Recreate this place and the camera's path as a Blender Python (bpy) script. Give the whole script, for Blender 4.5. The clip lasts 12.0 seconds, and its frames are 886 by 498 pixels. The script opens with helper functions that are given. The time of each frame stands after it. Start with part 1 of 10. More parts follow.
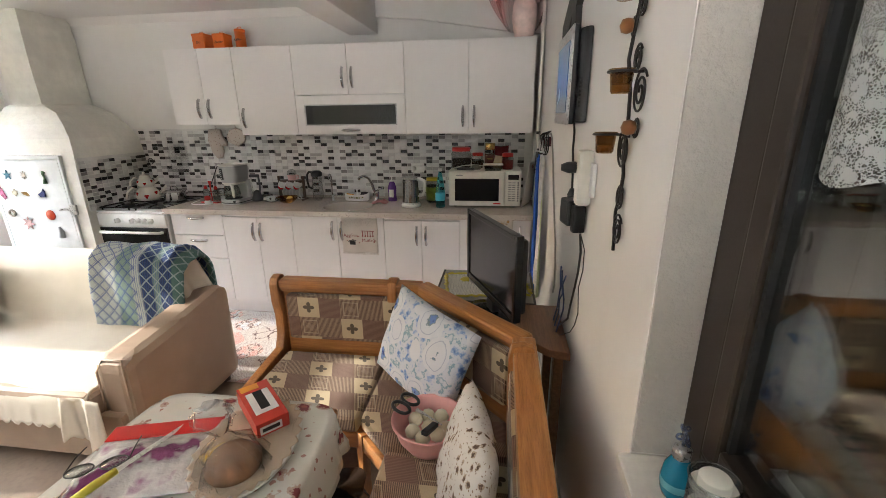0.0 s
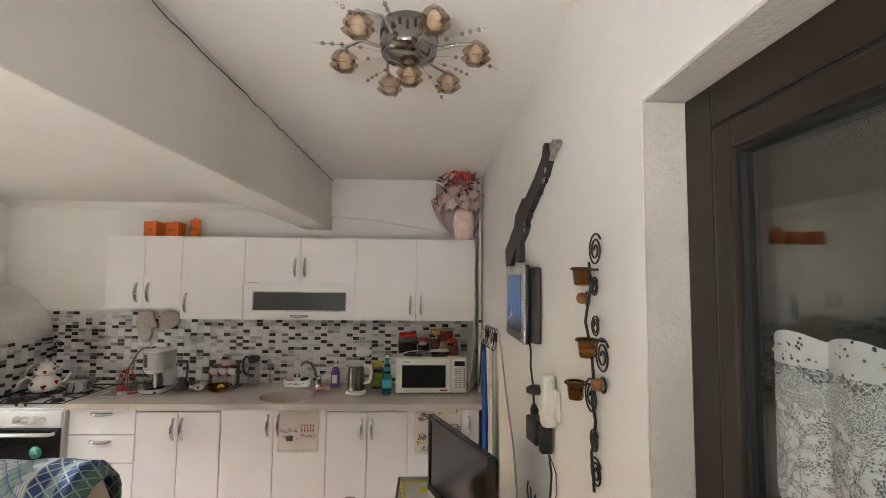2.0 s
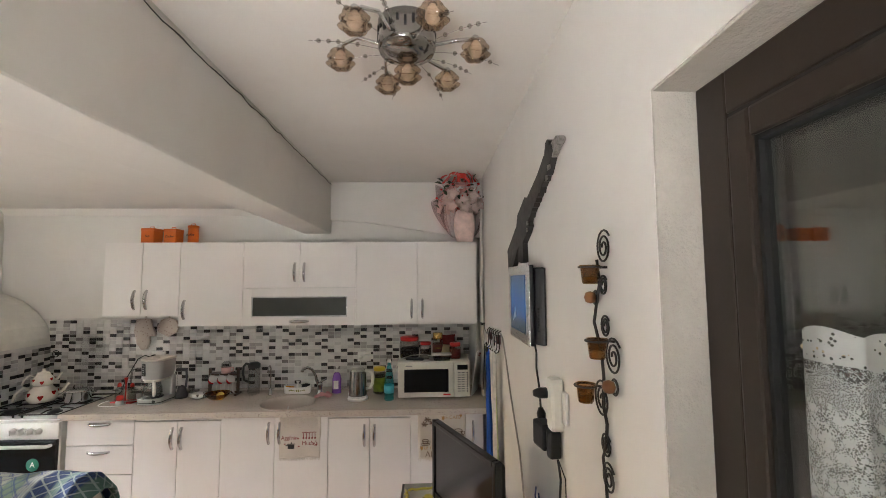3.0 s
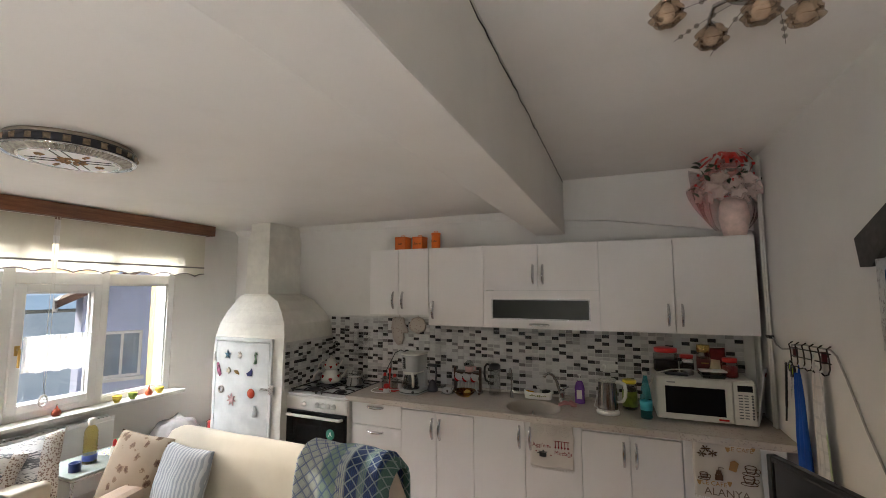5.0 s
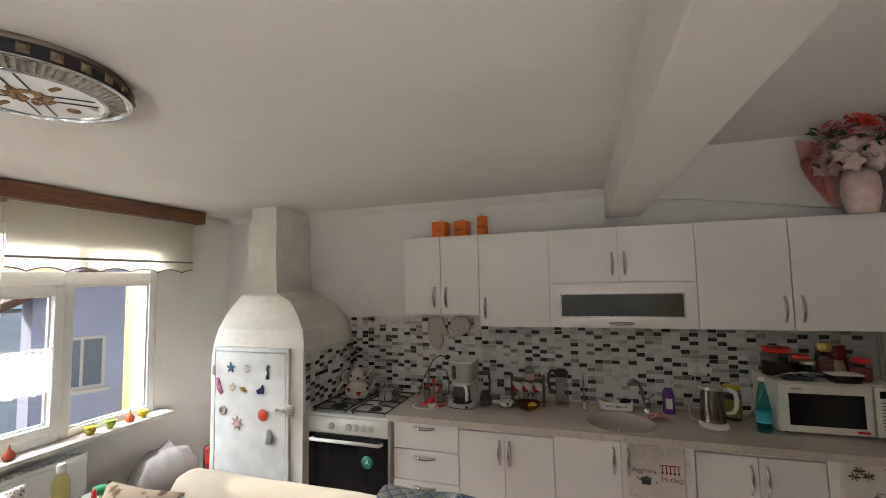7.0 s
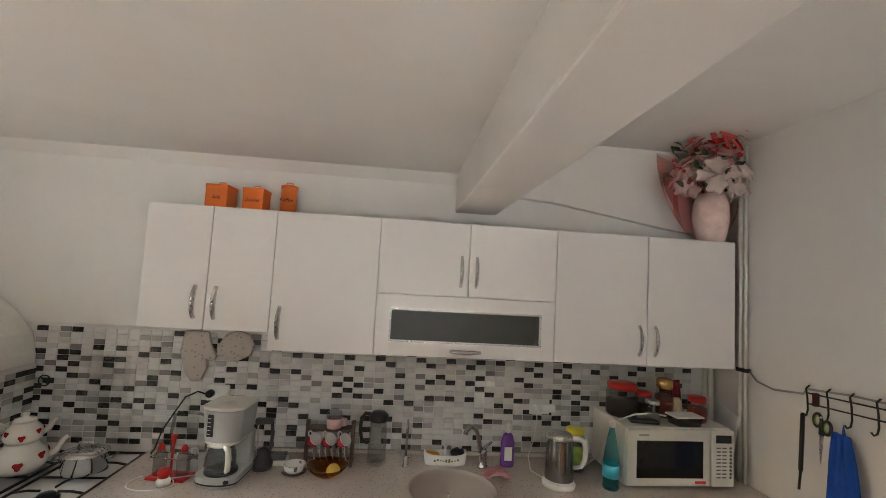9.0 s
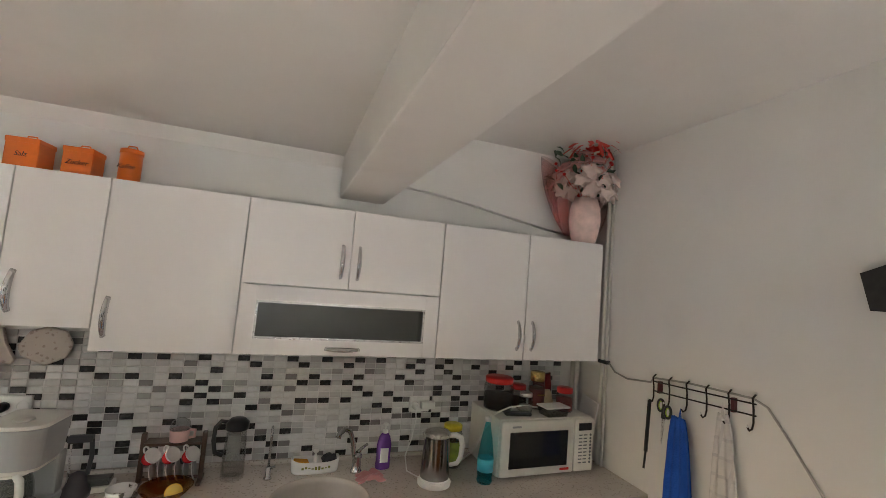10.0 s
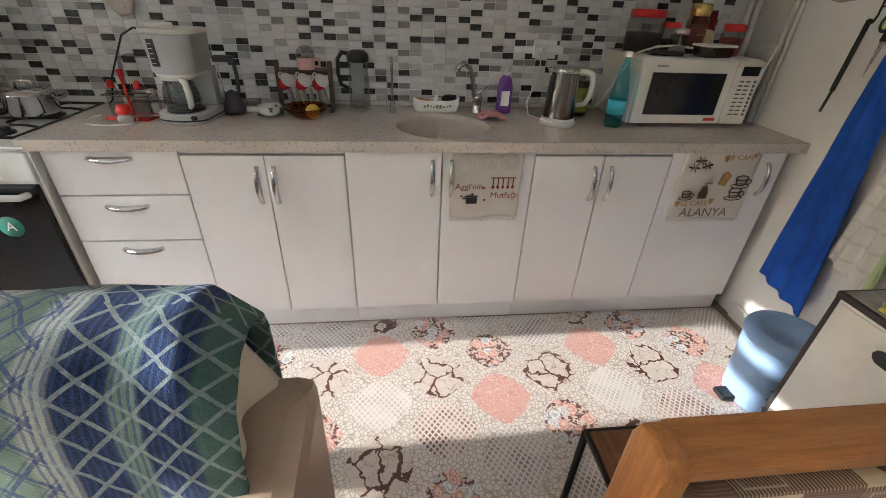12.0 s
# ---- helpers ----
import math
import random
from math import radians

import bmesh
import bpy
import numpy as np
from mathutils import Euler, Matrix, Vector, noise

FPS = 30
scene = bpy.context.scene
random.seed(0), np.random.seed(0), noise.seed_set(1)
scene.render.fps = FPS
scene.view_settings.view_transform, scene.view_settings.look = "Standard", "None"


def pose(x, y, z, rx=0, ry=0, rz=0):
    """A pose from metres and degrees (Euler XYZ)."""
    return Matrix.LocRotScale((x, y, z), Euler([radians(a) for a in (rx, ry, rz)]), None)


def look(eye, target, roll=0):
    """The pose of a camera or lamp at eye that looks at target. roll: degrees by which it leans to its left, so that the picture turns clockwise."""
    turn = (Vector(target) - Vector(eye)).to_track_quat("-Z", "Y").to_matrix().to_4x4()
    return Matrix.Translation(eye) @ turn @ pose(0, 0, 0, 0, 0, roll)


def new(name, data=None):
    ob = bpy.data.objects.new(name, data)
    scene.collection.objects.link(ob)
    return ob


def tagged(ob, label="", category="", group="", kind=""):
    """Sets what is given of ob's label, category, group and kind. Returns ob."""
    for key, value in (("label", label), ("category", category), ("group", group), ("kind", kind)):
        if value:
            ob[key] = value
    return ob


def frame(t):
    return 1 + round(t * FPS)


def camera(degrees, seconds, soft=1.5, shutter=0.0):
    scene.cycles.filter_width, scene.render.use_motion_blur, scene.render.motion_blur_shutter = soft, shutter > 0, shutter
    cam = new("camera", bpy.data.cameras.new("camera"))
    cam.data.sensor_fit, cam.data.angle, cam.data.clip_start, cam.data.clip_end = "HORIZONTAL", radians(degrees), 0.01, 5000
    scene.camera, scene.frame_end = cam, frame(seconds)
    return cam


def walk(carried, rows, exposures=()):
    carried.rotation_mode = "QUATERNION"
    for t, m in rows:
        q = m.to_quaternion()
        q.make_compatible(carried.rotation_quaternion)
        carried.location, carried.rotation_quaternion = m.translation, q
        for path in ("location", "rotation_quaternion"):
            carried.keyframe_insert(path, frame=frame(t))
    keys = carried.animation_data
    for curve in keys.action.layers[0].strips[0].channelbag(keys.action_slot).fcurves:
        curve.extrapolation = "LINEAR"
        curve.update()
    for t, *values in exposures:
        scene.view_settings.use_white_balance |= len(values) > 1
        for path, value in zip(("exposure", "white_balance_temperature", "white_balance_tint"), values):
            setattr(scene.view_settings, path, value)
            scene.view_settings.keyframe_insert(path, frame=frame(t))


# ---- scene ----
cam = camera(93.0, 12.0, soft=0.8)
PATH = [
    (0, (-0.279, -3.566, 1.555), (-0.544, -1.676, 0.958), -0.7),
    (0.5, (-0.325, -3.548, 1.642), (-0.48, -1.589, 1.27), 0.3),
    (1, (-0.355, -3.587, 1.71), (-0.392, -1.594, 1.546), 1.8),
    (1.5, (-0.436, -3.654, 1.771), (-0.401, -1.655, 1.837), 1.6),
    (2, (-0.436, -3.655, 1.786), (-0.369, -1.661, 1.92), 0.6),
    (2.5, (-0.431, -3.633, 1.782), (-0.337, -1.641, 1.927), -0.2),
    (4.5, (-0.716, -3.594, 1.759), (-1.169, -1.655, 1.946), -0.5),
    (5, (-0.896, -3.541, 1.737), (-1.654, -1.7, 1.929), -0.1),
    (5.5, (-1.031, -3.483, 1.753), (-1.912, -1.698, 1.948), 0.3),
    (6, (-1.258, -3.446, 1.742), (-2.133, -1.658, 1.934), 1.4),
    (6.5, (-1.504, -3.369, 1.758), (-2.263, -1.526, 1.926), 0.0),
    (8.5, (-1.844, -2.495, 1.782), (-1.981, -0.505, 1.92), 1.8),
    (9, (-1.771, -2.307, 1.801), (-1.59, -0.321, 1.954), 3.3),
    (9.5, (-1.724, -2.202, 1.78), (-1.127, -0.302, 1.959), 4.0),
    (10, (-1.704, -2.197, 1.792), (-1.033, -0.32, 1.958), 4.8),
    (10.5, (-1.71, -2.171, 1.646), (-0.995, -0.311, 1.48), 5.4),
    (11, (-1.723, -2.203, 1.514), (-1.114, -0.378, 0.965), 5.3),
    (11.5, (-1.698, -2.244, 1.427), (-1.283, -0.485, 0.57), 4.9),
    (12, (-1.693, -2.127, 1.35), (-1.477, -0.429, 0.316), 2.5),
]
walk(cam, [(t, look(eye, target, roll)) for t, eye, target, roll in PATH], [(0.0, 1.05, 6250, 10), (2.5, 1.1, 6400, 10), (4.5, 0.6, 6350, 10), (5.0, 0.3, 6400, 10), (6.5, 0.2, 6450, 10), (8.5, 0.9, 6450, 10), (9.5, 0.95, 6400, 10), (10.5, 0.95, 6350, 9), (11.0, 0.72, 6300, 9), (12.0, 0.92, 6100, 8)])

# ---- light ----
SUN_EL, SUN_DX, SUN_DY = radians(20.0), 1.0, 0.02
world = bpy.data.worlds.new("sky")
scene.world = world
world.use_nodes = True
_wt = world.node_tree
_sky = _wt.nodes.new("ShaderNodeTexSky")
_sky.sky_type, _sky.sun_disc = "NISHITA", False
_sky.sun_elevation, _sky.sun_rotation = SUN_EL, radians(270.0)
_sky.dust_density = 3.0
_wt.links.new(_sky.outputs[0], _wt.nodes["Background"].inputs[0])
_wt.nodes["Background"].inputs[1].default_value = 0.14
_sd = bpy.data.lights.new("sun", "SUN")
_sd.energy, _sd.angle, _sd.color = 5.0, radians(0.6), (1.0, 0.93, 0.82)
_so = new("sun", _sd)
_so.rotation_mode = "QUATERNION"
_so.rotation_quaternion = Vector((SUN_DX, SUN_DY, -math.tan(SUN_EL))).to_track_quat("-Z", "Y")
_so.location = (-20, 0, 9)


def sky_lamp(name, place, target, sx, sy, power, colour):
    data = bpy.data.lights.new(name, "AREA")
    data.shape, data.size, data.size_y, data.energy, data.color = "RECTANGLE", sx, sy, power, colour
    ob = new(name, data)
    ob.matrix_world = look(place, target)
    return ob


sky_lamp("window_skylight", (-6.0, -2.3, 3.0), (-3.0, -2.3, 0.9), 2.4, 1.6, 660, (0.94, 0.97, 1.0))
# fill lamp outside the added rear opening; no source is known there
sky_lamp("rear_fill_lamp", (-1.35, -6.0, 0.55), (-0.55, -3.2, 2.6), 1.7, 1.0, 250, (1.0, 0.97, 0.93))

# ---- mesh helpers ----
def smooth(bm):
    for f in bm.faces:
        f.smooth = True
    return bm


def bx(x0, y0, z0, x1, y1, z1, b=0.0, seg=2, bm=None):
    """A box between two corners, its edges rounded by b."""
    own = bmesh.new()
    bmesh.ops.create_cube(own, size=1.0, matrix=Matrix.LocRotScale(((x0 + x1) / 2, (y0 + y1) / 2, (z0 + z1) / 2), None, (abs(x1 - x0), abs(y1 - y0), abs(z1 - z0))))
    if b > 0:
        bmesh.ops.bevel(own, geom=own.edges[:], offset=b, segments=seg, profile=0.6, affect="EDGES")
    return join(bm, own)


def join(bm, own, m=None):
    if m is not None:
        own.transform(m)
    if bm is None:
        return own
    tmp = bpy.data.meshes.new("tmp")
    own.to_mesh(tmp)
    own.free()
    bm.from_mesh(tmp)
    bpy.data.meshes.remove(tmp)
    return bm


def lathe(profile, seg=24, c=(0, 0, 0), bm=None, lobes=0, depth=0.0, sx=1.0, sy=1.0):
    """Turns a profile of (radius, height) round the z axis."""
    own = bmesh.new()
    rings = []
    for r, z in profile:
        ring = []
        for k in range(seg):
            a = 2 * math.pi * k / seg
            rr = r * (1 + (depth * math.cos(lobes * a) if lobes else 0))
            ring.append(own.verts.new((c[0] + rr * math.cos(a) * sx, c[1] + rr * math.sin(a) * sy, c[2] + z)))
        rings.append(ring)
    for a, b in zip(rings, rings[1:]):
        for k in range(seg):
            own.faces.new((a[k], a[(k + 1) % seg], b[(k + 1) % seg], b[k]))
    if profile[0][0] > 1e-4:
        own.faces.new(rings[0][::-1])
    if profile[-1][0] > 1e-4:
        own.faces.new(rings[-1])
    bmesh.ops.remove_doubles(own, verts=own.verts[:], dist=1e-6)
    bmesh.ops.recalc_face_normals(own, faces=own.faces[:])
    smooth(own)
    return join(bm, own)


def tube(points, r, seg=8, bm=None, closed=False, flat=1.0):
    """A round bar along points; r a number or one for each point."""
    own = bmesh.new()
    ps = [Vector(p) for p in points]
    n = len(ps)
    rs = list(r) if isinstance(r, (list, tuple)) else [r] * n
    rings, side = [], None
    for i, p in enumerate(ps):
        d = (ps[(i + 1) % n] - ps[i - 1]) if closed else (ps[min(i + 1, n - 1)] - ps[max(i - 1, 0)])
        d.normalize()
        if side is None:
            side = d.orthogonal().normalized()
        side = (side - d * side.dot(d)).normalized()
        up = d.cross(side)
        rings.append([own.verts.new(p + (side * math.cos(2 * math.pi * k / seg) + up * math.sin(2 * math.pi * k / seg) * flat) * rs[i]) for k in range(seg)])
    for i in range(n if closed else n - 1):
        a, b = rings[i], rings[(i + 1) % n]
        for k in range(seg):
            own.faces.new((a[k], a[(k + 1) % seg], b[(k + 1) % seg], b[k]))
    if not closed:
        own.faces.new(rings[0][::-1])
        own.faces.new(rings[-1])
    bmesh.ops.recalc_face_normals(own, faces=own.faces[:])
    smooth(own)
    return join(bm, own)


def arc(f, n=24, a0=0.0, a1=1.0):
    return [f(a0 + (a1 - a0) * k / (n - 1)) for k in range(n)]


def prism(poly, lo, hi, axis="z", b=0.0, bm=None):
    """A polygon drawn out along an axis. Axis z: (x, y); y: (x, z); x: (y, z)."""
    own = bmesh.new()

    def place(p, h):
        return {"z": (p[0], p[1], h), "y": (p[0], h, p[1]), "x": (h, p[0], p[1])}[axis]
    va = [own.verts.new(place(p, lo)) for p in poly]
    vb = [own.verts.new(place(p, hi)) for p in poly]
    own.faces.new(va[::-1])
    own.faces.new(vb)
    for k in range(len(poly)):
        own.faces.new((va[k], va[(k + 1) % len(poly)], vb[(k + 1) % len(poly)], vb[k]))
    bmesh.ops.recalc_face_normals(own, faces=own.faces[:])
    if b > 0:
        bmesh.ops.bevel(own, geom=own.edges[:], offset=b, segments=2, profile=0.6, affect="EDGES")
    return join(bm, own)


def sheet(nu, nv, f, thick=0.0, bm=None):
    """A cloth-like grid: f(u, v) gives the place for u and v from 0 to 1."""
    own = bmesh.new()
    g = [[own.verts.new(f(i / (nu - 1), j / (nv - 1))) for j in range(nv)] for i in range(nu)]
    for i in range(nu - 1):
        for j in range(nv - 1):
            own.faces.new((g[i][j], g[i + 1][j], g[i + 1][j + 1], g[i][j + 1]))
    bmesh.ops.recalc_face_normals(own, faces=own.faces[:])
    if thick:
        bmesh.ops.solidify(own, geom=own.faces[:], thickness=thick)
    smooth(own)
    return join(bm, own)


def cushion(w, h, t, n=18, seed=0.0, sag=0.012):
    """A stuffed cushion in the x-z plane, pinched at its corners and creased."""
    own = bmesh.new()

    def side(s):
        rows = []
        for i in range(n + 1):
            row = []
            for j in range(n + 1):
                u, v = 2 * i / n - 1, 2 * j / n - 1
                full = max(0.0, (1 - u * u) * (1 - v * v)) ** 0.42
                x = u * w / 2 * (1 - 0.05 * (1 - abs(v)) * u * u)
                z = v * h / 2 * (1 - 0.05 * (1 - abs(u)) * v * v)
                y = s * t / 2 * full + sag * noise.noise((u * 2.3 + seed, v * 2.3, s + seed)) * full
                y += 0.4 * sag * noise.noise((u * 7 + seed, v * 5, s)) * full
                row.append(own.verts.new((x, y, z)))
            rows.append(row)
        for i in range(n):
            for j in range(n):
                own.faces.new((rows[i][j], rows[i + 1][j], rows[i + 1][j + 1], rows[i][j + 1]))
    side(-1)
    side(1)
    bmesh.ops.remove_doubles(own, verts=own.verts[:], dist=1e-5)
    bmesh.ops.recalc_face_normals(own, faces=own.faces[:])
    return smooth(own)


def link(name, bm, material):
    me = bpy.data.meshes.new(name)
    bm.to_mesh(me)
    bm.free()
    me.materials.append(material)
    return new(name, me)


def part(name, bm, material, parent, label=""):
    ob = link(name, bm, material)
    ob.parent = parent
    return tagged(ob, label)


def thing(name, m, label, category, group=""):
    ob = new(name)
    ob.empty_display_size = 0.1
    ob.matrix_basis = m if isinstance(m, Matrix) else pose(*m)
    return tagged(ob, label, category, group)


def fixed(name, bm, material, label="", category=""):
    return tagged(link(name, bm, material), label, category, kind="structure")


def writing(body, size, m, material, parent, name="lettering", label="", thick=0.0004, align="CENTER", shear=0.0):
    cu = bpy.data.curves.new(name, "FONT")
    cu.body, cu.size, cu.extrude, cu.align_x, cu.align_y, cu.shear = body, size, thick, align, "CENTER", shear
    cu.resolution_u = 3
    tmp = bpy.data.objects.new("tmp", cu)
    scene.collection.objects.link(tmp)
    bpy.context.view_layer.update()
    me = bpy.data.meshes.new_from_object(tmp.evaluated_get(bpy.context.evaluated_depsgraph_get()))
    bpy.data.objects.remove(tmp)
    me.transform(m)
    me.materials.clear()
    me.materials.append(material)
    ob = new(name, me)
    ob.parent = parent
    return tagged(ob, label)


# ---- materials ----
class Net:
    """Short hands for wiring a material."""

    def __init__(self, name):
        self.mat = bpy.data.materials.new(name)
        self.mat.use_nodes = True
        self.t = self.mat.node_tree
        self.bsdf = self.t.nodes["Principled BSDF"]
        self.out = self.t.nodes["Material Output"]
        self.tc = self.t.nodes.new("ShaderNodeTexCoord")
        self.co = self.tc.outputs["Object"]

    def put(self, socket, value):
        if isinstance(value, bpy.types.NodeSocket):
            self.t.links.new(value, socket)
        else:
            if isinstance(value, (tuple, list)) and len(value) == 3 and socket.type == "RGBA":
                value = (*value, 1)
            socket.default_value = value

    def math(self, op, a, b=0.0, c=0.0):
        n = self.t.nodes.new("ShaderNodeMath")
        n.operation = op
        for k, v in enumerate((a, b, c)):
            self.put(n.inputs[k], v)
        return n.outputs[0]

    def vec(self, op, a, b=(0, 0, 0)):
        n = self.t.nodes.new("ShaderNodeVectorMath")
        n.operation = op
        self.put(n.inputs[0], a)
        self.put(n.inputs[1], b)
        return n.outputs[0]

    def map(self, scale=(1, 1, 1), rot=(0, 0, 0), shift=(0, 0, 0), co=None):
        n = self.t.nodes.new("ShaderNodeMapping")
        self.put(n.inputs["Vector"], co or self.co)
        n.inputs["Scale"].default_value, n.inputs["Location"].default_value = scale, shift
        n.inputs["Rotation"].default_value = [radians(r) for r in rot]
        return n.outputs[0]

    def xyz(self, co=None):
        n = self.t.nodes.new("ShaderNodeSeparateXYZ")
        self.put(n.inputs[0], co or self.co)
        return n.outputs

    def trio(self, x, y, z=0.0):
        n = self.t.nodes.new("ShaderNodeCombineXYZ")
        for k, v in enumerate((x, y, z)):
            self.put(n.inputs[k], v)
        return n.outputs[0]

    def noise(self, scale, detail=3.0, co=None, rough=0.55):
        n = self.t.nodes.new("ShaderNodeTexNoise")
        self.put(n.inputs["Vector"], co or self.co)
        n.inputs["Scale"].default_value, n.inputs["Detail"].default_value, n.inputs["Roughness"].default_value = scale, detail, rough
        return n.outputs[0]

    def voronoi(self, scale, co=None, feature="F1", out="Distance"):
        n = self.t.nodes.new("ShaderNodeTexVoronoi")
        n.feature = feature
        self.put(n.inputs["Vector"], co or self.co)
        n.inputs["Scale"].default_value = scale
        return n.outputs[out]

    def white(self, co):
        n = self.t.nodes.new("ShaderNodeTexWhiteNoise")
        self.put(n.inputs["Vector"], co)
        return n.outputs["Value"]

    def mix(self, fac, a, b, mode="MIX"):
        n = self.t.nodes.new("ShaderNodeMix")
        n.data_type, n.blend_type = "RGBA", mode
        self.put(n.inputs["Factor"], fac)
        self.put(n.inputs[6], a)
        self.put(n.inputs[7], b)
        return n.outputs[2]

    def ramp(self, fac, stops, hard=False):
        n = self.t.nodes.new("ShaderNodeValToRGB")
        self.put(n.inputs[0], fac)
        r = n.color_ramp
        r.interpolation = "CONSTANT" if hard else "LINEAR"
        while len(r.elements) < len(stops):
            r.elements.new(0.5)
        for e, (p, c) in zip(r.elements, stops):
            e.position, e.color = p, (*c, 1) if isinstance(c, (tuple, list)) else (c, c, c, 1)
        return n.outputs[0]

    def step(self, v, lo, hi):
        n = self.t.nodes.new("ShaderNodeMapRange")
        n.interpolation_type = "SMOOTHSTEP"
        self.put(n.inputs["Value"], v)
        n.inputs["From Min"].default_value, n.inputs["From Max"].default_value = lo, hi
        return n.outputs["Result"]

    def bump(self, height, strength=0.3, dist=0.002):
        n = self.t.nodes.new("ShaderNodeBump")
        self.put(n.inputs["Height"], height)
        n.inputs["Strength"].default_value, n.inputs["Distance"].default_value = strength, dist
        self.t.links.new(n.outputs[0], self.bsdf.inputs["Normal"])

    def set(self, **kw):
        for k, v in kw.items():
            self.put(self.bsdf.inputs[k.replace("_", " ")], v)
        return self


def mat(name, col, rough=0.5, metal=0.0, var=0.1, scale=5.0, bump=0.15, bscale=60.0, dist=0.001, coat=0.0, spec=0.5, trans=0.0, ior=1.45):
    """A plain surface with stains at one scale and fine relief at another."""
    n = Net(name)
    big, fine = n.noise(scale, 4), n.noise(bscale, 4)
    dark, light = [c * (1 - var) for c in col], [min(1.0, c * (1 + var)) for c in col]
    c = n.mix(n.step(big, 0.3, 0.7), dark, light)
    c = n.mix(n.math("MULTIPLY", n.step(fine, 0.35, 0.75), 0.35), c, [x * (1 - 1.4 * var) for x in col])
    n.set(Base_Color=c, Metallic=metal, Coat_Weight=coat, Specular_IOR_Level=spec, Transmission_Weight=trans, IOR=ior)
    n.set(Roughness=n.math("MULTIPLY_ADD", fine, 0.25 * rough, rough * 0.87))
    if bump:
        n.bump(fine, bump, dist)
    return n.mat


def glass_mat(name, col=(1, 1, 1), rough=0.0, clear=0.93, shine=0.045):
    n = Net(name)
    t = n.t
    tr, gl, mx, lw = (t.nodes.new(k) for k in ("ShaderNodeBsdfTransparent", "ShaderNodeBsdfGlossy", "ShaderNodeMixShader", "ShaderNodeLayerWeight"))
    tr.inputs[0].default_value = (*[c * clear for c in col], 1)
    gl.inputs["Roughness"].default_value = rough
    n.put(mx.inputs[0], n.math("MULTIPLY_ADD", n.math("POWER", lw.outputs["Facing"], 3.5), 0.75, shine))
    t.links.new(tr.outputs[0], mx.inputs[1])
    t.links.new(gl.outputs[0], mx.inputs[2])
    t.links.new(mx.outputs[0], n.out.inputs[0])
    return n.mat


def cloth_mat(name, col, alt=None, rough=0.95, weave=900.0, sheen=0.3):
    n = Net(name)
    c = n.mix(n.step(n.noise(4), 0.3, 0.7), [x * 0.9 for x in col], col)
    if alt:
        c = n.mix(n.step(n.noise(9, 2), 0.5, 0.62), c, alt)
    f = n.noise(weave / 4, 2)
    n.set(Base_Color=n.mix(n.math("MULTIPLY", f, 0.35), c, [x * 0.75 for x in col]), Roughness=rough, Sheen_Weight=sheen)
    n.bump(f, 0.4, 0.0015)
    return n.mat


def plaster_mat(name, col, stain):
    n = Net(name)
    big, mid, fine = n.noise(0.9, 4), n.noise(5, 5), n.noise(90, 4)
    c = n.mix(n.step(big, 0.35, 0.75), col, stain)
    c = n.mix(n.math("MULTIPLY", n.step(mid, 0.5, 0.8), 0.25), c, [x * 0.9 for x in stain])
    n.set(Base_Color=c, Roughness=0.72, Specular_IOR_Level=0.35)
    n.bump(n.math("MULTIPLY_ADD", mid, 1.0, n.math("MULTIPLY", fine, 0.3)), 0.22, 0.004)
    return n.mat


M_WALL = plaster_mat("wall_plaster", (0.74, 0.72, 0.69), (0.68, 0.655, 0.62))
M_CEIL = plaster_mat("ceiling_plaster", (0.74, 0.715, 0.68), (0.68, 0.65, 0.61))
M_STUCCO = mat("rough_stucco", (0.5, 0.47, 0.42), 0.9, var=0.07, scale=5, bump=0.6, bscale=90, dist=0.008)
M_HOOD = mat("limewashed_plaster", (0.74, 0.72, 0.66), 0.85, var=0.1, scale=3, bump=0.6, bscale=22, dist=0.006)
M_LACQ = mat("white_gloss_lacquer", (0.78, 0.75, 0.73), 0.3, var=0.03, scale=1.5, bump=0.01, bscale=12, coat=0.12)
M_CARC = mat("white_melamine", (0.7, 0.69, 0.67), 0.4, var=0.05, bump=0.03)
M_GAP = mat("dark_gap", (0.06, 0.055, 0.05), 0.9)
M_CHROME = mat("chrome", (0.6, 0.6, 0.61), 0.1, 1.0, var=0.05, bump=0.01)
M_STEEL = mat("brushed_steel", (0.6, 0.59, 0.57), 0.28, 1.0, var=0.08, bump=0.05, bscale=150)
M_WPLAST = mat("white_plastic", (0.74, 0.73, 0.7), 0.35, var=0.05, bump=0.02)
M_CPLAST = mat("cream_plastic", (0.68, 0.66, 0.6), 0.4, var=0.06, bump=0.03)
M_BPLAST = mat("black_plastic", (0.018, 0.018, 0.02), 0.35, var=0.1, bump=0.05)
M_PVC = mat("white_window_profile", (0.78, 0.78, 0.77), 0.3, var=0.04, bump=0.02)
M_BROWN = mat("brown_window_profile", (0.024, 0.016, 0.011), 0.4, var=0.15, bump=0.08, bscale=200)
M_RUBBER = mat("black_seal", (0.012, 0.012, 0.012), 0.6)
M_SILL = mat("marble_sill", (0.6, 0.57, 0.52), 0.35, var=0.15, scale=7, bump=0.05)
M_IRON = mat("wrought_iron", (0.035, 0.03, 0.028), 0.5, 0.6, var=0.2, bump=0.2)
M_RED = mat("red_plastic", (0.55, 0.02, 0.015), 0.35, var=0.08)
M_ORANGE = mat("orange_enamel_tin", (0.78, 0.17, 0.02), 0.3, var=0.08, bump=0.05)
M_INK = mat("black_ink", (0.02, 0.02, 0.02), 0.6)
M_GLASS = glass_mat("clear_glass")
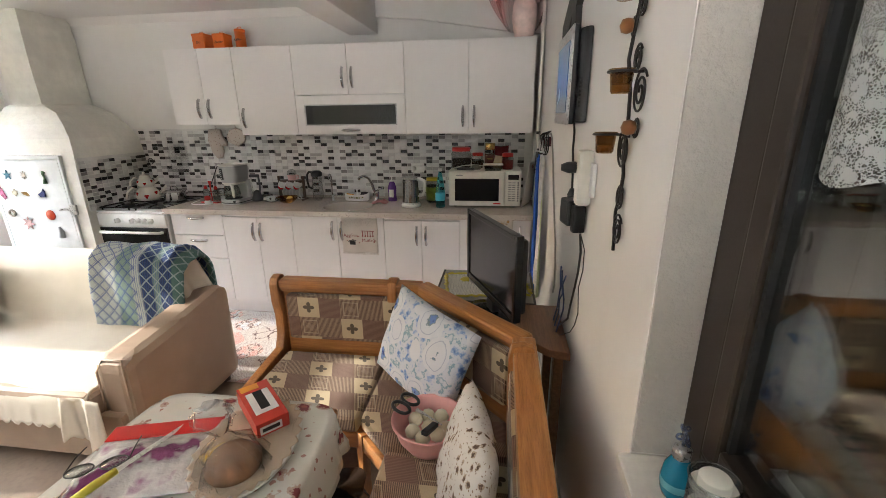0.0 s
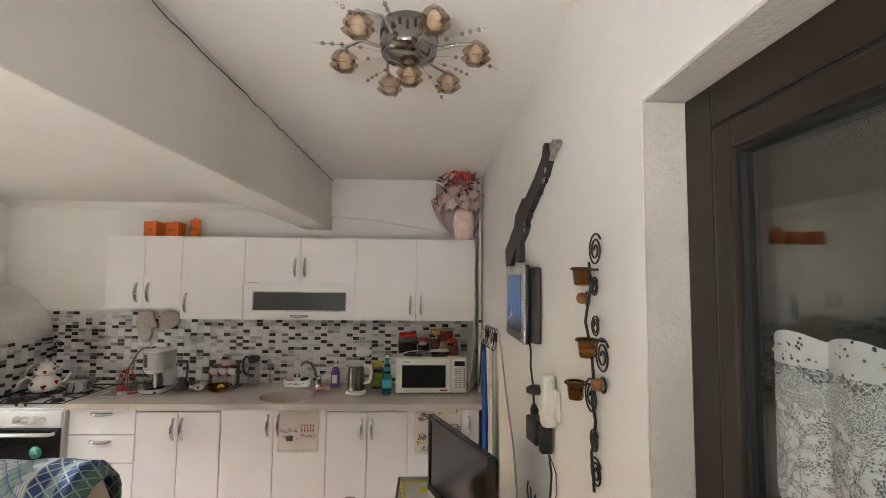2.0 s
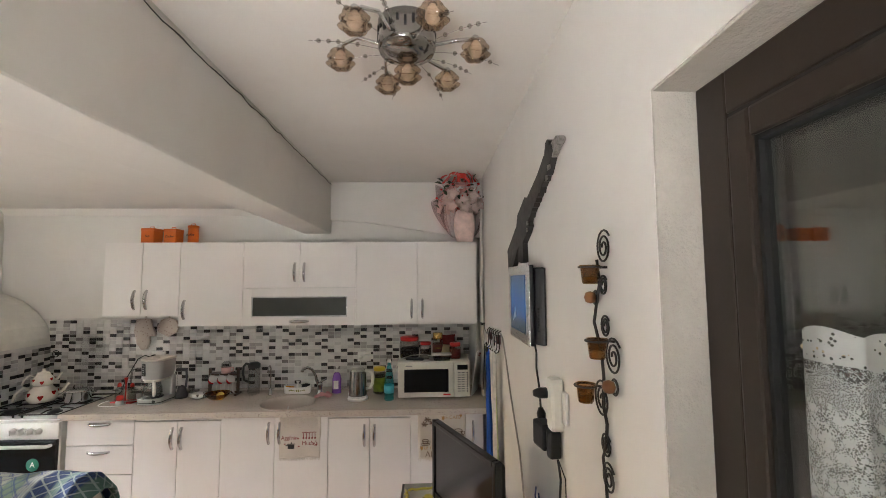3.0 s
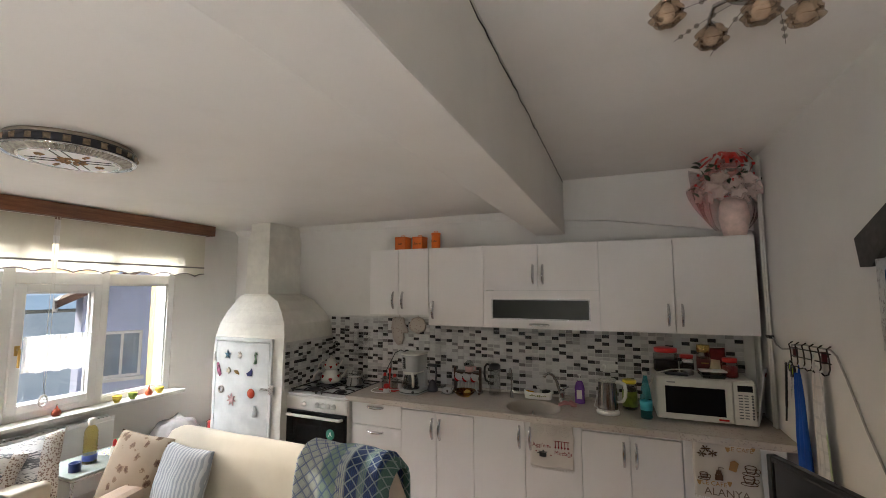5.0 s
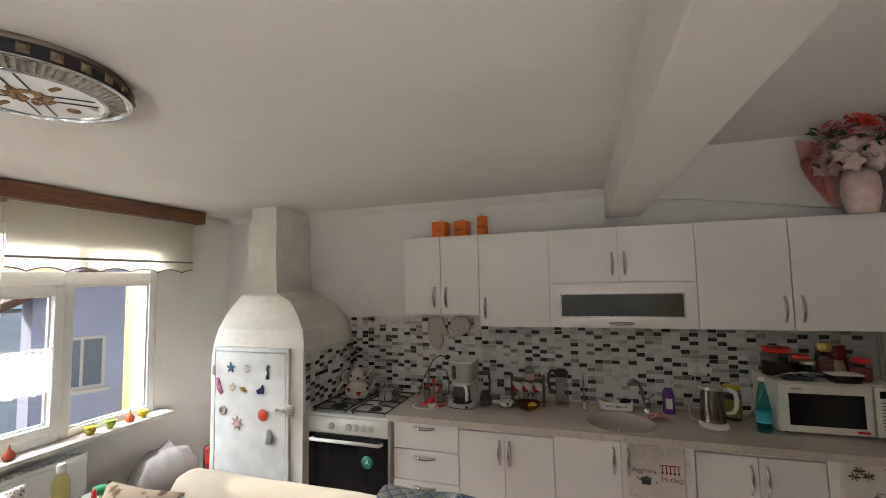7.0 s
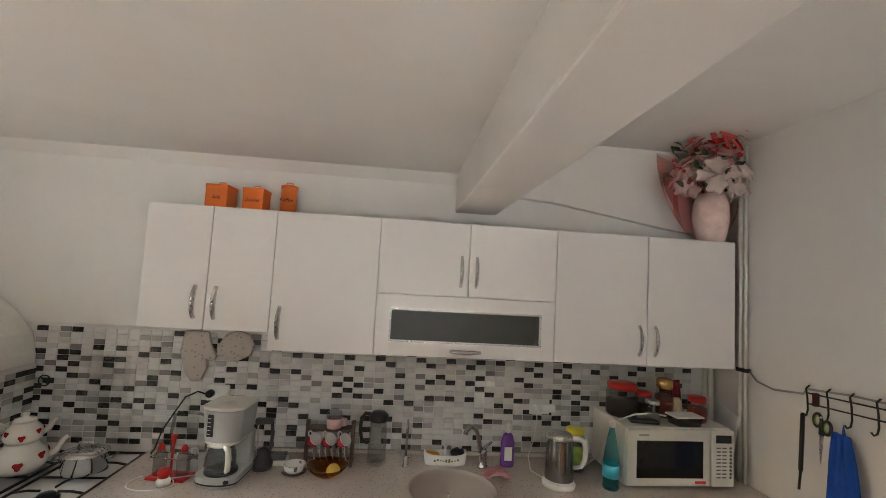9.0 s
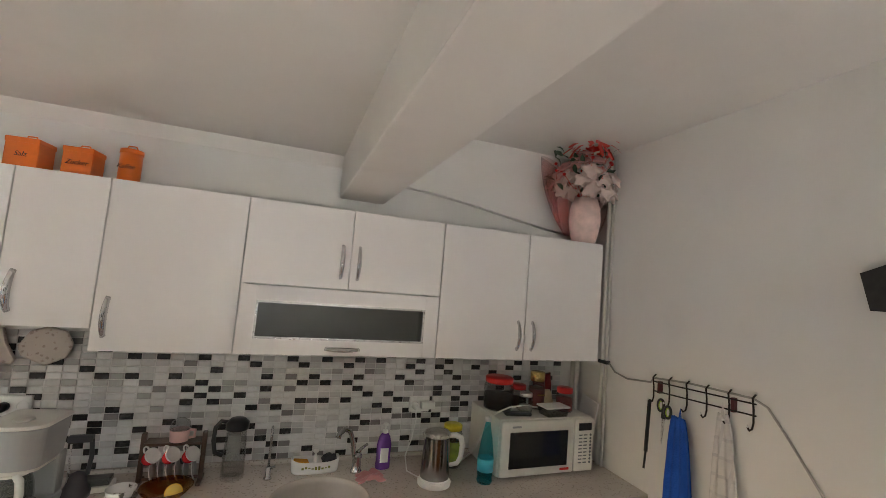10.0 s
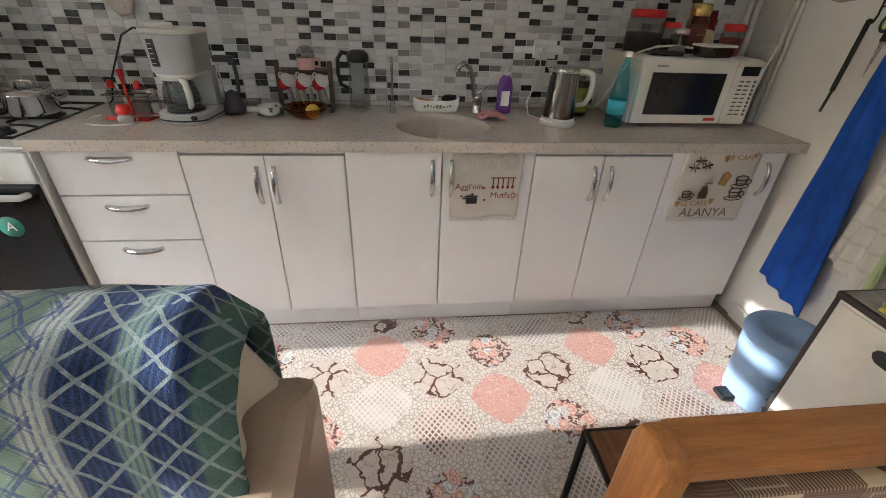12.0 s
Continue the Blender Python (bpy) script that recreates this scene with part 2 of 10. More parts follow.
M_DGLASS = glass_mat("window_glass_dark", (0.95, 0.97, 0.95), clear=0.98, shine=0.06)
M_BOWLGL = glass_mat("bottle_glass", (0.95, 0.97, 0.96), 0.02, 0.85)
M_AMBER = glass_mat("amber_glass", (0.8, 0.6, 0.34), 0.05, 0.85)
M_SCREEN = mat("dark_screen", (0.012, 0.012, 0.014), 0.12, var=0.05, bump=0.0)
M_SOFA = mat("beige_faux_leather", (0.42, 0.31, 0.225), 0.5, var=0.12, scale=3, bump=0.2, bscale=200)
M_COVER = cloth_mat("cream_sofa_throw", (0.72, 0.65, 0.53), sheen=0.2)
M_PINK = mat("pink_plastic", (0.75, 0.38, 0.36), 0.4, var=0.06)
M_BAG = mat("black_bin_bag", (0.014, 0.014, 0.016), 0.2, var=0.2, bump=0.5, bscale=14, dist=0.02)
M_FILM = mat("milky_plastic_film", (0.36, 0.34, 0.33), 0.25, var=0.1, bump=0.5, bscale=18, dist=0.01)
M_BLUEP = mat("pale_blue_plastic", (0.3, 0.45, 0.72), 0.35, var=0.05)
M_TV = mat("black_gloss_bezel", (0.012, 0.012, 0.013), 0.18, var=0.05, bump=0.0)


def wood_mat(name, a, b, ring=9.0, axis=(1, 12, 12), rough=0.38, coat=0.3):
    n = Net(name)
    co = n.map(scale=axis)
    g = n.noise(ring, 6, co, 0.65)
    f = n.noise(ring * 9, 3, co)
    c = n.mix(n.step(g, 0.35, 0.68), a, b)
    c = n.mix(n.math("MULTIPLY", n.step(f, 0.5, 0.75), 0.5), c, [x * 0.55 for x in a])
    n.set(Base_Color=c, Roughness=n.math("MULTIPLY_ADD", f, 0.2, rough - 0.1), Coat_Weight=coat)
    n.bump(f, 0.15, 0.001)
    return n.mat


M_OAK = wood_mat("varnished_oak_across", (0.33, 0.125, 0.03), (0.47, 0.2, 0.055), 5.0, (1, 14, 14))
M_OAKY = wood_mat("varnished_oak_along", (0.33, 0.125, 0.03), (0.47, 0.2, 0.055), 5.0, (14, 1, 14))
M_OAKZ = wood_mat("varnished_oak_upright", (0.33, 0.125, 0.03), (0.47, 0.2, 0.055), 5.0, (14, 14, 1))
M_VAL = wood_mat("dark_cornice_wood", (0.12, 0.045, 0.022), (0.19, 0.08, 0.04), 4.0, (14, 1, 14), 0.45, 0.1)
M_DESK = wood_mat("brown_table_board", (0.16, 0.07, 0.03), (0.24, 0.11, 0.05), 5.0, (14, 1, 14), 0.4, 0.1)


def quartz_mat():
    n = Net("speckled_beige_quartz")
    v = n.voronoi(260)
    c = n.mix(n.step(n.noise(3), 0.3, 0.7), (0.52, 0.46, 0.41), (0.58, 0.52, 0.465))
    c = n.mix(n.math("MULTIPLY", n.step(n.white(n.vec("SNAP", n.co, (0.006, 0.006, 0.006))), 0.9, 0.95), 0.45), c, (0.2, 0.17, 0.15))
    c = n.mix(n.math("MULTIPLY", n.math("LESS_THAN", v, 0.12), 0.5), c, (0.65, 0.62, 0.58))
    n.set(Base_Color=c, Roughness=0.17, Coat_Weight=0.15)
    return n.mat


M_QUARTZ = quartz_mat()
TILE_TONES = [(0.66, 0.645, 0.63), (0.55, 0.535, 0.525), (0.4, 0.385, 0.375), (0.22, 0.205, 0.2), (0.014, 0.012, 0.012)]


def tile_mat(name, island):
    n = Net(name)
    tone = TILE_TONES[island]
    c = n.mix(n.step(n.noise(7, 2), 0.3, 0.7), [q * 0.9 for q in tone], [q * 1.05 for q in tone])
    f = n.noise(45, 4)
    n.set(Base_Color=n.mix(n.math("MULTIPLY", n.step(f, 0.45, 0.8), 0.4), c, n.mix(0.5, c, (0.36, 0.33, 0.31))), Roughness=0.28)
    n.bump(f, 0.08, 0.001)
    return n.mat


M_TILES = [tile_mat("glazed_mosaic", i) for i in range(5)]
M_GROUT = mat("pale_grout", (0.66, 0.64, 0.62), 0.9, var=0.1, bump=0.4, bscale=200)


def bench_mat():
    """Brown ribbed upholstery with a chequer of cream leaf panels."""
    n = Net("brown_chequer_upholstery")
    x, y, z = n.xyz()
    u, v = n.math("ADD", n.math("ADD", x, n.math("MULTIPLY", y, 0.35)), -0.08), n.math("ADD", z, y)
    s = 0.104
    cu, cv = n.math("FLOOR", n.math("DIVIDE", u, s)), n.math("FLOOR", n.math("DIVIDE", v, s))
    fu, fv = n.math("SUBTRACT", n.math("FRACT", n.math("DIVIDE", u, s)), 0.5), n.math("SUBTRACT", n.math("FRACT", n.math("DIVIDE", v, s)), 0.5)
    kind = n.math("FLOORED_MODULO", n.math("ADD", cu, n.math("MULTIPLY", cv, 2.0)), 4.0)
    rib = n.math("FRACT", n.math("DIVIDE", u, 0.0062))
    ribv = n.math("FRACT", n.math("DIVIDE", v, 0.0062))
    base = n.mix(n.math("GREATER_THAN", rib, 0.55), (0.1, 0.055, 0.034), (0.32, 0.22, 0.14))
    base2 = n.mix(n.math("GREATER_THAN", ribv, 0.6), (0.13, 0.065, 0.042), (0.2, 0.12, 0.08))
    c = n.mix(n.math("COMPARE", kind, 1.0, 0.1), base, base2)
    cream = n.mix(n.noise(300, 2), (0.42, 0.32, 0.19), (0.52, 0.42, 0.27))
    c = n.mix(n.math("COMPARE", kind, 0.0, 0.1), c, cream)
    r = n.math("SQRT", n.math("ADD", n.math("MULTIPLY", fu, fu), n.math("MULTIPLY", fv, fv)))
    ang = n.math("ARCTAN2", fv, fu)
    leaf = n.math("LESS_THAN", r, n.math("MULTIPLY_ADD", n.math("ABSOLUTE", n.math("COSINE", n.math("MULTIPLY", ang, 2.0))), 0.17, 0.1))
    leaf = n.math("MULTIPLY", leaf, n.math("COMPARE", kind, 0.0, 0.1))
    c = n.mix(n.math("MULTIPLY", leaf, 0.92), c, (0.045, 0.03, 0.015))
    dia = n.math("ADD", n.math("ABSOLUTE", n.math("ADD", fu, n.math("MULTIPLY", fv, 0.3))), n.math("ABSOLUTE", fv))
    ring = n.math("MULTIPLY", n.math("COMPARE", n.math("MAXIMUM", n.math("ABSOLUTE", fu), n.math("ABSOLUTE", fv)), 0.33, 0.02), n.math("COMPARE", kind, 2.0, 0.1))
    c = n.mix(n.math("MULTIPLY", ring, 0.7), c, (0.42, 0.34, 0.24))
    inner = n.math("MULTIPLY", n.math("LESS_THAN", n.math("ADD", dia, n.math("MULTIPLY", n.noise(90), 0.2)), 0.3), n.math("COMPARE", kind, 2.0, 0.1))
    c = n.mix(n.math("MULTIPLY", inner, 0.5), c, (0.3, 0.22, 0.16))
    n.set(Base_Color=c, Roughness=0.9, Sheen_Weight=0.2)
    n.bump(n.math("ADD", rib, n.noise(400, 2)), 0.3, 0.001)
    return n.mat


M_BENCH = bench_mat()


def plaid_mat():
    """Terry in broad bands of pale sage, white and pinstriped navy under a wide diagonal lattice."""
    n = Net("blue_green_plaid_terry")
    x, y, z = n.xyz()
    wob = n.math("MULTIPLY", n.math("SUBTRACT", n.noise(22, 3), 0.5), 0.014)
    u = n.math("ADD", x, n.math("MULTIPLY", wob, 0.5))
    over = n.math("MULTIPLY_ADD", n.math("LESS_THAN", y, -0.1), 2.0, -1.0)
    v = n.math("SUBTRACT", n.math("SUBTRACT", n.math("MULTIPLY", over, n.math("SUBTRACT", 0.89, z)), y), wob)
    sage, pale, navy, deep = (0.26, 0.38, 0.32), (0.62, 0.67, 0.62), (0.004, 0.026, 0.13), (0.08, 0.19, 0.16)
    c = n.ramp(n.math("DIVIDE", u, 0.6), [(0.0, pale), (0.26, pale), (0.3, sage), (0.45, sage), (0.47, pale), (0.53, pale), (0.545, navy), (0.65, navy), (0.665, sage), (0.715, sage), (0.73, navy), (0.84, navy), (0.86, deep)])
    pin = n.math("GREATER_THAN", n.math("FRACT", n.math("DIVIDE", u, 0.0115)), 0.6)
    dark = n.math("MULTIPLY", n.math("GREATER_THAN", u, 0.28), n.math("LESS_THAN", u, 0.51))
    c = n.mix(n.math("MULTIPLY", n.math("MULTIPLY", pin, dark), 0.55), c, (0.02, 0.1, 0.36))
    fu = n.math("DIVIDE", n.math("ADD", u, n.math("MULTIPLY", v, 0.85)), 0.066)
    fv = n.math("DIVIDE", n.math("SUBTRACT", u, n.math("MULTIPLY", v, 0.85)), 0.066)

    def lines(q, shift, w):
        return n.math("GREATER_THAN", n.math("FRACT", n.math("ADD", q, shift)), 1.0 - w)
    lat = n.math("MAXIMUM", lines(fu, 0.0, 0.15), lines(fv, 0.0, 0.15))
    twin = n.math("MAXIMUM", lines(fu, 0.24, 0.06), lines(fv, 0.24, 0.06))
    left = n.math("LESS_THAN", u, 0.3)
    tone = n.mix(left, (0.5, 0.6, 0.6), (0.012, 0.055, 0.33))
    rag = n.math("MULTIPLY_ADD", n.noise(120, 2), 0.6, 0.35)
    c = n.mix(n.math("MULTIPLY", lat, rag), c, tone)
    c = n.mix(n.math("MULTIPLY", n.math("MULTIPLY", twin, left), n.math("MULTIPLY", rag, 0.8)), c, (0.02, 0.07, 0.3))
    f = n.noise(330, 3)
    tuft = n.voronoi(420)
    c = n.mix(n.math("MULTIPLY", n.step(f, 0.4, 0.75), 0.12), c, (0.4, 0.5, 0.5))
    c = n.mix(n.math("MULTIPLY", n.step(tuft, 0.3, 0.7), 0.35), c, n.mix(0.6, c, (0.0, 0.01, 0.02)))
    n.set(Base_Color=c, Roughness=1.0, Sheen_Weight=0.06)
    n.bump(n.math("SUBTRACT", f, n.math("MULTIPLY", tuft, 0.8)), 1.0, 0.006)
    return n.mat


M_PLAID = plaid_mat()


def floral_mat(name, ground, tones, scale=11.0, cover=0.55, line=None, rough=0.9, small=None):
    """Scattered rosettes with petals, in up to three tones, on a plain ground."""
    n = Net(name)
    co = n.vec("ADD", n.co, n.vec("MULTIPLY", n.trio(n.noise(30), n.noise(28), n.noise(33)), (0.02, 0.02, 0.02)))
    d, cell = n.voronoi(scale, co), n.voronoi(scale, co, out="Color")
    r1 = n.xyz(cell)[0]
    pet = n.math("ADD", d, n.math("MULTIPLY", n.math("SUBTRACT", n.noise(scale * 4.5, 2), 0.5), 0.55))
    c = n.mix(n.step(n.noise(5), 0.3, 0.7), [g * 0.93 for g in ground], ground)
    on = n.math("LESS_THAN", r1, cover)
    c = n.mix(n.math("MULTIPLY", on, n.step(n.math("SUBTRACT", 0.42, pet), 0.0, 0.06)), c, tones[0])
    c = n.mix(n.math("MULTIPLY", on, n.step(n.math("SUBTRACT", 0.3, pet), 0.0, 0.05)), c, tones[1])
    c = n.mix(n.math("MULTIPLY", on, n.step(n.math("SUBTRACT", 0.14, pet), 0.0, 0.05)), c, tones[-1])
    if small:
        d2, r2 = n.voronoi(scale * 2.6, co), n.xyz(n.voronoi(scale * 2.6, co, out="Color"))[1]
        bud = n.math("ADD", d2, n.math("MULTIPLY", n.math("SUBTRACT", n.noise(scale * 9, 2), 0.5), 0.5))
        c = n.mix(n.math("MULTIPLY", n.math("LESS_THAN", r2, 0.34), n.step(n.math("SUBTRACT", 0.3, bud), 0.0, 0.05)), c, small)
    if line:
        e = n.voronoi(scale * 0.8, co, "DISTANCE_TO_EDGE")
        c = n.mix(n.math("MULTIPLY", n.math("LESS_THAN", e, 0.02), n.step(n.noise(9), 0.45, 0.55)), c, line)
    f = n.noise(500, 2)
    n.set(Base_Color=c, Roughness=rough)
    n.bump(f, 0.2, 0.001)
    return n.mat


M_OILCLOTH = floral_mat("rose_print_oilcloth", (0.6, 0.57, 0.5), [(0.42, 0.3, 0.24), (0.2, 0.05, 0.055), (0.3, 0.08, 0.07)], 17.0, 0.36, None, rough=0.2, small=(0.36, 0.2, 0.17))

def medallion_mat():
    """Cotton with white oval medallions, each with a blue rose, on a blue-green foliage ground."""
    n = Net("blue_rose_medallion_cotton")
    co = n.vec("ADD", n.vec("MULTIPLY", n.co, (1.15, 1.15, 0.9)), n.vec("MULTIPLY", n.trio(n.noise(9), n.noise(8), n.noise(10)), (0.03, 0.03, 0.03)))
    d = n.voronoi(7.6, co)
    f = n.noise(60, 3)
    wash = n.ramp(n.noise(26, 4), [(0.3, (0.07, 0.13, 0.36)), (0.38, (0.24, 0.35, 0.58)), (0.46, (0.58, 0.6, 0.65)), (0.55, (0.58, 0.6, 0.64)), (0.6, (0.2, 0.33, 0.4)), (0.68, (0.56, 0.59, 0.64))])
    white = n.mix(n.step(n.noise(6), 0.3, 0.7), (0.6, 0.61, 0.64), (0.66, 0.66, 0.68))
    edge = n.math("ADD", d, n.math("MULTIPLY", n.math("SUBTRACT", f, 0.5), 0.05))
    c = n.mix(n.step(n.math("SUBTRACT", 0.52, edge), 0.0, 0.02), wash, white)
    ring = n.math("LESS_THAN", n.math("ABSOLUTE", n.math("SUBTRACT", edge, 0.4)), 0.012)
    c = n.mix(n.math("MULTIPLY", ring, 0.7), c, (0.36, 0.4, 0.48))
    rose = n.math("ADD", d, n.math("MULTIPLY", n.math("SUBTRACT", n.noise(38, 3), 0.5), 0.5))
    c = n.mix(n.step(n.math("SUBTRACT", 0.22, rose), 0.0, 0.03), c, (0.2, 0.26, 0.3))
    c = n.mix(n.step(n.math("SUBTRACT", 0.17, rose), 0.0, 0.04), c, (0.16, 0.25, 0.55))
    c = n.mix(n.step(n.math("SUBTRACT", 0.08, rose), 0.0, 0.04), c, (0.03, 0.05, 0.2))
    n.set(Base_Color=c, Roughness=0.9)
    n.bump(n.noise(500, 2), 0.2, 0.001)
    return n.mat


M_BLUEROSE = medallion_mat()
M_BROWNLEAF = floral_mat("brown_leaf_print_cotton", (0.64, 0.6, 0.55), [(0.4, 0.32, 0.24), (0.13, 0.08, 0.055), (0.08, 0.05, 0.035)], 44.0, 0.42, small=(0.24, 0.17, 0.12))
M_GREYLEAF = floral_mat("brown_flower_print_cotton", (0.44, 0.35, 0.26), [(0.25, 0.17, 0.11), (0.15, 0.09, 0.06), (0.1, 0.05, 0.03)], 19.0, 0.6)


def stripe_mat(name, a, b, freq, axis=0, tail=None):
    n = Net(name)
    q = n.xyz()[axis]
    w = n.math("MULTIPLY", n.noise(6), 0.06)
    s = n.math("SINE", n.math("MULTIPLY", n.math("ADD", q, w), freq))
    c = n.mix(n.step(n.math("ADD", s, n.math("MULTIPLY", n.noise(60), 0.9)), 0.1, 0.9), a, b)
    if tail:
        c = n.mix(n.math("GREATER_THAN", n.xyz()[0], tail[0]), c, tail[1])
    n.set(Base_Color=c, Roughness=0.95, Sheen_Weight=0.3)
    n.bump(n.noise(120, 3), 0.5, 0.003)
    return n.mat


def brushed_mat():
    """White cotton with dark brush strokes in drifts and a brown lace-like border on one side."""
    n = Net("grey_brushed_stroke_fabric")
    x, y, z = n.xyz()
    drift = n.math("ADD", z, n.math("MULTIPLY", n.noise(5, 2), 0.12))
    stroke = n.noise(26, 3, n.map(scale=(1.2, 1, 6.5), rot=(0, 14, 0)))
    band = n.math("MULTIPLY_ADD", n.math("SINE", n.math("MULTIPLY", drift, 42.0)), 0.1, 0.5)
    c = n.mix(n.step(n.math("SUBTRACT", stroke, band), -0.03, 0.06), (0.64, 0.63, 0.62), (0.12, 0.12, 0.13))
    edge = n.math("GREATER_THAN", x, 0.15)
    lace = n.mix(n.math("GREATER_THAN", n.voronoi(95), 0.42), (0.2, 0.13, 0.1), (0.6, 0.56, 0.52))
    n.set(Base_Color=n.mix(edge, c, lace), Roughness=0.95, Sheen_Weight=0.3)
    n.bump(n.noise(120, 3), 0.5, 0.003)
    return n.mat


M_GREYSTR = brushed_mat()
M_GREYLACE = stripe_mat("grey_velvet_lace_fabric", (0.3, 0.33, 0.37), (0.5, 0.52, 0.55), 230.0, 0)


def lace_mat(name, col, hole, scale=120.0, solid=0.55):
    n = Net(name)
    t = n.t
    z = n.xyz()[2]
    mesh = n.math("GREATER_THAN", n.voronoi(scale, None, "DISTANCE_TO_EDGE"), hole)
    blot = n.step(n.noise(17, 2), solid, solid + 0.05)
    open_ = n.math("MULTIPLY", mesh, n.math("SUBTRACT", 1.0, n.math("MULTIPLY", blot, 0.9)))
    tr, mx = t.nodes.new("ShaderNodeBsdfTransparent"), t.nodes.new("ShaderNodeMixShader")
    tl, m2 = t.nodes.new("ShaderNodeBsdfTranslucent"), t.nodes.new("ShaderNodeMixShader")
    tl.inputs[0].default_value = (*col, 1)
    n.set(Base_Color=col, Roughness=0.95)
    m2.inputs[0].default_value = 0.4
    t.links.new(n.bsdf.outputs[0], m2.inputs[1])
    t.links.new(tl.outputs[0], m2.inputs[2])
    n.put(mx.inputs[0], n.math("MULTIPLY", open_, 0.85))
    t.links.new(m2.outputs[0], mx.inputs[1])
    t.links.new(tr.outputs[0], mx.inputs[2])
    t.links.new(mx.outputs[0], n.out.inputs[0])
    return n.mat



def cafe_lace():
    """Lace in bands: a holed heading, open net and a dense floral border."""
    n = lace_mat_base("banded_white_lace", (0.46, 0.48, 0.47))
    x, y, z = n.xyz()
    p = n.math("FRACT", n.math("DIVIDE", n.math("SUBTRACT", -3.04, y), 0.057))
    arc = n.math("MULTIPLY", n.math("SINE", n.math("MULTIPLY", p, 3.14159)), 0.02)
    head = n.math("GREATER_THAN", z, 1.673)
    border = n.math("LESS_THAN", n.math("SUBTRACT", z, n.math("MULTIPLY", n.math("ABSOLUTE", n.math("SINE", n.math("MULTIPLY", y, 110.0))), 0.012)), 1.613)
    flat = n.trio(0.0, y, z)
    net = n.math("GREATER_THAN", n.voronoi(400.0, flat, "DISTANCE_TO_EDGE"), 0.12)
    dots = n.math("LESS_THAN", n.voronoi(120.0, flat), 0.24)
    petal = n.math("MULTIPLY", n.math("GREATER_THAN", n.voronoi(290.0, flat, "DISTANCE_TO_EDGE"), 0.16), n.math("GREATER_THAN", n.noise(60.0, 2), 0.5))
    ring = n.math("MULTIPLY", n.math("GREATER_THAN", n.voronoi(85.0, flat), 0.5), n.math("GREATER_THAN", n.voronoi(380.0, flat, "DISTANCE_TO_EDGE"), 0.15))
    fan = n.math("MULTIPLY", n.math("GREATER_THAN", n.math("ADD", z, arc), 1.675), n.math("GREATER_THAN", n.voronoi(170.0, flat, "DISTANCE_TO_EDGE"), 0.12))
    mid = n.math("MAXIMUM", net, fan)
    o = n.math("ADD", n.math("MULTIPLY", head, dots), n.math("MULTIPLY", border, n.math("MAXIMUM", petal, ring)))
    rest = n.math("SUBTRACT", 1.0, n.math("MAXIMUM", head, border))
    o = n.math("ADD", o, n.math("MULTIPLY", rest, n.math("MULTIPLY", mid, 0.95)))
    return lace_finish(n, n.math("MULTIPLY", o, 0.72), (0.46, 0.48, 0.47))


def lace_mat_base(name, col):
    n = Net(name)
    n.set(Base_Color=col, Roughness=0.95)
    return n


def lace_finish(n, open_, col):
    t = n.t
    tr, mx = t.nodes.new("ShaderNodeBsdfTransparent"), t.nodes.new("ShaderNodeMixShader")
    tl, m2 = t.nodes.new("ShaderNodeBsdfTranslucent"), t.nodes.new("ShaderNodeMixShader")
    tl.inputs[0].default_value = (*col, 1)
    m2.inputs[0].default_value = 0.3
    t.links.new(n.bsdf.outputs[0], m2.inputs[1])
    t.links.new(tl.outputs[0], m2.inputs[2])
    n.put(mx.inputs[0], open_)
    t.links.new(m2.outputs[0], mx.inputs[1])
    t.links.new(tr.outputs[0], mx.inputs[2])
    t.links.new(mx.outputs[0], n.out.inputs[0])
    return n.mat


M_LACE = cafe_lace()
M_SHEER = lace_mat("white_crochet", (0.46, 0.46, 0.45), 0.3, 260.0, 0.38)


def blind_mat():
    n = Net("cream_roller_blind")
    t = n.t
    tl, mx = t.nodes.new("ShaderNodeBsdfTranslucent"), t.nodes.new("ShaderNodeMixShader")
    tl.inputs[0].default_value = (0.62, 0.59, 0.49, 1)
    n.set(Base_Color=n.mix(n.noise(40), (0.6, 0.57, 0.48), (0.68, 0.65, 0.55)), Roughness=0.9)
    n.bump(n.noise(600, 2), 0.3, 0.001)
    mx.inputs[0].default_value = 0.4
    t.links.new(n.bsdf.outputs[0], mx.inputs[1])
    t.links.new(tl.outputs[0], mx.inputs[2])
    t.links.new(mx.outputs[0], n.out.inputs[0])
    return n.mat


M_BLIND = blind_mat()


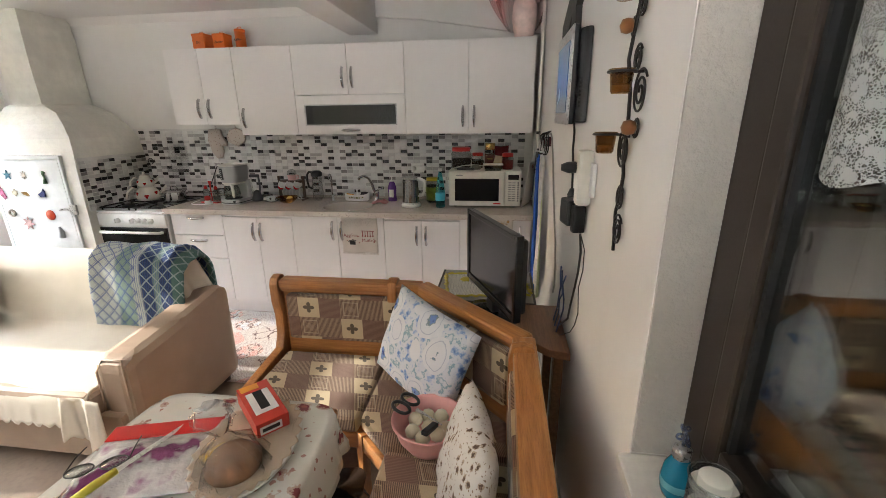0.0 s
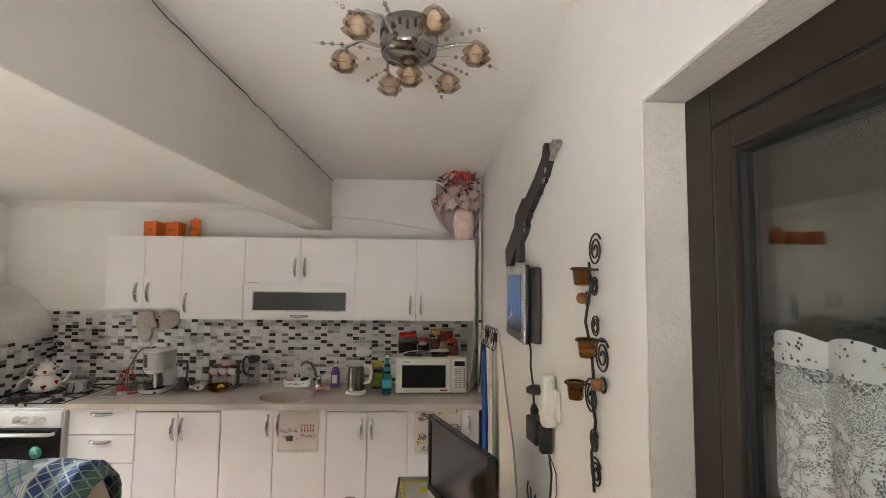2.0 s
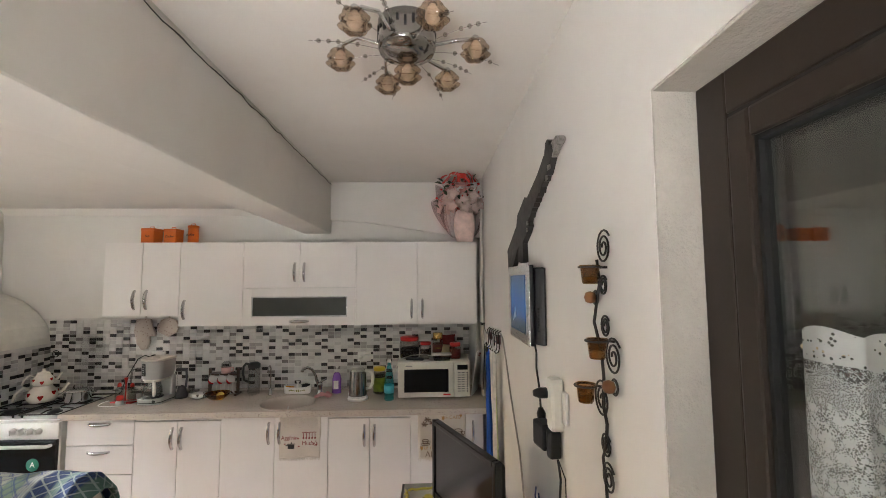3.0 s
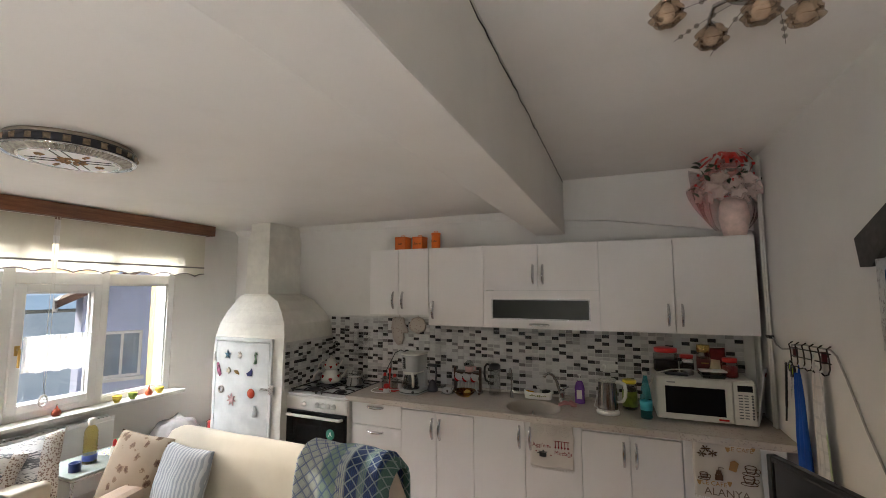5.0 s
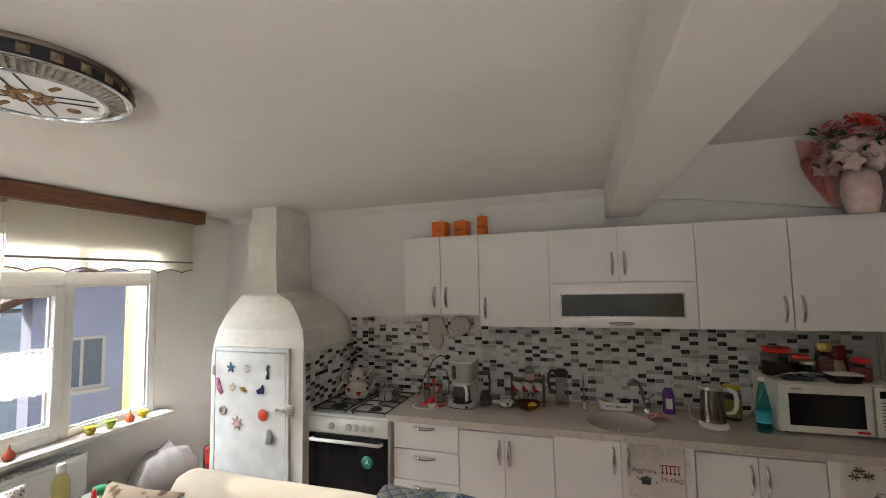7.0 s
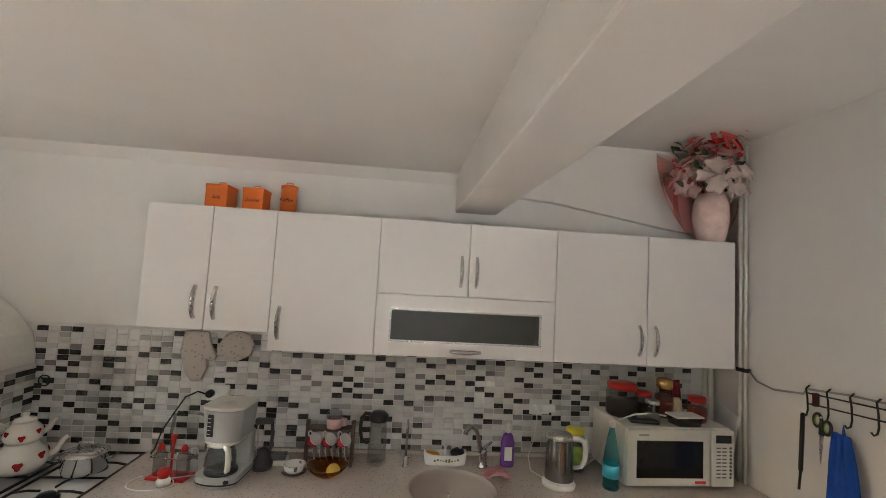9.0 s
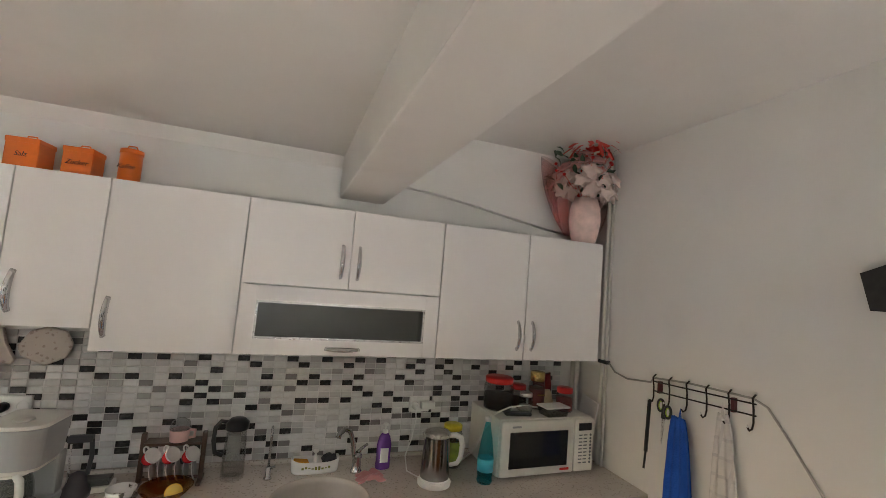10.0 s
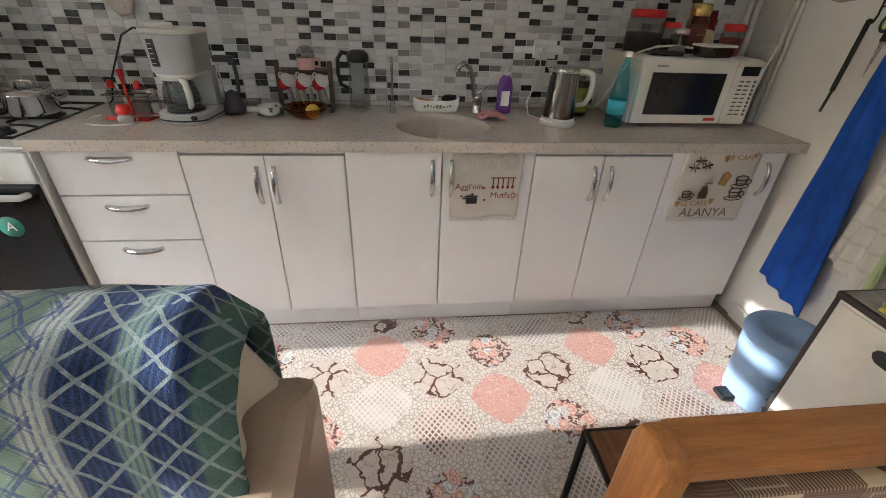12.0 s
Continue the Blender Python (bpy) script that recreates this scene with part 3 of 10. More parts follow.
def vinyl_mat():
    """Printed floor sheet: white pebbles with staggered rounds of damask, branches, lattices and roses."""
    n = Net("patterned_vinyl_sheet")
    x, y, z = n.xyz()
    wob = n.math("MULTIPLY", n.math("SUBTRACT", n.noise(16, 2), 0.5), 0.02)
    peb = n.voronoi(62, None, "DISTANCE_TO_EDGE")
    c = n.mix(n.step(n.math("SUBTRACT", 0.11, peb), 0.0, 0.05), n.mix(n.noise(30), (0.6, 0.55, 0.51), (0.68, 0.64, 0.6)), (0.4, 0.34, 0.31))
    a, b = n.math("ADD", x, n.math("MULTIPLY", y, 0.8)), n.math("SUBTRACT", x, n.math("MULTIPLY", y, 0.8))
    mesh = n.math("MAXIMUM", n.math("GREATER_THAN", n.math("FRACT", n.math("MULTIPLY", a, 45.0)), 0.68), n.math("GREATER_THAN", n.math("FRACT", n.math("MULTIPLY", b, 45.0)), 0.68))
    fade = n.step(n.noise(11, 2), 0.35, 0.62)
    lat_l = n.mix(mesh, n.mix(fade, (0.46, 0.41, 0.4), (0.62, 0.57, 0.54)), (0.68, 0.64, 0.61))
    lat_b = n.mix(mesh, n.mix(fade, (0.2, 0.1, 0.09), (0.5, 0.37, 0.32)), (0.66, 0.61, 0.57))
    lat_g = n.mix(mesh, n.mix(fade, (0.24, 0.2, 0.2), (0.44, 0.39, 0.38)), (0.64, 0.6, 0.57))
    curl = n.voronoi(58, n.vec("ADD", n.co, n.vec("MULTIPLY", n.trio(n.noise(45), n.noise(49)), (0.02, 0.02, 0))))
    ringy = n.math("SINE", n.math("MULTIPLY", curl, 19.0))
    damask = n.mix(n.step(ringy, 0.2, 0.7), (0.55, 0.27, 0.23), (0.68, 0.52, 0.47))
    bend = n.vec("ADD", n.co, n.vec("MULTIPLY", n.trio(n.noise(19), n.noise(23)), (0.075, 0.075, 0)))
    crack = n.voronoi(9.5, bend, "DISTANCE_TO_EDGE")
    twig = n.voronoi(24, bend, "DISTANCE_TO_EDGE")
    stone = n.mix(n.noise(24, 4), (0.5, 0.43, 0.38), (0.64, 0.58, 0.53))
    branch = n.mix(n.math("MULTIPLY", n.math("LESS_THAN", twig, 0.022), 0.6), stone, (0.25, 0.16, 0.13))
    branch = n.mix(n.math("LESS_THAN", crack, n.math("MULTIPLY", n.noise(30), 0.075)), branch, (0.09, 0.035, 0.03))
    soft = n.vec("ADD", n.co, n.vec("MULTIPLY", n.trio(n.noise(60), n.noise(64)), (0.025, 0.025, 0)))
    bloom = n.voronoi(21, soft)
    petal = n.math("SINE", n.math("MULTIPLY", n.math("ADD", bloom, n.math("MULTIPLY", n.noise(70), 0.3)), 26.0))
    white = n.math("GREATER_THAN", n.xyz(n.voronoi(21, soft, out="Color"))[0], 0.62)
    flower = n.mix(n.step(petal, -0.2, 0.6), n.mix(white, (0.52, 0.26, 0.22), (0.42, 0.43, 0.46)), n.mix(white, (0.7, 0.52, 0.46), (0.7, 0.69, 0.68)))
    leafy = n.mix(n.math("GREATER_THAN", n.noise(75, 2), 0.5), (0.58, 0.5, 0.44), (0.12, 0.05, 0.045))
    rose = n.mix(n.step(n.math("SUBTRACT", 0.56, bloom), 0.0, 0.06), leafy, flower)

    def local(q, q0, period):
        f = n.math("FRACT", n.math("ADD", n.math("DIVIDE", n.math("SUBTRACT", q, q0), period), 0.5))
        return n.math("MULTIPLY", n.math("SUBTRACT", f, 0.5), period)
    cols = ((damask, lat_l, branch), (rose, branch, lat_b), (rose, damask, lat_g), (lat_g, branch, rose))
    for i, kinds in enumerate(cols):
        for r, tone in enumerate(kinds):
            dx = local(x, -0.827 + 0.236 * i, 0.944)
            dy = local(y, -0.79 + (0.127 if i % 2 else 0.0) - 0.254 * r, 0.762)
            d = n.math("ADD", n.math("POWER", n.math("ABSOLUTE", dx), 1.45), n.math("POWER", n.math("ABSOLUTE", dy), 1.45))
            d = n.math("ADD", n.math("POWER", d, 0.69), wob)
            lim = 0.108 if tone is rose else 0.122
            c = n.mix(n.step(n.math("SUBTRACT", lim, d), 0.0, 0.006), c, tone)
    c = n.mix(n.math("MULTIPLY", n.step(n.noise(3), 0.5, 0.8), 0.15), c, (0.4, 0.33, 0.3))
    n.set(Base_Color=c, Roughness=0.3)
    n.bump(peb, 0.25, 0.001)
    return n.mat


M_VINYL = vinyl_mat()

# ---- the room ----
XL, YF, ZH, ZLOW, ZHIGH = -4.9, -5.2, 2.7, 2.395, 2.625


def floor_mat():
    n = Net("brown_stone_floor_tile")
    v = n.noise(2.2, 5)
    c = n.mix(n.step(v, 0.3, 0.7), (0.2, 0.15, 0.11), (0.29, 0.22, 0.165))
    c = n.mix(n.math("MULTIPLY", n.step(n.noise(40, 4), 0.4, 0.8), 0.35), c, (0.13, 0.1, 0.075))
    n.set(Base_Color=c, Roughness=0.35)
    n.bump(n.noise(60, 3), 0.1, 0.001)
    return n.mat


fixed("floor", bx(XL - 0.25, YF - 0.2, -0.2, 0.3, 0.2, 0.0), floor_mat(), "brown stone-look tiled floor")
fixed("wall_back", bx(XL - 0.25, 0, 0, 0.3, 0.2, ZH), M_WALL, "off-white plastered kitchen wall")
# front wall: opening and window are added, unseen, to pass the fill lamp
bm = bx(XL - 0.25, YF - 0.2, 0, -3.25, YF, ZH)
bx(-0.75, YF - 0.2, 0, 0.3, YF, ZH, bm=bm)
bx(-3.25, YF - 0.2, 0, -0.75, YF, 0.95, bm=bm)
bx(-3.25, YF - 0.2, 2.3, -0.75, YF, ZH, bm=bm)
fixed("wall_front", bm, M_WALL, "plain off-white plastered wall with an added, unseen window opening")
w3 = tagged(new("unseen_window"), "white plastic window added unseen in the front wall for fill light", "window", kind="structure")
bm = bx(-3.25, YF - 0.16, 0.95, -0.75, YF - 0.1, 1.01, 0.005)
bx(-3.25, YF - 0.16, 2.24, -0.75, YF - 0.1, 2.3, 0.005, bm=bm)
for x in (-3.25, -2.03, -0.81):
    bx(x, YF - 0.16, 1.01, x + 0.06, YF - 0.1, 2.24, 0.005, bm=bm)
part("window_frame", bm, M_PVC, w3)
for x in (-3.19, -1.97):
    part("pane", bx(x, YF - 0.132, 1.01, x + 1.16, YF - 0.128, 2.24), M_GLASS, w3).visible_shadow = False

# right wall with its window opening
WY0, WY1, WZ0, WZ1 = -4.25, -2.82, 0.9, 2.156
bm = bx(0, WY1, 0, 0.3, 0, ZH)
bx(0, YF, 0, 0.3, WY0, ZH, bm=bm)
bx(0, WY0, 0, 0.3, WY1, WZ0 - 0.03, bm=bm)
bx(0, WY0, WZ1, 0.3, WY1, ZH, bm=bm)
fixed("wall_right", bm, M_WALL, "white plastered wall with a brown-framed window")
# rough lining of the opening
bm = bx(0.002, WY1 - 0.006, WZ0, 0.088, WY1 + 0.004, WZ1 + 0.004)
bx(0.002, WY0, WZ1 - 0.006, 0.088, WY1 - 0.006, WZ1 + 0.004, bm=bm)
bx(0.002, WY0 - 0.004, WZ0, 0.088, WY0 + 0.012, WZ1 - 0.012, bm=bm)
fixed("window_reveal", bm, M_STUCCO, "rough grey stucco window reveal")

# left wall with the wide window
LY0, LY1, LZ0, LZ1 = -3.45, -0.72, 0.80, 2.16
bm = bx(XL - 0.25, LY1, 0, XL, 0, ZH)
bx(XL - 0.25, YF, 0, XL, LY0, ZH, bm=bm)
bx(XL - 0.25, LY0, 0, XL, LY1, LZ0 - 0.03, bm=bm)
bx(XL - 0.25, LY0, LZ1, XL, LY1, ZH, bm=bm)
fixed("wall_left", bm, M_WALL, "white plastered wall with a wide window")

fixed("ceiling_low", bx(XL, YF, ZLOW, -1.49, 0, ZH + 0.1), M_CEIL, "smooth off-white plaster ceiling")
fixed("ceiling_high", bx(-1.285, YF, ZHIGH, 0, 0, ZH + 0.1), M_CEIL, "smooth off-white plaster ceiling, higher part")
fixed("ceiling_beam", bx(-1.505, YF, 2.185, -1.275, 0, ZH + 0.1, 0.008), M_CEIL, "off-white plastered concrete beam")
# crack along the joint of beam and ceiling
rnd = random.Random(4)
pts = [(-1.2735 + rnd.uniform(0, 0.006), -0.02 - 0.055 * k, ZHIGH - 0.018 - rnd.uniform(0, 0.014)) for k in range(75)]
fixed("ceiling_crack", tube(pts, [rnd.uniform(0.0012, 0.0032) for _ in pts], 5), M_GAP, "thin dark crack along the ceiling joint")
pts = [(-1.271, -0.004, 2.62 - 0.02 * k) for k in range(10)]
pts = [(p[0] + rnd.uniform(0, 0.02), p[1], p[2]) for p in pts]
fixed("wall_crack", tube(pts, 0.0009, 5), M_GAP, "hairline crack in the plaster")
# thicker upper coat of plaster that ends in a slanting broken edge
poly = [(-1.275, 2.3), (-0.95, 2.275), (-0.62, 2.225), (-0.3, 2.175), (0, 2.14), (0, ZHIGH), (-1.275, ZHIGH)]
fixed("plaster_ledge", prism(poly, -0.045, 0, "y"), M_WALL, "thick plaster coat with a slanting broken lower edge")
# coved ledge where the low ceiling meets the back wall
fixed("cornice_back", prism([(0, 2.34), (-0.05, ZLOW), (0, ZLOW)], XL, -1.505, "x"), M_CEIL, "uneven plaster cove under the ceiling")
# skirting on the right wall
fixed("baseboard", bx(-0.018, -2.8, 0, 0, -0.62, 0.075, 0.004), M_CPLAST, "scuffed cream skirting board")

# patterned vinyl and a rug
def wavy(u, v):
    x, y = -3.0 + 2.945 * u, -1.52 + 0.955 * v
    return (x, y, 0.004 + 0.003 * noise.noise((x * 3, y * 4, 0)) + 0.02 * max(0, v - 0.93) / 0.07 * max(0, noise.noise((x * 2.2, 3, 0))))


mat_ob = tagged(link("vinyl_mat", sheet(60, 24, wavy, 0.002), M_VINYL), "patterned vinyl floor sheet with roses and lattices", "floor mat")


def rug_mat():
    n = Net("grey_brown_rug")
    x, y, z = n.xyz()
    e = n.math("GREATER_THAN", x, -2.62)
    c = n.mix(n.step(n.noise(7), 0.35, 0.65), (0.16, 0.13, 0.11), (0.24, 0.2, 0.17))
    c = n.mix(n.math("MULTIPLY", n.math("COMPARE", x, -2.66, 0.012), 0.8), c, (0.5, 0.45, 0.4))
    n.set(Base_Color=c, Roughness=1.0, Sheen_Weight=0.3)
    n.bump(n.noise(350, 2), 0.7, 0.004)
    return n.mat


tagged(link("rug", bx(-4.3, -4.6, 0.001, -2.5, -2.45, 0.011, 0.003), rug_mat()), "grey-brown flat-woven rug with a pale border line", "rug")


# ---- windows ----
def brown_window():
    th = tagged(new("window_1"), "dark brown plastic window with lace curtain", "window", kind="structure")
    x0, x1, y0, y1, z0, z1 = 0.088, 0.15, WY0 + 0.004, WY1 - 0.004, WZ0, WZ1 - 0.004
    w = 0.08
    bm = bx(x0, y1 - w, z0, x1, y1, z1, 0.004)
    bx(x0, y0, z0, x1, y0 + w, z1, 0.004, bm=bm)
    bx(x0, y0 + w, z1 - w, x1, y1 - w, z1, 0.004, bm=bm)
    bx(x0, y0 + w, z0, x1, y1 - w, z0 + w, 0.004, bm=bm)
    part("window_frame", bm, M_BROWN, th)
    # added board: stands in for shade on the reveal behind the glass
    part("reveal_shade_board", bx(0.152, y1 - 0.016, z0, 0.298, y1, z1, 0.003), M_BROWN, th, "dark brown board added to darken the outer reveal")
    g = 0.01
    sy0, sy1, sz0, sz1, s = y0 + w + g, y1 - w - g, z0 + w + g, z1 - w - g, 0.05
    bm = bx(x0 - 0.008, sy1 - s, sz0, x1 - 0.01, sy1, sz1, 0.006)
    bx(x0 - 0.008, sy0, sz0, x1 - 0.01, sy0 + s, sz1, 0.006, bm=bm)
    bx(x0 - 0.008, sy0 + s, sz1 - s, x1 - 0.01, sy1 - s, sz1, 0.006, bm=bm)
    bx(x0 - 0.008, sy0 + s, sz0, x1 - 0.01, sy1 - s, sz0 + s, 0.006, bm=bm)
    sash = part("sash", bm, M_BROWN, th)
    bm = bx(x0 + 0.004, sy1, sz0 - g, x0 + 0.02, sy1 + g, sz1 + g)
    bx(x0 + 0.004, sy0 - g, sz0 - g, x0 + 0.02, sy0, sz1 + g, bm=bm)
    bx(x0 + 0.004, sy0, sz1, x0 + 0.02, sy1, sz1 + g, bm=bm)
    q = 0.008
    bx(x0 + 0.002, sy1 - s - q, sz0 + s, x0 + 0.03, sy1 - s, sz1 - s, bm=bm)
    bx(x0 + 0.002, sy0 + s, sz1 - s - q, x0 + 0.03, sy1 - s - q, sz1 - s, bm=bm)
    part("seal", bm, M_RUBBER, th, "black rubber seal")
    p = part("pane", bx(0.1, sy0 + s, sz0 + s, 0.104, sy1 - s - q, sz1 - s - q), M_DGLASS, sash)
    p.visible_shadow = False
    p = part("pane", bx(0.116, sy0 + s, sz0 + s, 0.12, sy1 - s - q, sz1 - s - q), glass_mat("double_glazing", (0.96, 0.98, 0.97), 0.0, 0.98, 0.15), sash)
    p.visible_shadow = False


brown_window()
# guessed hall behind the brown window; its dimness is painted as dark walls
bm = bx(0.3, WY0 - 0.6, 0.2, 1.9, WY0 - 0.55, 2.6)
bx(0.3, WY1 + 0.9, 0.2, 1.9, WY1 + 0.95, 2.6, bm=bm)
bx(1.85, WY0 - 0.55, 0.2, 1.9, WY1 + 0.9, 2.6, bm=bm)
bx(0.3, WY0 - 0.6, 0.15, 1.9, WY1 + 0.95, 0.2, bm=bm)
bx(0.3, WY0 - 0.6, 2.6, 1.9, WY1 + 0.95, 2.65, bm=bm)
fixed("wall_hall", bm, mat("hall_dimness_paint", (0.12, 0.115, 0.11), 0.8, var=0.15, scale=3.0), "guessed hall walls behind the window, dimness painted in as dark grey")


def sill_right():
    bm = bx(-0.03, WY0 - 0.03, WZ0 - 0.03, 0.088, WY1 - 0.008, WZ0, 0.005)
    fixed("window_sill_right", bm, M_SILL, "grey marble window sill")


sill_right()


def white_window():
    th = tagged(new("window_2"), "white plastic window with three lights and transoms", "window", kind="structure")
    x0, x1 = XL - 0.07, XL - 0.005
    posts = [(LY1 - 0.058, LY1), (-1.352, -1.293), (-1.974, -1.905), (-2.60, -2.54), (LY0, LY0 + 0.06)]
    bm = None
    for a, b in posts:
        bm = bx(x0, a, LZ0, x1, b, LZ1, 0.005, bm=bm)
    spans = [(posts[1][1], posts[0][0]), (posts[2][1], posts[1][0]), (posts[3][1], posts[2][0]), (posts[4][1], posts[3][0])]
    for a, b in spans:
        for z0, z1 in ((LZ0, LZ0 + 0.05), (1.785, 1.875), (LZ1 - 0.06, LZ1)):
            bx(x0, a, z0, x1, b, z1, 0.005, bm=bm)
    part("window_frame", bm, M_PVC, th)
    for k, (a, b) in enumerate(spans):
        z0, z1 = LZ0 + 0.05, 1.785
        if k == 1:
            s = 0.062
            bm = bx(x0 + 0.02, a + 0.001, z0 + 0.001, x1 + 0.022, a + s, z1 - 0.001, 0.006)
            bx(x0 + 0.02, b - s, z0 + 0.001, x1 + 0.022, b - 0.001, z1 - 0.001, 0.006, bm=bm)
            bx(x0 + 0.02, a + s, z0 + 0.001, x1 + 0.022, b - s, z0 + s, 0.006, bm=bm)
            bx(x0 + 0.02, a + s, z1 - s, x1 + 0.022, b - s, z1 - 0.001, 0.006, bm=bm)
            sash = part("sash", bm, M_PVC, th)
            bm = bx(x1 + 0.022, a + 0.018, 1.27, x1 + 0.036, a + 0.046, 1.34, 0.004)
            tube([(x1 + 0.036, a + 0.032, 1.315), (x1 + 0.06, a + 0.032, 1.315), (x1 + 0.064, a + 0.032, 1.3), (x1 + 0.062, a + 0.032, 1.19)], 0.008, 8, bm)
            part("handle", bm, mat("brass_handle", (0.5, 0.33, 0.1), 0.35, 0.8), sash, "brass-coloured window handle")
            a, b, z0, z1 = a + s, b - s, z0 + s, z1 - s
        bm = None
        q = 0.012
        for e in ((a, z0, a + q, z1), (b - q, z0, b, z1), (a + q, z0, b - q, z0 + q), (a + q, z1 - q, b - q, z1)):
            bm = bx(x0 + 0.03, e[0], e[1], x0 + 0.05, e[2], e[3], 0.003, bm=bm)
        part("bead", bm, M_PVC, th)
        p = part("pane", bx(x0 + 0.036, a + q, z0 + q, x0 + 0.042, b - q, z1 - q), M_GLASS, th)
        p.visible_shadow = False
        a, b = spans[k]
        p = part("pane", bx(x0 + 0.036, a, 1.875, x0 + 0.042, b, LZ1 - 0.06), M_GLASS, th)
        p.visible_shadow = False


white_window()
fixed("window_sill_left", bx(XL - 0.06, LY0 - 0.05, LZ0 - 0.03, XL + 0.15, LY1 + 0.06, LZ0, 0.005), M_SILL, "worn marble window sill")
fixed("cornice", bx(XL, -3.7, 2.285, XL + 0.19, -0.45, 2.388, 0.006), M_VAL, "dark brown wooden curtain cornice")


# ---- kitchen ----
def handle_bar(m, parent, length=0.145, label="curved chrome handle"):
    """A bowed chrome grip standing off its door: along x, bowed to -y."""
    pts = arc(lambda u: (length * (u - 0.5), -0.004 - 0.024 * math.sin(math.pi * u) ** 0.7, 0), 13)
    bm = tube(pts, [0.0095 + 0.0035 * math.sin(math.pi * k / 12) for k in range(13)], 10, flat=0.7)
    for s in (-1, 1):
        bx(length * 0.46 * s - 0.008, -0.008, -0.006, length * 0.46 * s + 0.008, 0.001, 0.006, 0.002, bm=bm)
    bm.transform(m)
    return part("handle", bm, M_CHROME, parent, label)


V = pose(0, 0, 0, 0, 90, 0)


def front(th, x0, x1, z0, z1, y, name="door", grip=None, flat=False):
    g = 0.0022
    d = part(name, bx(x0 + g, y - 0.018, z0 + g, x1 - g, y, z1 - g, 0.0018, 2), M_LACQ, th)
    if grip:
        gx, gz = grip
        handle_bar(pose(gx, y - 0.018, gz) @ (Matrix() if flat else V), d)
    return d


def carcass(th, x0, x1, y0, y1, z0, z1, top=True):
    t = 0.016
    bm = bx(x0, y0, z0, x0 + t, y1, z1)
    bx(x1 - t, y0, z0, x1, y1, z1, bm=bm)
    bx(x0 + t, y0, z0, x1 - t, y1, z0 + t, bm=bm)
    if top:
        bx(x0 + t, y0, z1 - t, x1 - t, y1, z1, bm=bm)
    bx(x0 + t, y1 - 0.006, z0 + t, x1 - t, y1, z1 - t, bm=bm)
    part("body", bm, M_CARC, th)


U = [-2.95, -2.662, -2.374, -1.889, -1.453, -1.014, -0.535, -0.06]
YU, ZU0, ZU1 = -0.262, 1.437, 2.09


def upper(x0, x1, z0, label):
    th = thing("wall_cabinet", (x0, 0, z0), label, "cabinet", "wall cabinets over the worktop")
    carcass(th, 0.0005, x1 - x0 - 0.0005, YU, -0.012, 0.0, ZU1 - z0)
    return th


a = upper(U[0], U[2], 1.519, "short white gloss wall cabinet with two doors")
front(a, 0, U[1] - U[0], 0, ZU1 - 1.519, YU, grip=(U[1] - U[0] - 0.045, 0.125))
front(a, U[1] - U[0], U[2] - U[0], 0, ZU1 - 1.519, YU, grip=(U[1] - U[0] + 0.045, 0.125))
a = upper(U[2], U[3], ZU0, "white gloss wall cabinet with a single door")
front(a, 0, U[3] - U[2], 0, ZU1 - ZU0, YU, grip=(0.045, 0.13))
a = upper(U[3], U[5], ZU0, "white gloss wall cabinet with a glazed flap")
W = U[5] - U[3]
front(a, 0, U[4] - U[3], 0.292, ZU1 - ZU0, YU, grip=(U[4] - U[3] - 0.037, 0.415))
front(a, U[4] - U[3], W, 0.292, ZU1 - ZU0, YU, grip=(U[4] - U[3] + 0.037, 0.415))
g = 0.0022
fx0, fx1, fz0, fz1 = 0.067, W - 0.067, 0.067, 0.226
bm = bx(g, YU - 0.018, g, fx0, YU, 0.292 - g, 0.0015)
bx(fx1, YU - 0.018, g, W - g, YU, 0.292 - g, 0.0015, bm=bm)
bx(fx0, YU - 0.018, g, fx1, YU, fz0, 0.0015, bm=bm)
bx(fx0, YU - 0.018, fz1, fx1, YU, 0.292 - g, 0.0015, bm=bm)
flap = part("flap", bm, M_LACQ, a)
bm = None
for e in ((fx0, fz0, fx0 + 0.009, fz1), (fx1 - 0.009, fz0, fx1, fz1), (fx0 + 0.009, fz0, fx1 - 0.009, fz0 + 0.009), (fx0 + 0.009, fz1 - 0.009, fx1 - 0.009, fz1)):
    bm = bx(e[0], YU - 0.021, e[1], e[2], YU - 0.004, e[3], 0.002, bm=bm)
part("trim", bm, M_STEEL, flap, "thin aluminium trim")
part("pane", bx(fx0, YU - 0.012, fz0, fx1, YU - 0.008, fz1), glass_mat("frosted_cabinet_glass", (0.62, 0.62, 0.56), 0.35, 0.75), flap, "dull frosted glass pane")
handle_bar(pose(W / 2, YU - 0.018, 0.033), flap)
a = upper(U[5], U[7], ZU0, "white gloss wall cabinet with two doors")
front(a, 0, U[6] - U[5], 0, ZU1 - ZU0, YU, grip=(U[6] - U[5] - 0.042, 0.125))
front(a, U[6] - U[5], U[7] - U[5], 0, ZU1 - ZU0, YU, grip=(U[6] - U[5] + 0.042, 0.125))

B = [-2.915, -2.464, -1.881, -1.515, -1.146, -0.571, -0.06]
YB, ZB = -0.562, 0.845


def lower(x0, x1, label, top=True):
    th = thing("base_cabinet", (x0, 0, 0), label, "cabinet", "base cabinets under the worktop")
    carcass(th, 0.0005, x1 - x0 - 0.0005, YB, -0.012, 0.1, ZB, top)
    part("plinth", bx(0.001, YB + 0.012, 0.0, x1 - x0 - 0.001, YB + 0.028, 0.1), M_LACQ, th)
    return th


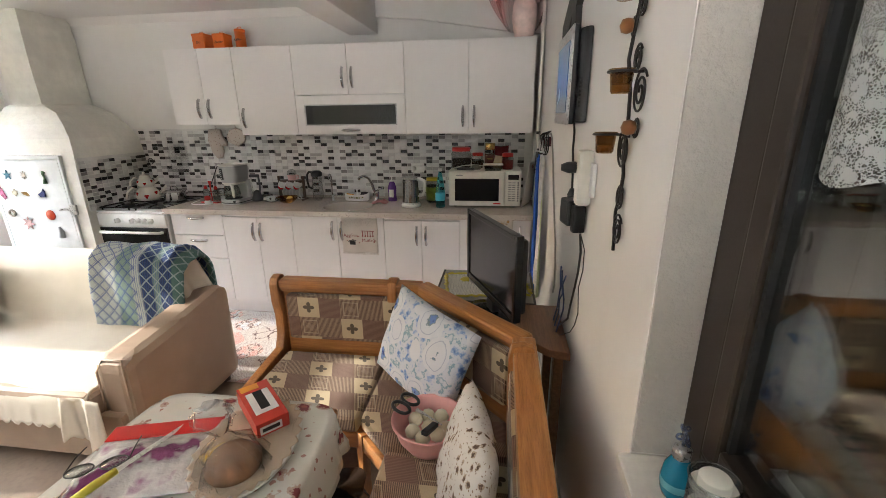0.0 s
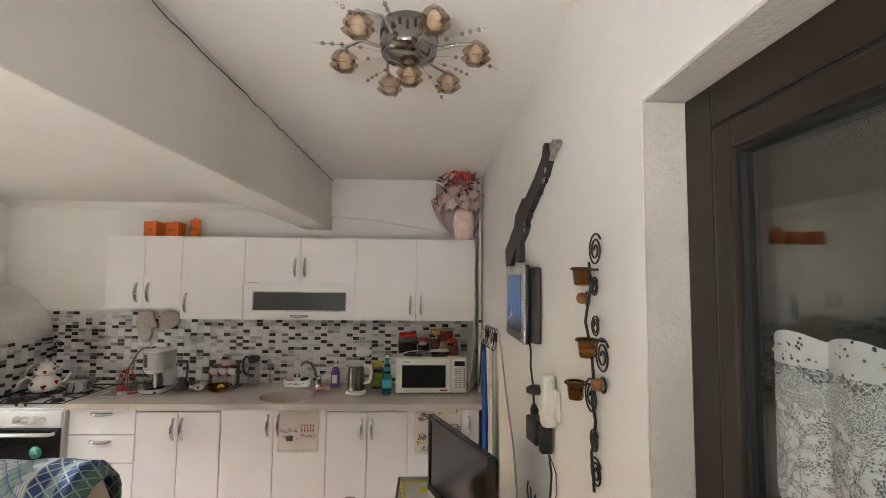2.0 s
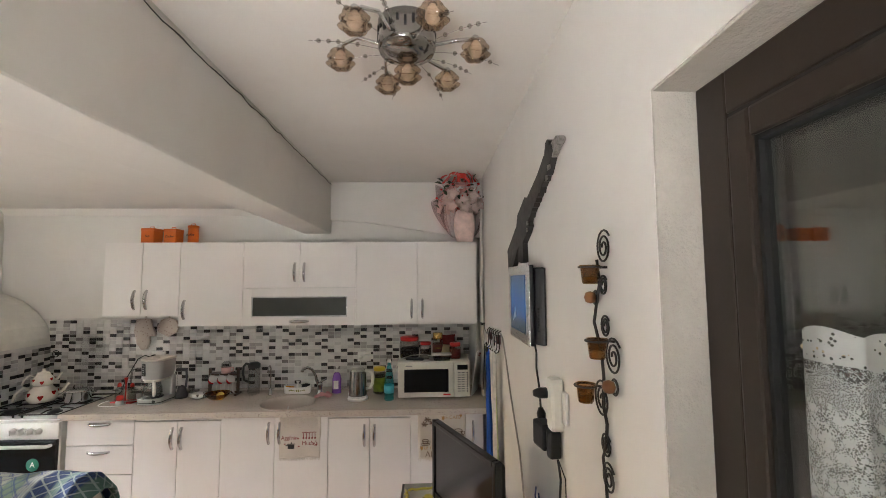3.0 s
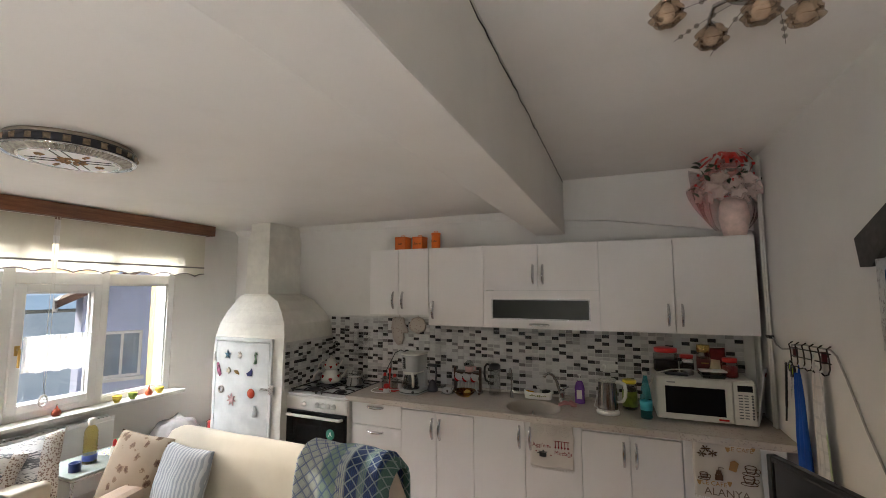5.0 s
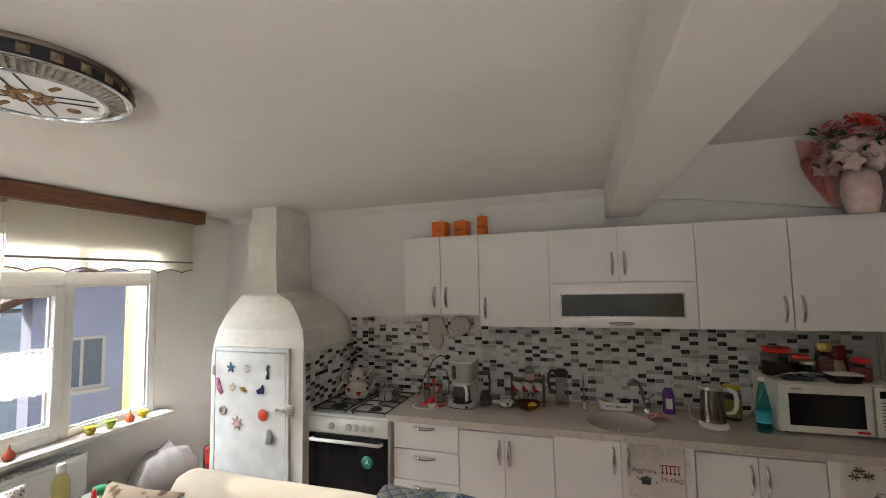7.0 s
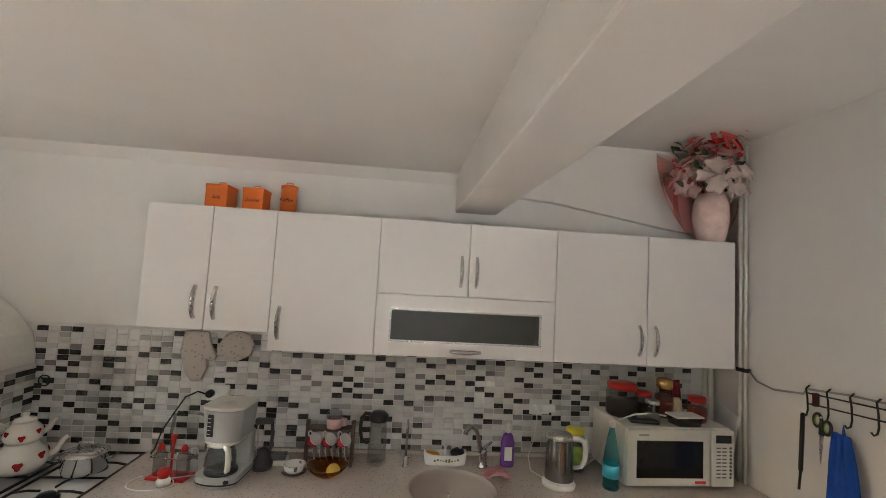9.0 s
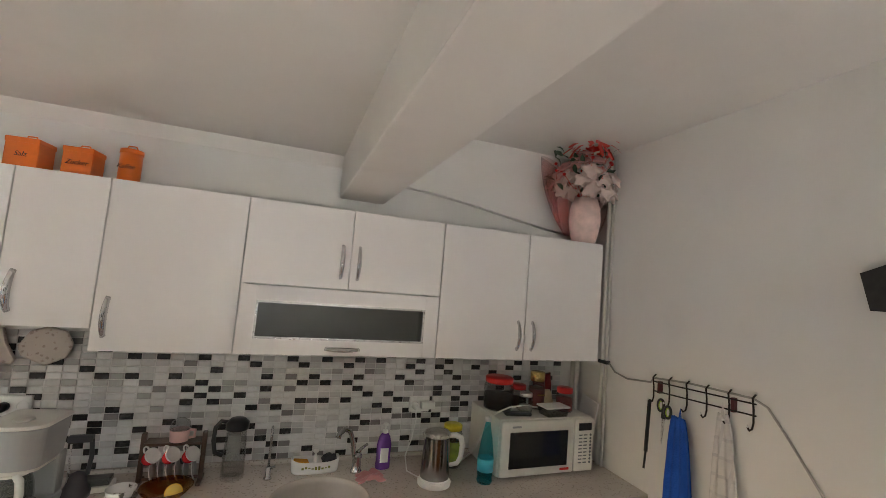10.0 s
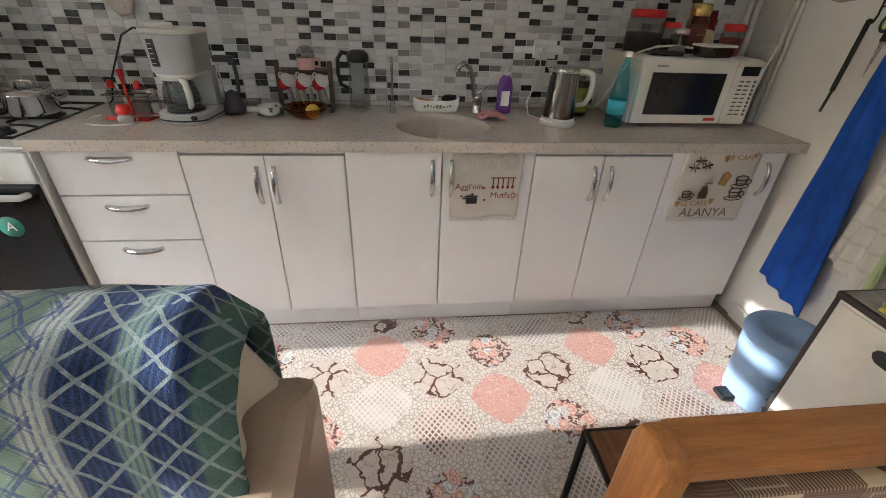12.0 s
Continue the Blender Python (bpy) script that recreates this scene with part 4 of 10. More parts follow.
a = lower(B[0], B[1], "white gloss base unit with three drawers")
for z0, z1, gz in ((0.671, 0.84, 0.814), (0.478, 0.669, 0.628), (0.104, 0.476, 0.442)):
    front(a, 0, B[1] - B[0], z0, z1, YB, "drawer", (0.222, gz), True)
a = lower(B[1], B[2], "white gloss base unit with two doors")
w = B[2] - B[1]
front(a, 0, w / 2, 0.102, 0.825, YB, grip=(w / 2 - 0.03, 0.71))
front(a, w / 2, w, 0.102, 0.825, YB, grip=(w / 2 + 0.03, 0.71))
part("rail", bx(0.002, YB - 0.006, 0.827, w - 0.002, YB, 0.845), M_LACQ, a)
a = lower(B[2], B[4], "white gloss sink unit with two doors", False)
w = B[4] - B[2]
front(a, 0, w / 2, 0.102, 0.843, YB, grip=(w / 2 - 0.037, 0.735))
front(a, w / 2, w, 0.102, 0.843, YB, grip=(w / 2 + 0.037, 0.735))
a = lower(B[4], B[5], "white gloss base unit with two doors")
w = B[5] - B[4]
front(a, 0, w / 2, 0.102, 0.825, YB, grip=(w / 2 - 0.035, 0.71))
front(a, w / 2, w, 0.102, 0.825, YB, grip=(w / 2 + 0.035, 0.71))
part("rail", bx(0.002, YB - 0.006, 0.827, w - 0.002, YB, 0.845), M_LACQ, a)
a = lower(B[5], B[6], "white gloss base unit with one door")
w = B[6] - B[5]
front(a, 0, w, 0.102, 0.843, YB, grip=(w - 0.075, 0.725))

# worktop with a round hole for the sink
SX, SY, SR, ZT = -1.49, -0.375, 0.1965, 0.885
wt = thing("worktop", (0, 0, 0), "speckled beige quartz worktop with a low upstand", "worktop")
bm = bx(-2.96, -0.605, 0.845, SX - 0.22, -0.001, ZT)
bx(SX + 0.22, -0.605, 0.845, -0.006, -0.001, ZT, bm=bm)
ring_o, ring_i = [], []
for k in range(48):
    an = 2 * math.pi * k / 48
    c, s = math.cos(an), math.sin(an)
    lim = min(0.22 / abs(c) if abs(c) > 1e-6 else 9, (-0.001 - SY if s > 0 else SY + 0.605) / abs(s) if abs(s) > 1e-6 else 9)
    ring_o.append((SX + c * lim, SY + s * lim))
    ring_i.append((SX + c * SR, SY + s * SR))
for cx, cy in ((SX - 0.22, -0.605), (SX + 0.22, -0.605), (SX - 0.22, -0.001), (SX + 0.22, -0.001)):
    k = min(range(48), key=lambda i: (ring_o[i][0] - cx) ** 2 + (ring_o[i][1] - cy) ** 2)
    ring_o[k] = (cx, cy)
own = bmesh.new()
for k in range(48):
    j = (k + 1) % 48
    for q in (((*ring_o[k], ZT), (*ring_o[j], ZT), (*ring_i[j], ZT), (*ring_i[k], ZT)), ((*ring_i[k], ZT), (*ring_i[j], ZT), (*ring_i[j], 0.845), (*ring_i[k], 0.845)), ((*ring_o[k], 0.845), (*ring_o[j], 0.845), (*ring_o[j], ZT), (*ring_o[k], ZT))):
        own.faces.new([own.verts.new(p) for p in q])
bmesh.ops.remove_doubles(own, verts=own.verts[:], dist=1e-6)
bmesh.ops.recalc_face_normals(own, faces=own.faces[:])
join(bm, own)
part("slab", bm, M_QUARTZ, wt)
part("upstand", bx(-2.96, -0.022, ZT + 0.0005, -0.006, -0.003, 0.9035, 0.003), M_QUARTZ, wt)
sk = thing("sink", (SX, SY, 0.70), "round beige stone sink set in the worktop", "sink")
prof = [(0.02, 0.006), (0.1, 0.01), (0.155, 0.035), (0.18, 0.09), (0.19, 0.16), (0.191, 0.182), (0.1985, 0.1868), (0.2, 0.1855), (0.196, 0.16), (0.187, 0.09), (0.16, 0.03), (0.1, 0.002), (0.02, 0.0)]
part("bowl", lathe(prof, 48), mat("beige_composite", (0.47, 0.41, 0.36), 0.25, var=0.05), sk)
part("drain", lathe([(0.0, 0.012), (0.028, 0.012), (0.034, 0.009), (0.034, 0.007)], 24), M_STEEL, sk, "steel drain")


def cooker():
    w, d = 0.63, 0.58
    th = thing("cooker", (-3.565, -0.615, 0), "white gas cooker with a black glass oven door", "cooker")
    part("body", bx(0, 0.02, 0.05, w, d, 0.852, 0.006), M_WPLAST, th)
    part("control_panel", bx(0.003, 0.0, 0.735, w - 0.003, 0.022, 0.84, 0.006), M_WPLAST, th)
    for k, x in enumerate((0.2, 0.335, 0.39, 0.445, 0.5)):
        bm = lathe([(0.022, 0), (0.022, 0.01), (0.017, 0.014), (0.016, 0.03), (0.0, 0.032)], 16)
        bx(-0.004, -0.016, 0.012, 0.004, 0.016, 0.036, 0.001, bm=bm)
        bm.transform(pose(x, 0.0, 0.785, 90, 0, 0))
        part("knob", bm, M_WPLAST, th)
    door = part("oven_door", bx(0.012, 0.0, 0.17, w - 0.012, 0.022, 0.725, 0.006), mat("black_oven_glass", (0.012, 0.012, 0.013), 0.06, var=0.05, bump=0.0), th)
    bm = tube([(0.05, 0, 0.69), (0.05, -0.04, 0.695), (w - 0.05, -0.04, 0.695), (w - 0.05, 0, 0.69)], 0.012, 8)
    part("handle", bm, M_WPLAST, door, "white bar handle")
    bm = lathe([(0.042, 0.0), (0.042, 0.0012), (0.0, 0.0012)], 28)
    bm.transform(pose(0.47, -0.0005, 0.565, 90, 0, 0))
    st = part("sticker", bm, mat("green_sticker", (0.02, 0.19, 0.13), 0.5), door, "round green energy sticker with the letter A")
    writing("A", 0.05, pose(0.47, -0.0022, 0.565, 90, 0, 0), M_WPLAST, door, "letter", "white letter A")
    part("rack", bx(0.06, 0.0225, 0.3, w - 0.06, 0.025, 0.302), M_STEEL, door)
    part("drawer", bx(0.012, 0.002, 0.055, w - 0.012, 0.022, 0.162, 0.005), M_WPLAST, th)
    for x in (0.05, w - 0.05):
        for y in (0.07, d - 0.06):
            part("foot", lathe([(0.02, 0), (0.02, 0.05)], 12, (x, y, 0)), M_BPLAST, th)
    part("hob", bx(0.002, 0.002, 0.852, w - 0.002, d, 0.862, 0.004), mat("white_enamel", (0.76, 0.76, 0.75), 0.12, var=0.03, bump=0.0), th)
    for cx, cy, r in ((0.17, 0.16, 0.045), (0.46, 0.16, 0.03), (0.17, 0.42, 0.038), (0.46, 0.42, 0.038)):
        part("burner", lathe([(r + 0.014, 0), (r + 0.012, 0.008), (r, 0.01), (r, 0.018), (r - 0.004, 0.022), (0, 0.022)], 20, (cx, cy, 0.862)), M_BPLAST, th, "black gas burner")
    for gx in (0.02, 0.325):
        bm = tube([(gx + 0.01, 0.03, 0.885), (gx + 0.275, 0.03, 0.885), (gx + 0.275, 0.55, 0.885), (gx + 0.01, 0.55, 0.885)], 0.006, 6, closed=True)
        for cy in (0.16, 0.42):
            for an in range(4):
                c, s = math.cos(an * math.pi / 2), math.sin(an * math.pi / 2)
                ex, ey = 0.132 * c, 0.13 * s
                tube([(gx + 0.143 + ex, cy + ey, 0.885), (gx + 0.143 + ex * 0.62, cy + ey * 0.62, 0.893), (gx + 0.143 + ex * 0.25, cy + ey * 0.25, 0.893)], 0.005, 6, bm)
        tube([(gx + 0.01, 0.29, 0.885), (gx + 0.275, 0.29, 0.885)], 0.005, 6, bm)
        for x, y in ((0.02, 0.04), (0.265, 0.04), (0.02, 0.54), (0.265, 0.54)):
            tube([(gx + x, y, 0.862), (gx + x, y, 0.885)], 0.006, 6, bm)
        part("pan_support", bm, M_IRON, th, "black iron pan support")


cooker()


def hood():
    """Old masonry oven: limewashed box with a steel door, a tapering top and a flue."""
    th = thing("masonry_stove", (-3.96, -0.34, 0), "limewashed masonry stove with a flue and a white metal door", "stove")
    x0, x1, y0, y1 = -0.415, 0.41, -0.345, 0.33
    rings = [(x0, x1, y0, y1, 0.0), (x0, x1, y0, y1, 0.6), (x0 + 0.002, x1, y0, y1, 1.22), (x0 + 0.012, x1 - 0.004, y0 + 0.01, y1, 1.33), (x0 + 0.022, x1 - 0.03, y0 + 0.04, y1, 1.43),
             (x0 + 0.045, x1 - 0.12, y0 + 0.1, y1, 1.54), (x0 + 0.07, x1 - 0.24, y0 + 0.17, y1, 1.63), (x0 + 0.085, x1 - 0.35, y0 + 0.2, y1, 1.675),
             (x0 + 0.12, x1 - 0.415, y0 + 0.23, y1, 1.695), (x0 + 0.125, x1 - 0.43, y0 + 0.235, y1, 1.95), (x0 + 0.125, x1 - 0.43, y0 + 0.235, y1, 2.23), (x0 + 0.145, x1 - 0.445, y0 + 0.25, y1, 2.3), (x0 + 0.145, x1 - 0.445, y0 + 0.25, y1, 2.39)]
    own = bmesh.new()
    vs = []
    for r in rings:
        ring = []
        for k in range(28):
            t = k / 28 * 4
            s, f = int(t), t - int(t)
            a0, a1, b0, b1, z = r
            p = [(a0 + (a1 - a0) * f, b0), (a1, b0 + (b1 - b0) * f), (a1 + (a0 - a1) * f, b1), (a0, b1 + (b0 - b1) * f)][s]
            wob = 0.007 * noise.noise((p[0] * 5, p[1] * 5, z * 4)) if b1 - p[1] > 0.01 else 0
            ring.append(own.verts.new((p[0] + wob, p[1] + wob * 0.7, z)))
        vs.append(ring)
    for a, b in zip(vs, vs[1:]):
        for k in range(28):
            f = own.faces.new((a[k], a[(k + 1) % 28], b[(k + 1) % 28], b[k]))
    own.faces.new(vs[-1])
    bmesh.ops.recalc_face_normals(own, faces=own.faces[:])
    part("body", own, M_HOOD, th)
    steel = mat("painted_sheet_steel", (0.66, 0.68, 0.67), 0.45, var=0.1, scale=6, bump=0.25, bscale=14, dist=0.004)
    bm = None
    fx0, fx1, fz = -0.372, 0.306, 1.31
    for e in ((fx0, 0.02, fx0 + 0.022, fz), (fx1 - 0.022, 0.02, fx1, fz), (fx0 + 0.022, fz - 0.03, fx1 - 0.022, fz)):
        bm = bx(e[0], y0 - 0.02, e[1], e[2], y0 + 0.012, e[3], 0.003, bm=bm)
    part("door_frame", bm, steel, th)
    door = part("door", bx(fx0 + 0.026, y0 - 0.018, 0.03, fx1 - 0.026, y0 + 0.008, fz - 0.034, 0.004), steel, th, "dented white sheet-metal door")
    bm = bx(0.2, y0 - 0.03, 0.88, 0.33, y0 - 0.02, 0.897, 0.003)
    tube([(0.22, y0 - 0.028, 0.888), (0.22, y0 - 0.05, 0.888)], 0.006, 8, bm)
    bx(0.29, y0 - 0.035, 0.85, 0.35, y0 - 0.018, 0.93, 0.003, bm=bm)
    part("latch", bm, M_STEEL, door, "steel bolt latch")
    for z in (0.25, 1.14):
        part("hinge", tube([(fx0 + 0.012, y0 - 0.024, z - 0.04), (fx0 + 0.012, y0 - 0.024, z + 0.04)], 0.008, 8), M_STEEL, th, "rusty hinge")


hood()

# ---- sofa, armchair and what lies on them ----
def scallop_sheet(nu, nv, f, deep, waves):
    """A cloth whose last edge (v = 1) is cut in scallops: f takes u, v and the extra drop."""
    return sheet(nu, nv, lambda u, v: f(u, v, deep * abs(math.sin(math.pi * waves * u)) * max(0.0, v - 0.85) / 0.15), 0.004)


def sofa():
    th = thing("sofa", (-3.66, -1.42, 0), "beige faux-leather sofa under a cream throw", "sofa")
    L, D = 1.79, 0.83
    part("base", bx(0.05, -D + 0.03, 0.06, L - 0.05, -0.02, 0.3, 0.02), M_SOFA, th)
    part("seat", bx(0.16, -D, 0.27, L - 0.16, -0.18, 0.42, 0.045, 4), M_SOFA, th)
    poly = [(0.0, 0.06), (-0.2, 0.06), (-0.24, 0.4), (-0.2, 0.78), (-0.15, 0.82), (-0.08, 0.825), (-0.02, 0.79)]
    part("backrest", prism(poly, 0.08, L - 0.22, "x", 0.02), M_SOFA, th)
    for x0, x1 in ((0.0, 0.17), (L - 0.175, L)):
        poly = [(-0.03, 0.06), (-0.02, 0.62), (-0.09, 0.64), (-0.4, 0.595), (-D + 0.13, 0.565), (-D + 0.07, 0.54), (-D + 0.06, 0.06)]
        part("armrest", prism(poly, x0, x1, "x", 0.045), M_SOFA, th)
        part("piping", tube([(x0 + 0.02, -D + 0.062, 0.1), (x0 + 0.02, -D + 0.07, 0.5), (x0 + 0.04, -D + 0.09, 0.55), (x1 - 0.04, -D + 0.09, 0.55), (x1 - 0.02, -D + 0.07, 0.5), (x1 - 0.02, -D + 0.062, 0.1)], 0.005, 6), M_SOFA, th)
    for x in (0.08, L - 0.08):
        for y in (-0.08, -D + 0.1):
            part("foot", lathe([(0.025, 0), (0.03, 0.07)], 12, (x, y, 0)), M_BPLAST, th)
    # throw: up the back, over the top, down to the seat and over its front
    path = [(-0.005, 0.42), (-0.01, 0.6), (-0.012, 0.76), (-0.035, 0.825), (-0.1, 0.842), (-0.17, 0.835), (-0.225, 0.77), (-0.25, 0.6), (-0.262, 0.46), (-0.3, 0.435), (-0.5, 0.432), (-0.7, 0.43), (-0.79, 0.425), (-0.835, 0.39), (-0.845, 0.34), (-0.852, 0.285)]

    def throw(u, v, extra):
        t = v * (len(path) - 1)
        k = min(int(t), len(path) - 2)
        f = t - k
        y = path[k][0] + (path[k + 1][0] - path[k][0]) * f
        z = path[k][1] + (path[k + 1][1] - path[k][1]) * f
        x = 0.06 + (L - 0.255) * u
        if k >= 8:
            x = 0.17 + (L - 0.34) * u
        w = noise.noise((x * 4, t * 0.7, 1.3))
        return (x + 0.01 * w, y - 0.004 * noise.noise((x * 9, t, 0)), z + 0.007 * w - extra)
    cover = tagged(link("throw_blanket", scallop_sheet(90, 48, throw, 0.028, 26), M_COVER), "cream cotton throw with scalloped edge over the sofa", "throw")
    cover.location = (-3.66, -1.42, 0)
    # loose end of the throw hanging over the arm

    def flapf(u, v, extra):
        x = 1.6 + 0.12 * v + 0.012 * math.sin(9 * u)
        y = -0.03 - 0.2 * u
        z = 0.83 - 0.25 * v - 0.1 * u * v + 0.02 * math.sin(7 * u)
        return (x, y, z - extra)

    def corner(u, v, extra):
        x = L - 0.27 + 0.2 * u + 0.02 * v
        fold = (0.022 * math.sin(9 * u + 0.8) + 0.01 * math.sin(21 * u)) * (0.25 + v)
        return (x, -0.85 - 0.018 * v - fold - 0.01 * u, 0.425 - (0.15 + 0.1 * u) * v - extra - 0.02 * max(0.0, u - 0.8))
    part("loose_corner", scallop_sheet(40, 14, corner, 0.024, 6), M_COVER, cover)
    cover2 = part("loose_end", scallop_sheet(26, 16, flapf, 0.02, 5), M_COVER, cover)


sofa()


def terry_towel():
    """Plaid towel laid over the end of the sofa back."""
    path = [(0.03, 0.5), (0.025, 0.66), (0.02, 0.8), (-0.01, 0.862), (-0.08, 0.892), (-0.16, 0.888), (-0.235, 0.84), (-0.268, 0.74), (-0.285, 0.62), (-0.292, 0.52), (-0.3, 0.47)]

    def f(u, v):
        t = v * (len(path) - 1)
        k = min(int(t), len(path) - 2)
        q = t - k
        y = path[k][0] + (path[k + 1][0] - path[k][0]) * q
        z = path[k][1] + (path[k + 1][1] - path[k][1]) * q
        x = 0.56 * u - 0.05 * v * (1 - u) * 0 + 0.03 * (v - 0.5)
        w = noise.noise((x * 5, v * 4, 7))
        fold = 0.012 * math.sin(13 * u + 3 * v)
        z -= 0.55 * max(0.0, u - 0.86) * min(1.0, max(0.0, (z - 0.5) / 0.3))
        return (x + 0.012 * w, y - 0.012 * w - fold * 0.4, z + 0.012 * w + fold * 0.5)
    ob = tagged(link("terry_towel", sheet(60, 60, f, 0.012), M_PLAID), "blue and green plaid terry towel draped over the sofa back", "towel")
    ob.location = (-2.52, -1.42, 0.0)


terry_towel()


def loose_cushion(name, m, w, h, t, material, label, seed, group=""):
    th = thing(name, m, label, "cushion", group)
    part("cover", cushion(w, h, t, seed=seed), material, th)
    pts = [(-w / 2 + 0.012, 0, -h / 2 + 0.012), (w / 2 - 0.012, 0, -h / 2 + 0.012), (w / 2 - 0.012, 0, h / 2 - 0.012), (-w / 2 + 0.012, 0, h / 2 - 0.012)]
    edge = []
    for a, b in zip(pts, pts[1:] + pts[:1]):
        for k in range(6):
            q = k / 6
            s = 4 * q * (1 - q)
            p = Vector(a).lerp(Vector(b), q)
            edge.append(p * (1 - 0.045 * s))
    part("seam", tube(edge, 0.0035, 5, closed=True), material, th)
    return th


loose_cushion("cushion", (-3.29, -1.755, 0.62, -16, 0, -4), 0.44, 0.4, 0.13, M_GREYLACE, "grey velvet cushion with pale lace print on the sofa", 1.0)
loose_cushion("cushion", (-3.66, -1.78, 0.64, -20, 4, 8), 0.42, 0.42, 0.13, M_GREYLEAF, "tan cushion with brown flower print on the sofa", 2.0)


def armchair():
    th = thing("armchair", (-4.84, -2.02, 0), "beige armchair under a cream throw by the window", "armchair")
    part("base", bx(0.02, -1.2, 0.06, 0.8, -0.02, 0.3, 0.02), M_SOFA, th)
    part("seat", bx(0.2, -1.06, 0.28, 0.84, -0.17, 0.45, 0.05, 4), M_SOFA, th)
    part("backrest", prism([(0.0, 0.06), (0.24, 0.06), (0.26, 0.4), (0.2, 0.74), (0.12, 0.78), (0.04, 0.76)], -1.16, -0.06, "y", 0.02), M_SOFA, th)
    for y0, y1 in ((-0.17, 0.0), (-1.22, -1.05)):
        part("armrest", bx(0.02, y0, 0.06, 0.8, y1, 0.6, 0.05, 4), M_SOFA, th)
    for x in (0.1, 0.72):
        for y in (-0.1, -1.1):
            part("foot", lathe([(0.025, 0), (0.03, 0.07)], 12, (x, y, 0)), M_BPLAST, th)

    def f(u, v):
        y = -0.005 - 0.19 * u
        s = v * 2.6
        z = 0.615 if s < 1.6 else 0.615 - (s - 1.6) * 0.25
        x = 0.03 + 0.5 * s if s < 1.6 else 0.83
        return (x + 0.006 * noise.noise((x * 9, u * 4, 0)), y, z + 0.006 * noise.noise((x * 6, y * 9, 2)))
    ob = tagged(link("arm_cover", sheet(12, 30, f, 0.006), M_COVER), "cream cotton cover over the armchair arm", "throw")
    ob.location = (-4.84, -2.02, 0)


armchair()
loose_cushion("cushion", (-4.3, -2.3, 0.62, -30, 12, 55), 0.47, 0.44, 0.15, M_GREYSTR, "grey and white brushed cushion on the armchair", 3.0, "cushions on the armchair")
loose_cushion("cushion", (-4.28, -2.08, 0.62, -34, -14, 40), 0.47, 0.44, 0.15, M_GREYSTR, "grey and white brushed cushion on the armchair", 4.0, "cushions on the armchair")


# ---- corner bench ----
def bench():
    th = thing("corner_bench", pose(-0.025, 0, 0) @ Matrix.Diagonal((1, 1, 0.975, 1)), "varnished oak corner bench with brown chequered upholstery", "bench")
    # rails: along the kitchen, across the corner, along the wall
    zt = 0.85
    P = [(-1.29, -1.805), (-0.6, -1.805), (-0.165, -2.24), (-0.165, -3.25)]

    def run(a, b, name, z0, z1, y0, y1, material, b_=0.006, lean=0.0, trim=0.0):
        d = Vector((b[0] - a[0], b[1] - a[1], 0))
        an = math.degrees(math.atan2(d.y, d.x))
        bm = bx(trim, y0, z0, d.length - trim, y1, z1, b_)
        if lean:
            for v in bm.verts:
                v.co.y += lean * (v.co.z - 0.47)
        ob = part(name, bm, material, th)
        ob.matrix_basis = pose(a[0], a[1], 0, 0, 0, an)
        return ob
    for k in range(3):
        a, b = P[k], P[k + 1]
        m = M_OAK
        run(a, b, "top_rail", zt - 0.045, zt, -0.035, 0.045, m, 0.012, trim=-0.012 if k == 1 else 0.0)
        run(a, b, "rail_moulding", zt - 0.062, zt - 0.045, -0.02, 0.03, m, 0.006)
        run(a, b, "back_panel", 0.12, zt - 0.062, 0.004, 0.022, m, 0.003)
        run(a, b, "lower_rail", 0.47, 0.56, -0.016, 0.004, m, 0.004, trim=0.02)
        run(a, b, "back_pad", 0.545, zt - 0.07, -0.045, 0.006, M_BENCH, 0.016, trim=0.035)
    # end board with a carved outline
    prof = [(-1.765, 0.0), (-1.765, 0.83), (-1.775, 0.862), (-1.8, 0.868), (-1.835, 0.86), (-1.85, 0.83), (-1.85, 0.74), (-1.835, 0.66), (-1.84, 0.56), (-1.87, 0.5), (-2.2, 0.47), (-2.285, 0.46), (-2.295, 0.43), (-2.26, 0.36), (-2.22, 0.3), (-2.21, 0.2), (-2.24, 0.06), (-2.26, 0.0), (-2.16, 0.0), (-2.12, 0.12), (-2.0, 0.17), (-1.9, 0.12), (-1.87, 0.0)]
    part("end_board", prism(prof, -1.33, -1.288, "x", 0.008), M_OAKZ, th)
    # posts where the runs meet
    for x, y, an in ((-0.735, -1.8, 0), (-0.165, -2.33, -90)):
        bm = prism([(-0.045, 0.44), (-0.05, 0.82), (-0.04, 0.862), (0.0, 0.872), (0.035, 0.862), (0.04, 0.82), (0.04, 0.44)], -0.022, 0.022, "x", 0.007)
        ob = part("post", bm, M_OAKZ, th)
        ob.matrix_basis = pose(x, y, 0, 0, 0, an)
    # seats
    part("seat", bx(-1.28, -2.29, 0.4, -0.775, -1.84, 0.475, 0.022, 3), M_BENCH, th)
    corner = [(-0.765, -1.84), (-0.6, -1.84), (-0.2, -2.24), (-0.2, -2.41), (-0.62, -2.41), (-0.765, -2.27)]
    part("seat", prism(corner, 0.4, 0.475, "z", 0.02), M_BENCH, th)
    part("seat", bx(-0.625, -3.25, 0.4, -0.2, -2.425, 0.475, 0.022, 3), M_BENCH, th)
    bm = bx(-1.288, -2.285, 0.33, -0.77, -2.265, 0.402, 0.004)
    part("apron", bm, M_OAK, th)
    part("apron", prism([(-0.77, -2.285), (-0.62, -2.43), (-0.605, -2.42), (-0.755, -2.27)], 0.33, 0.402, "z", 0.003), M_OAK, th)
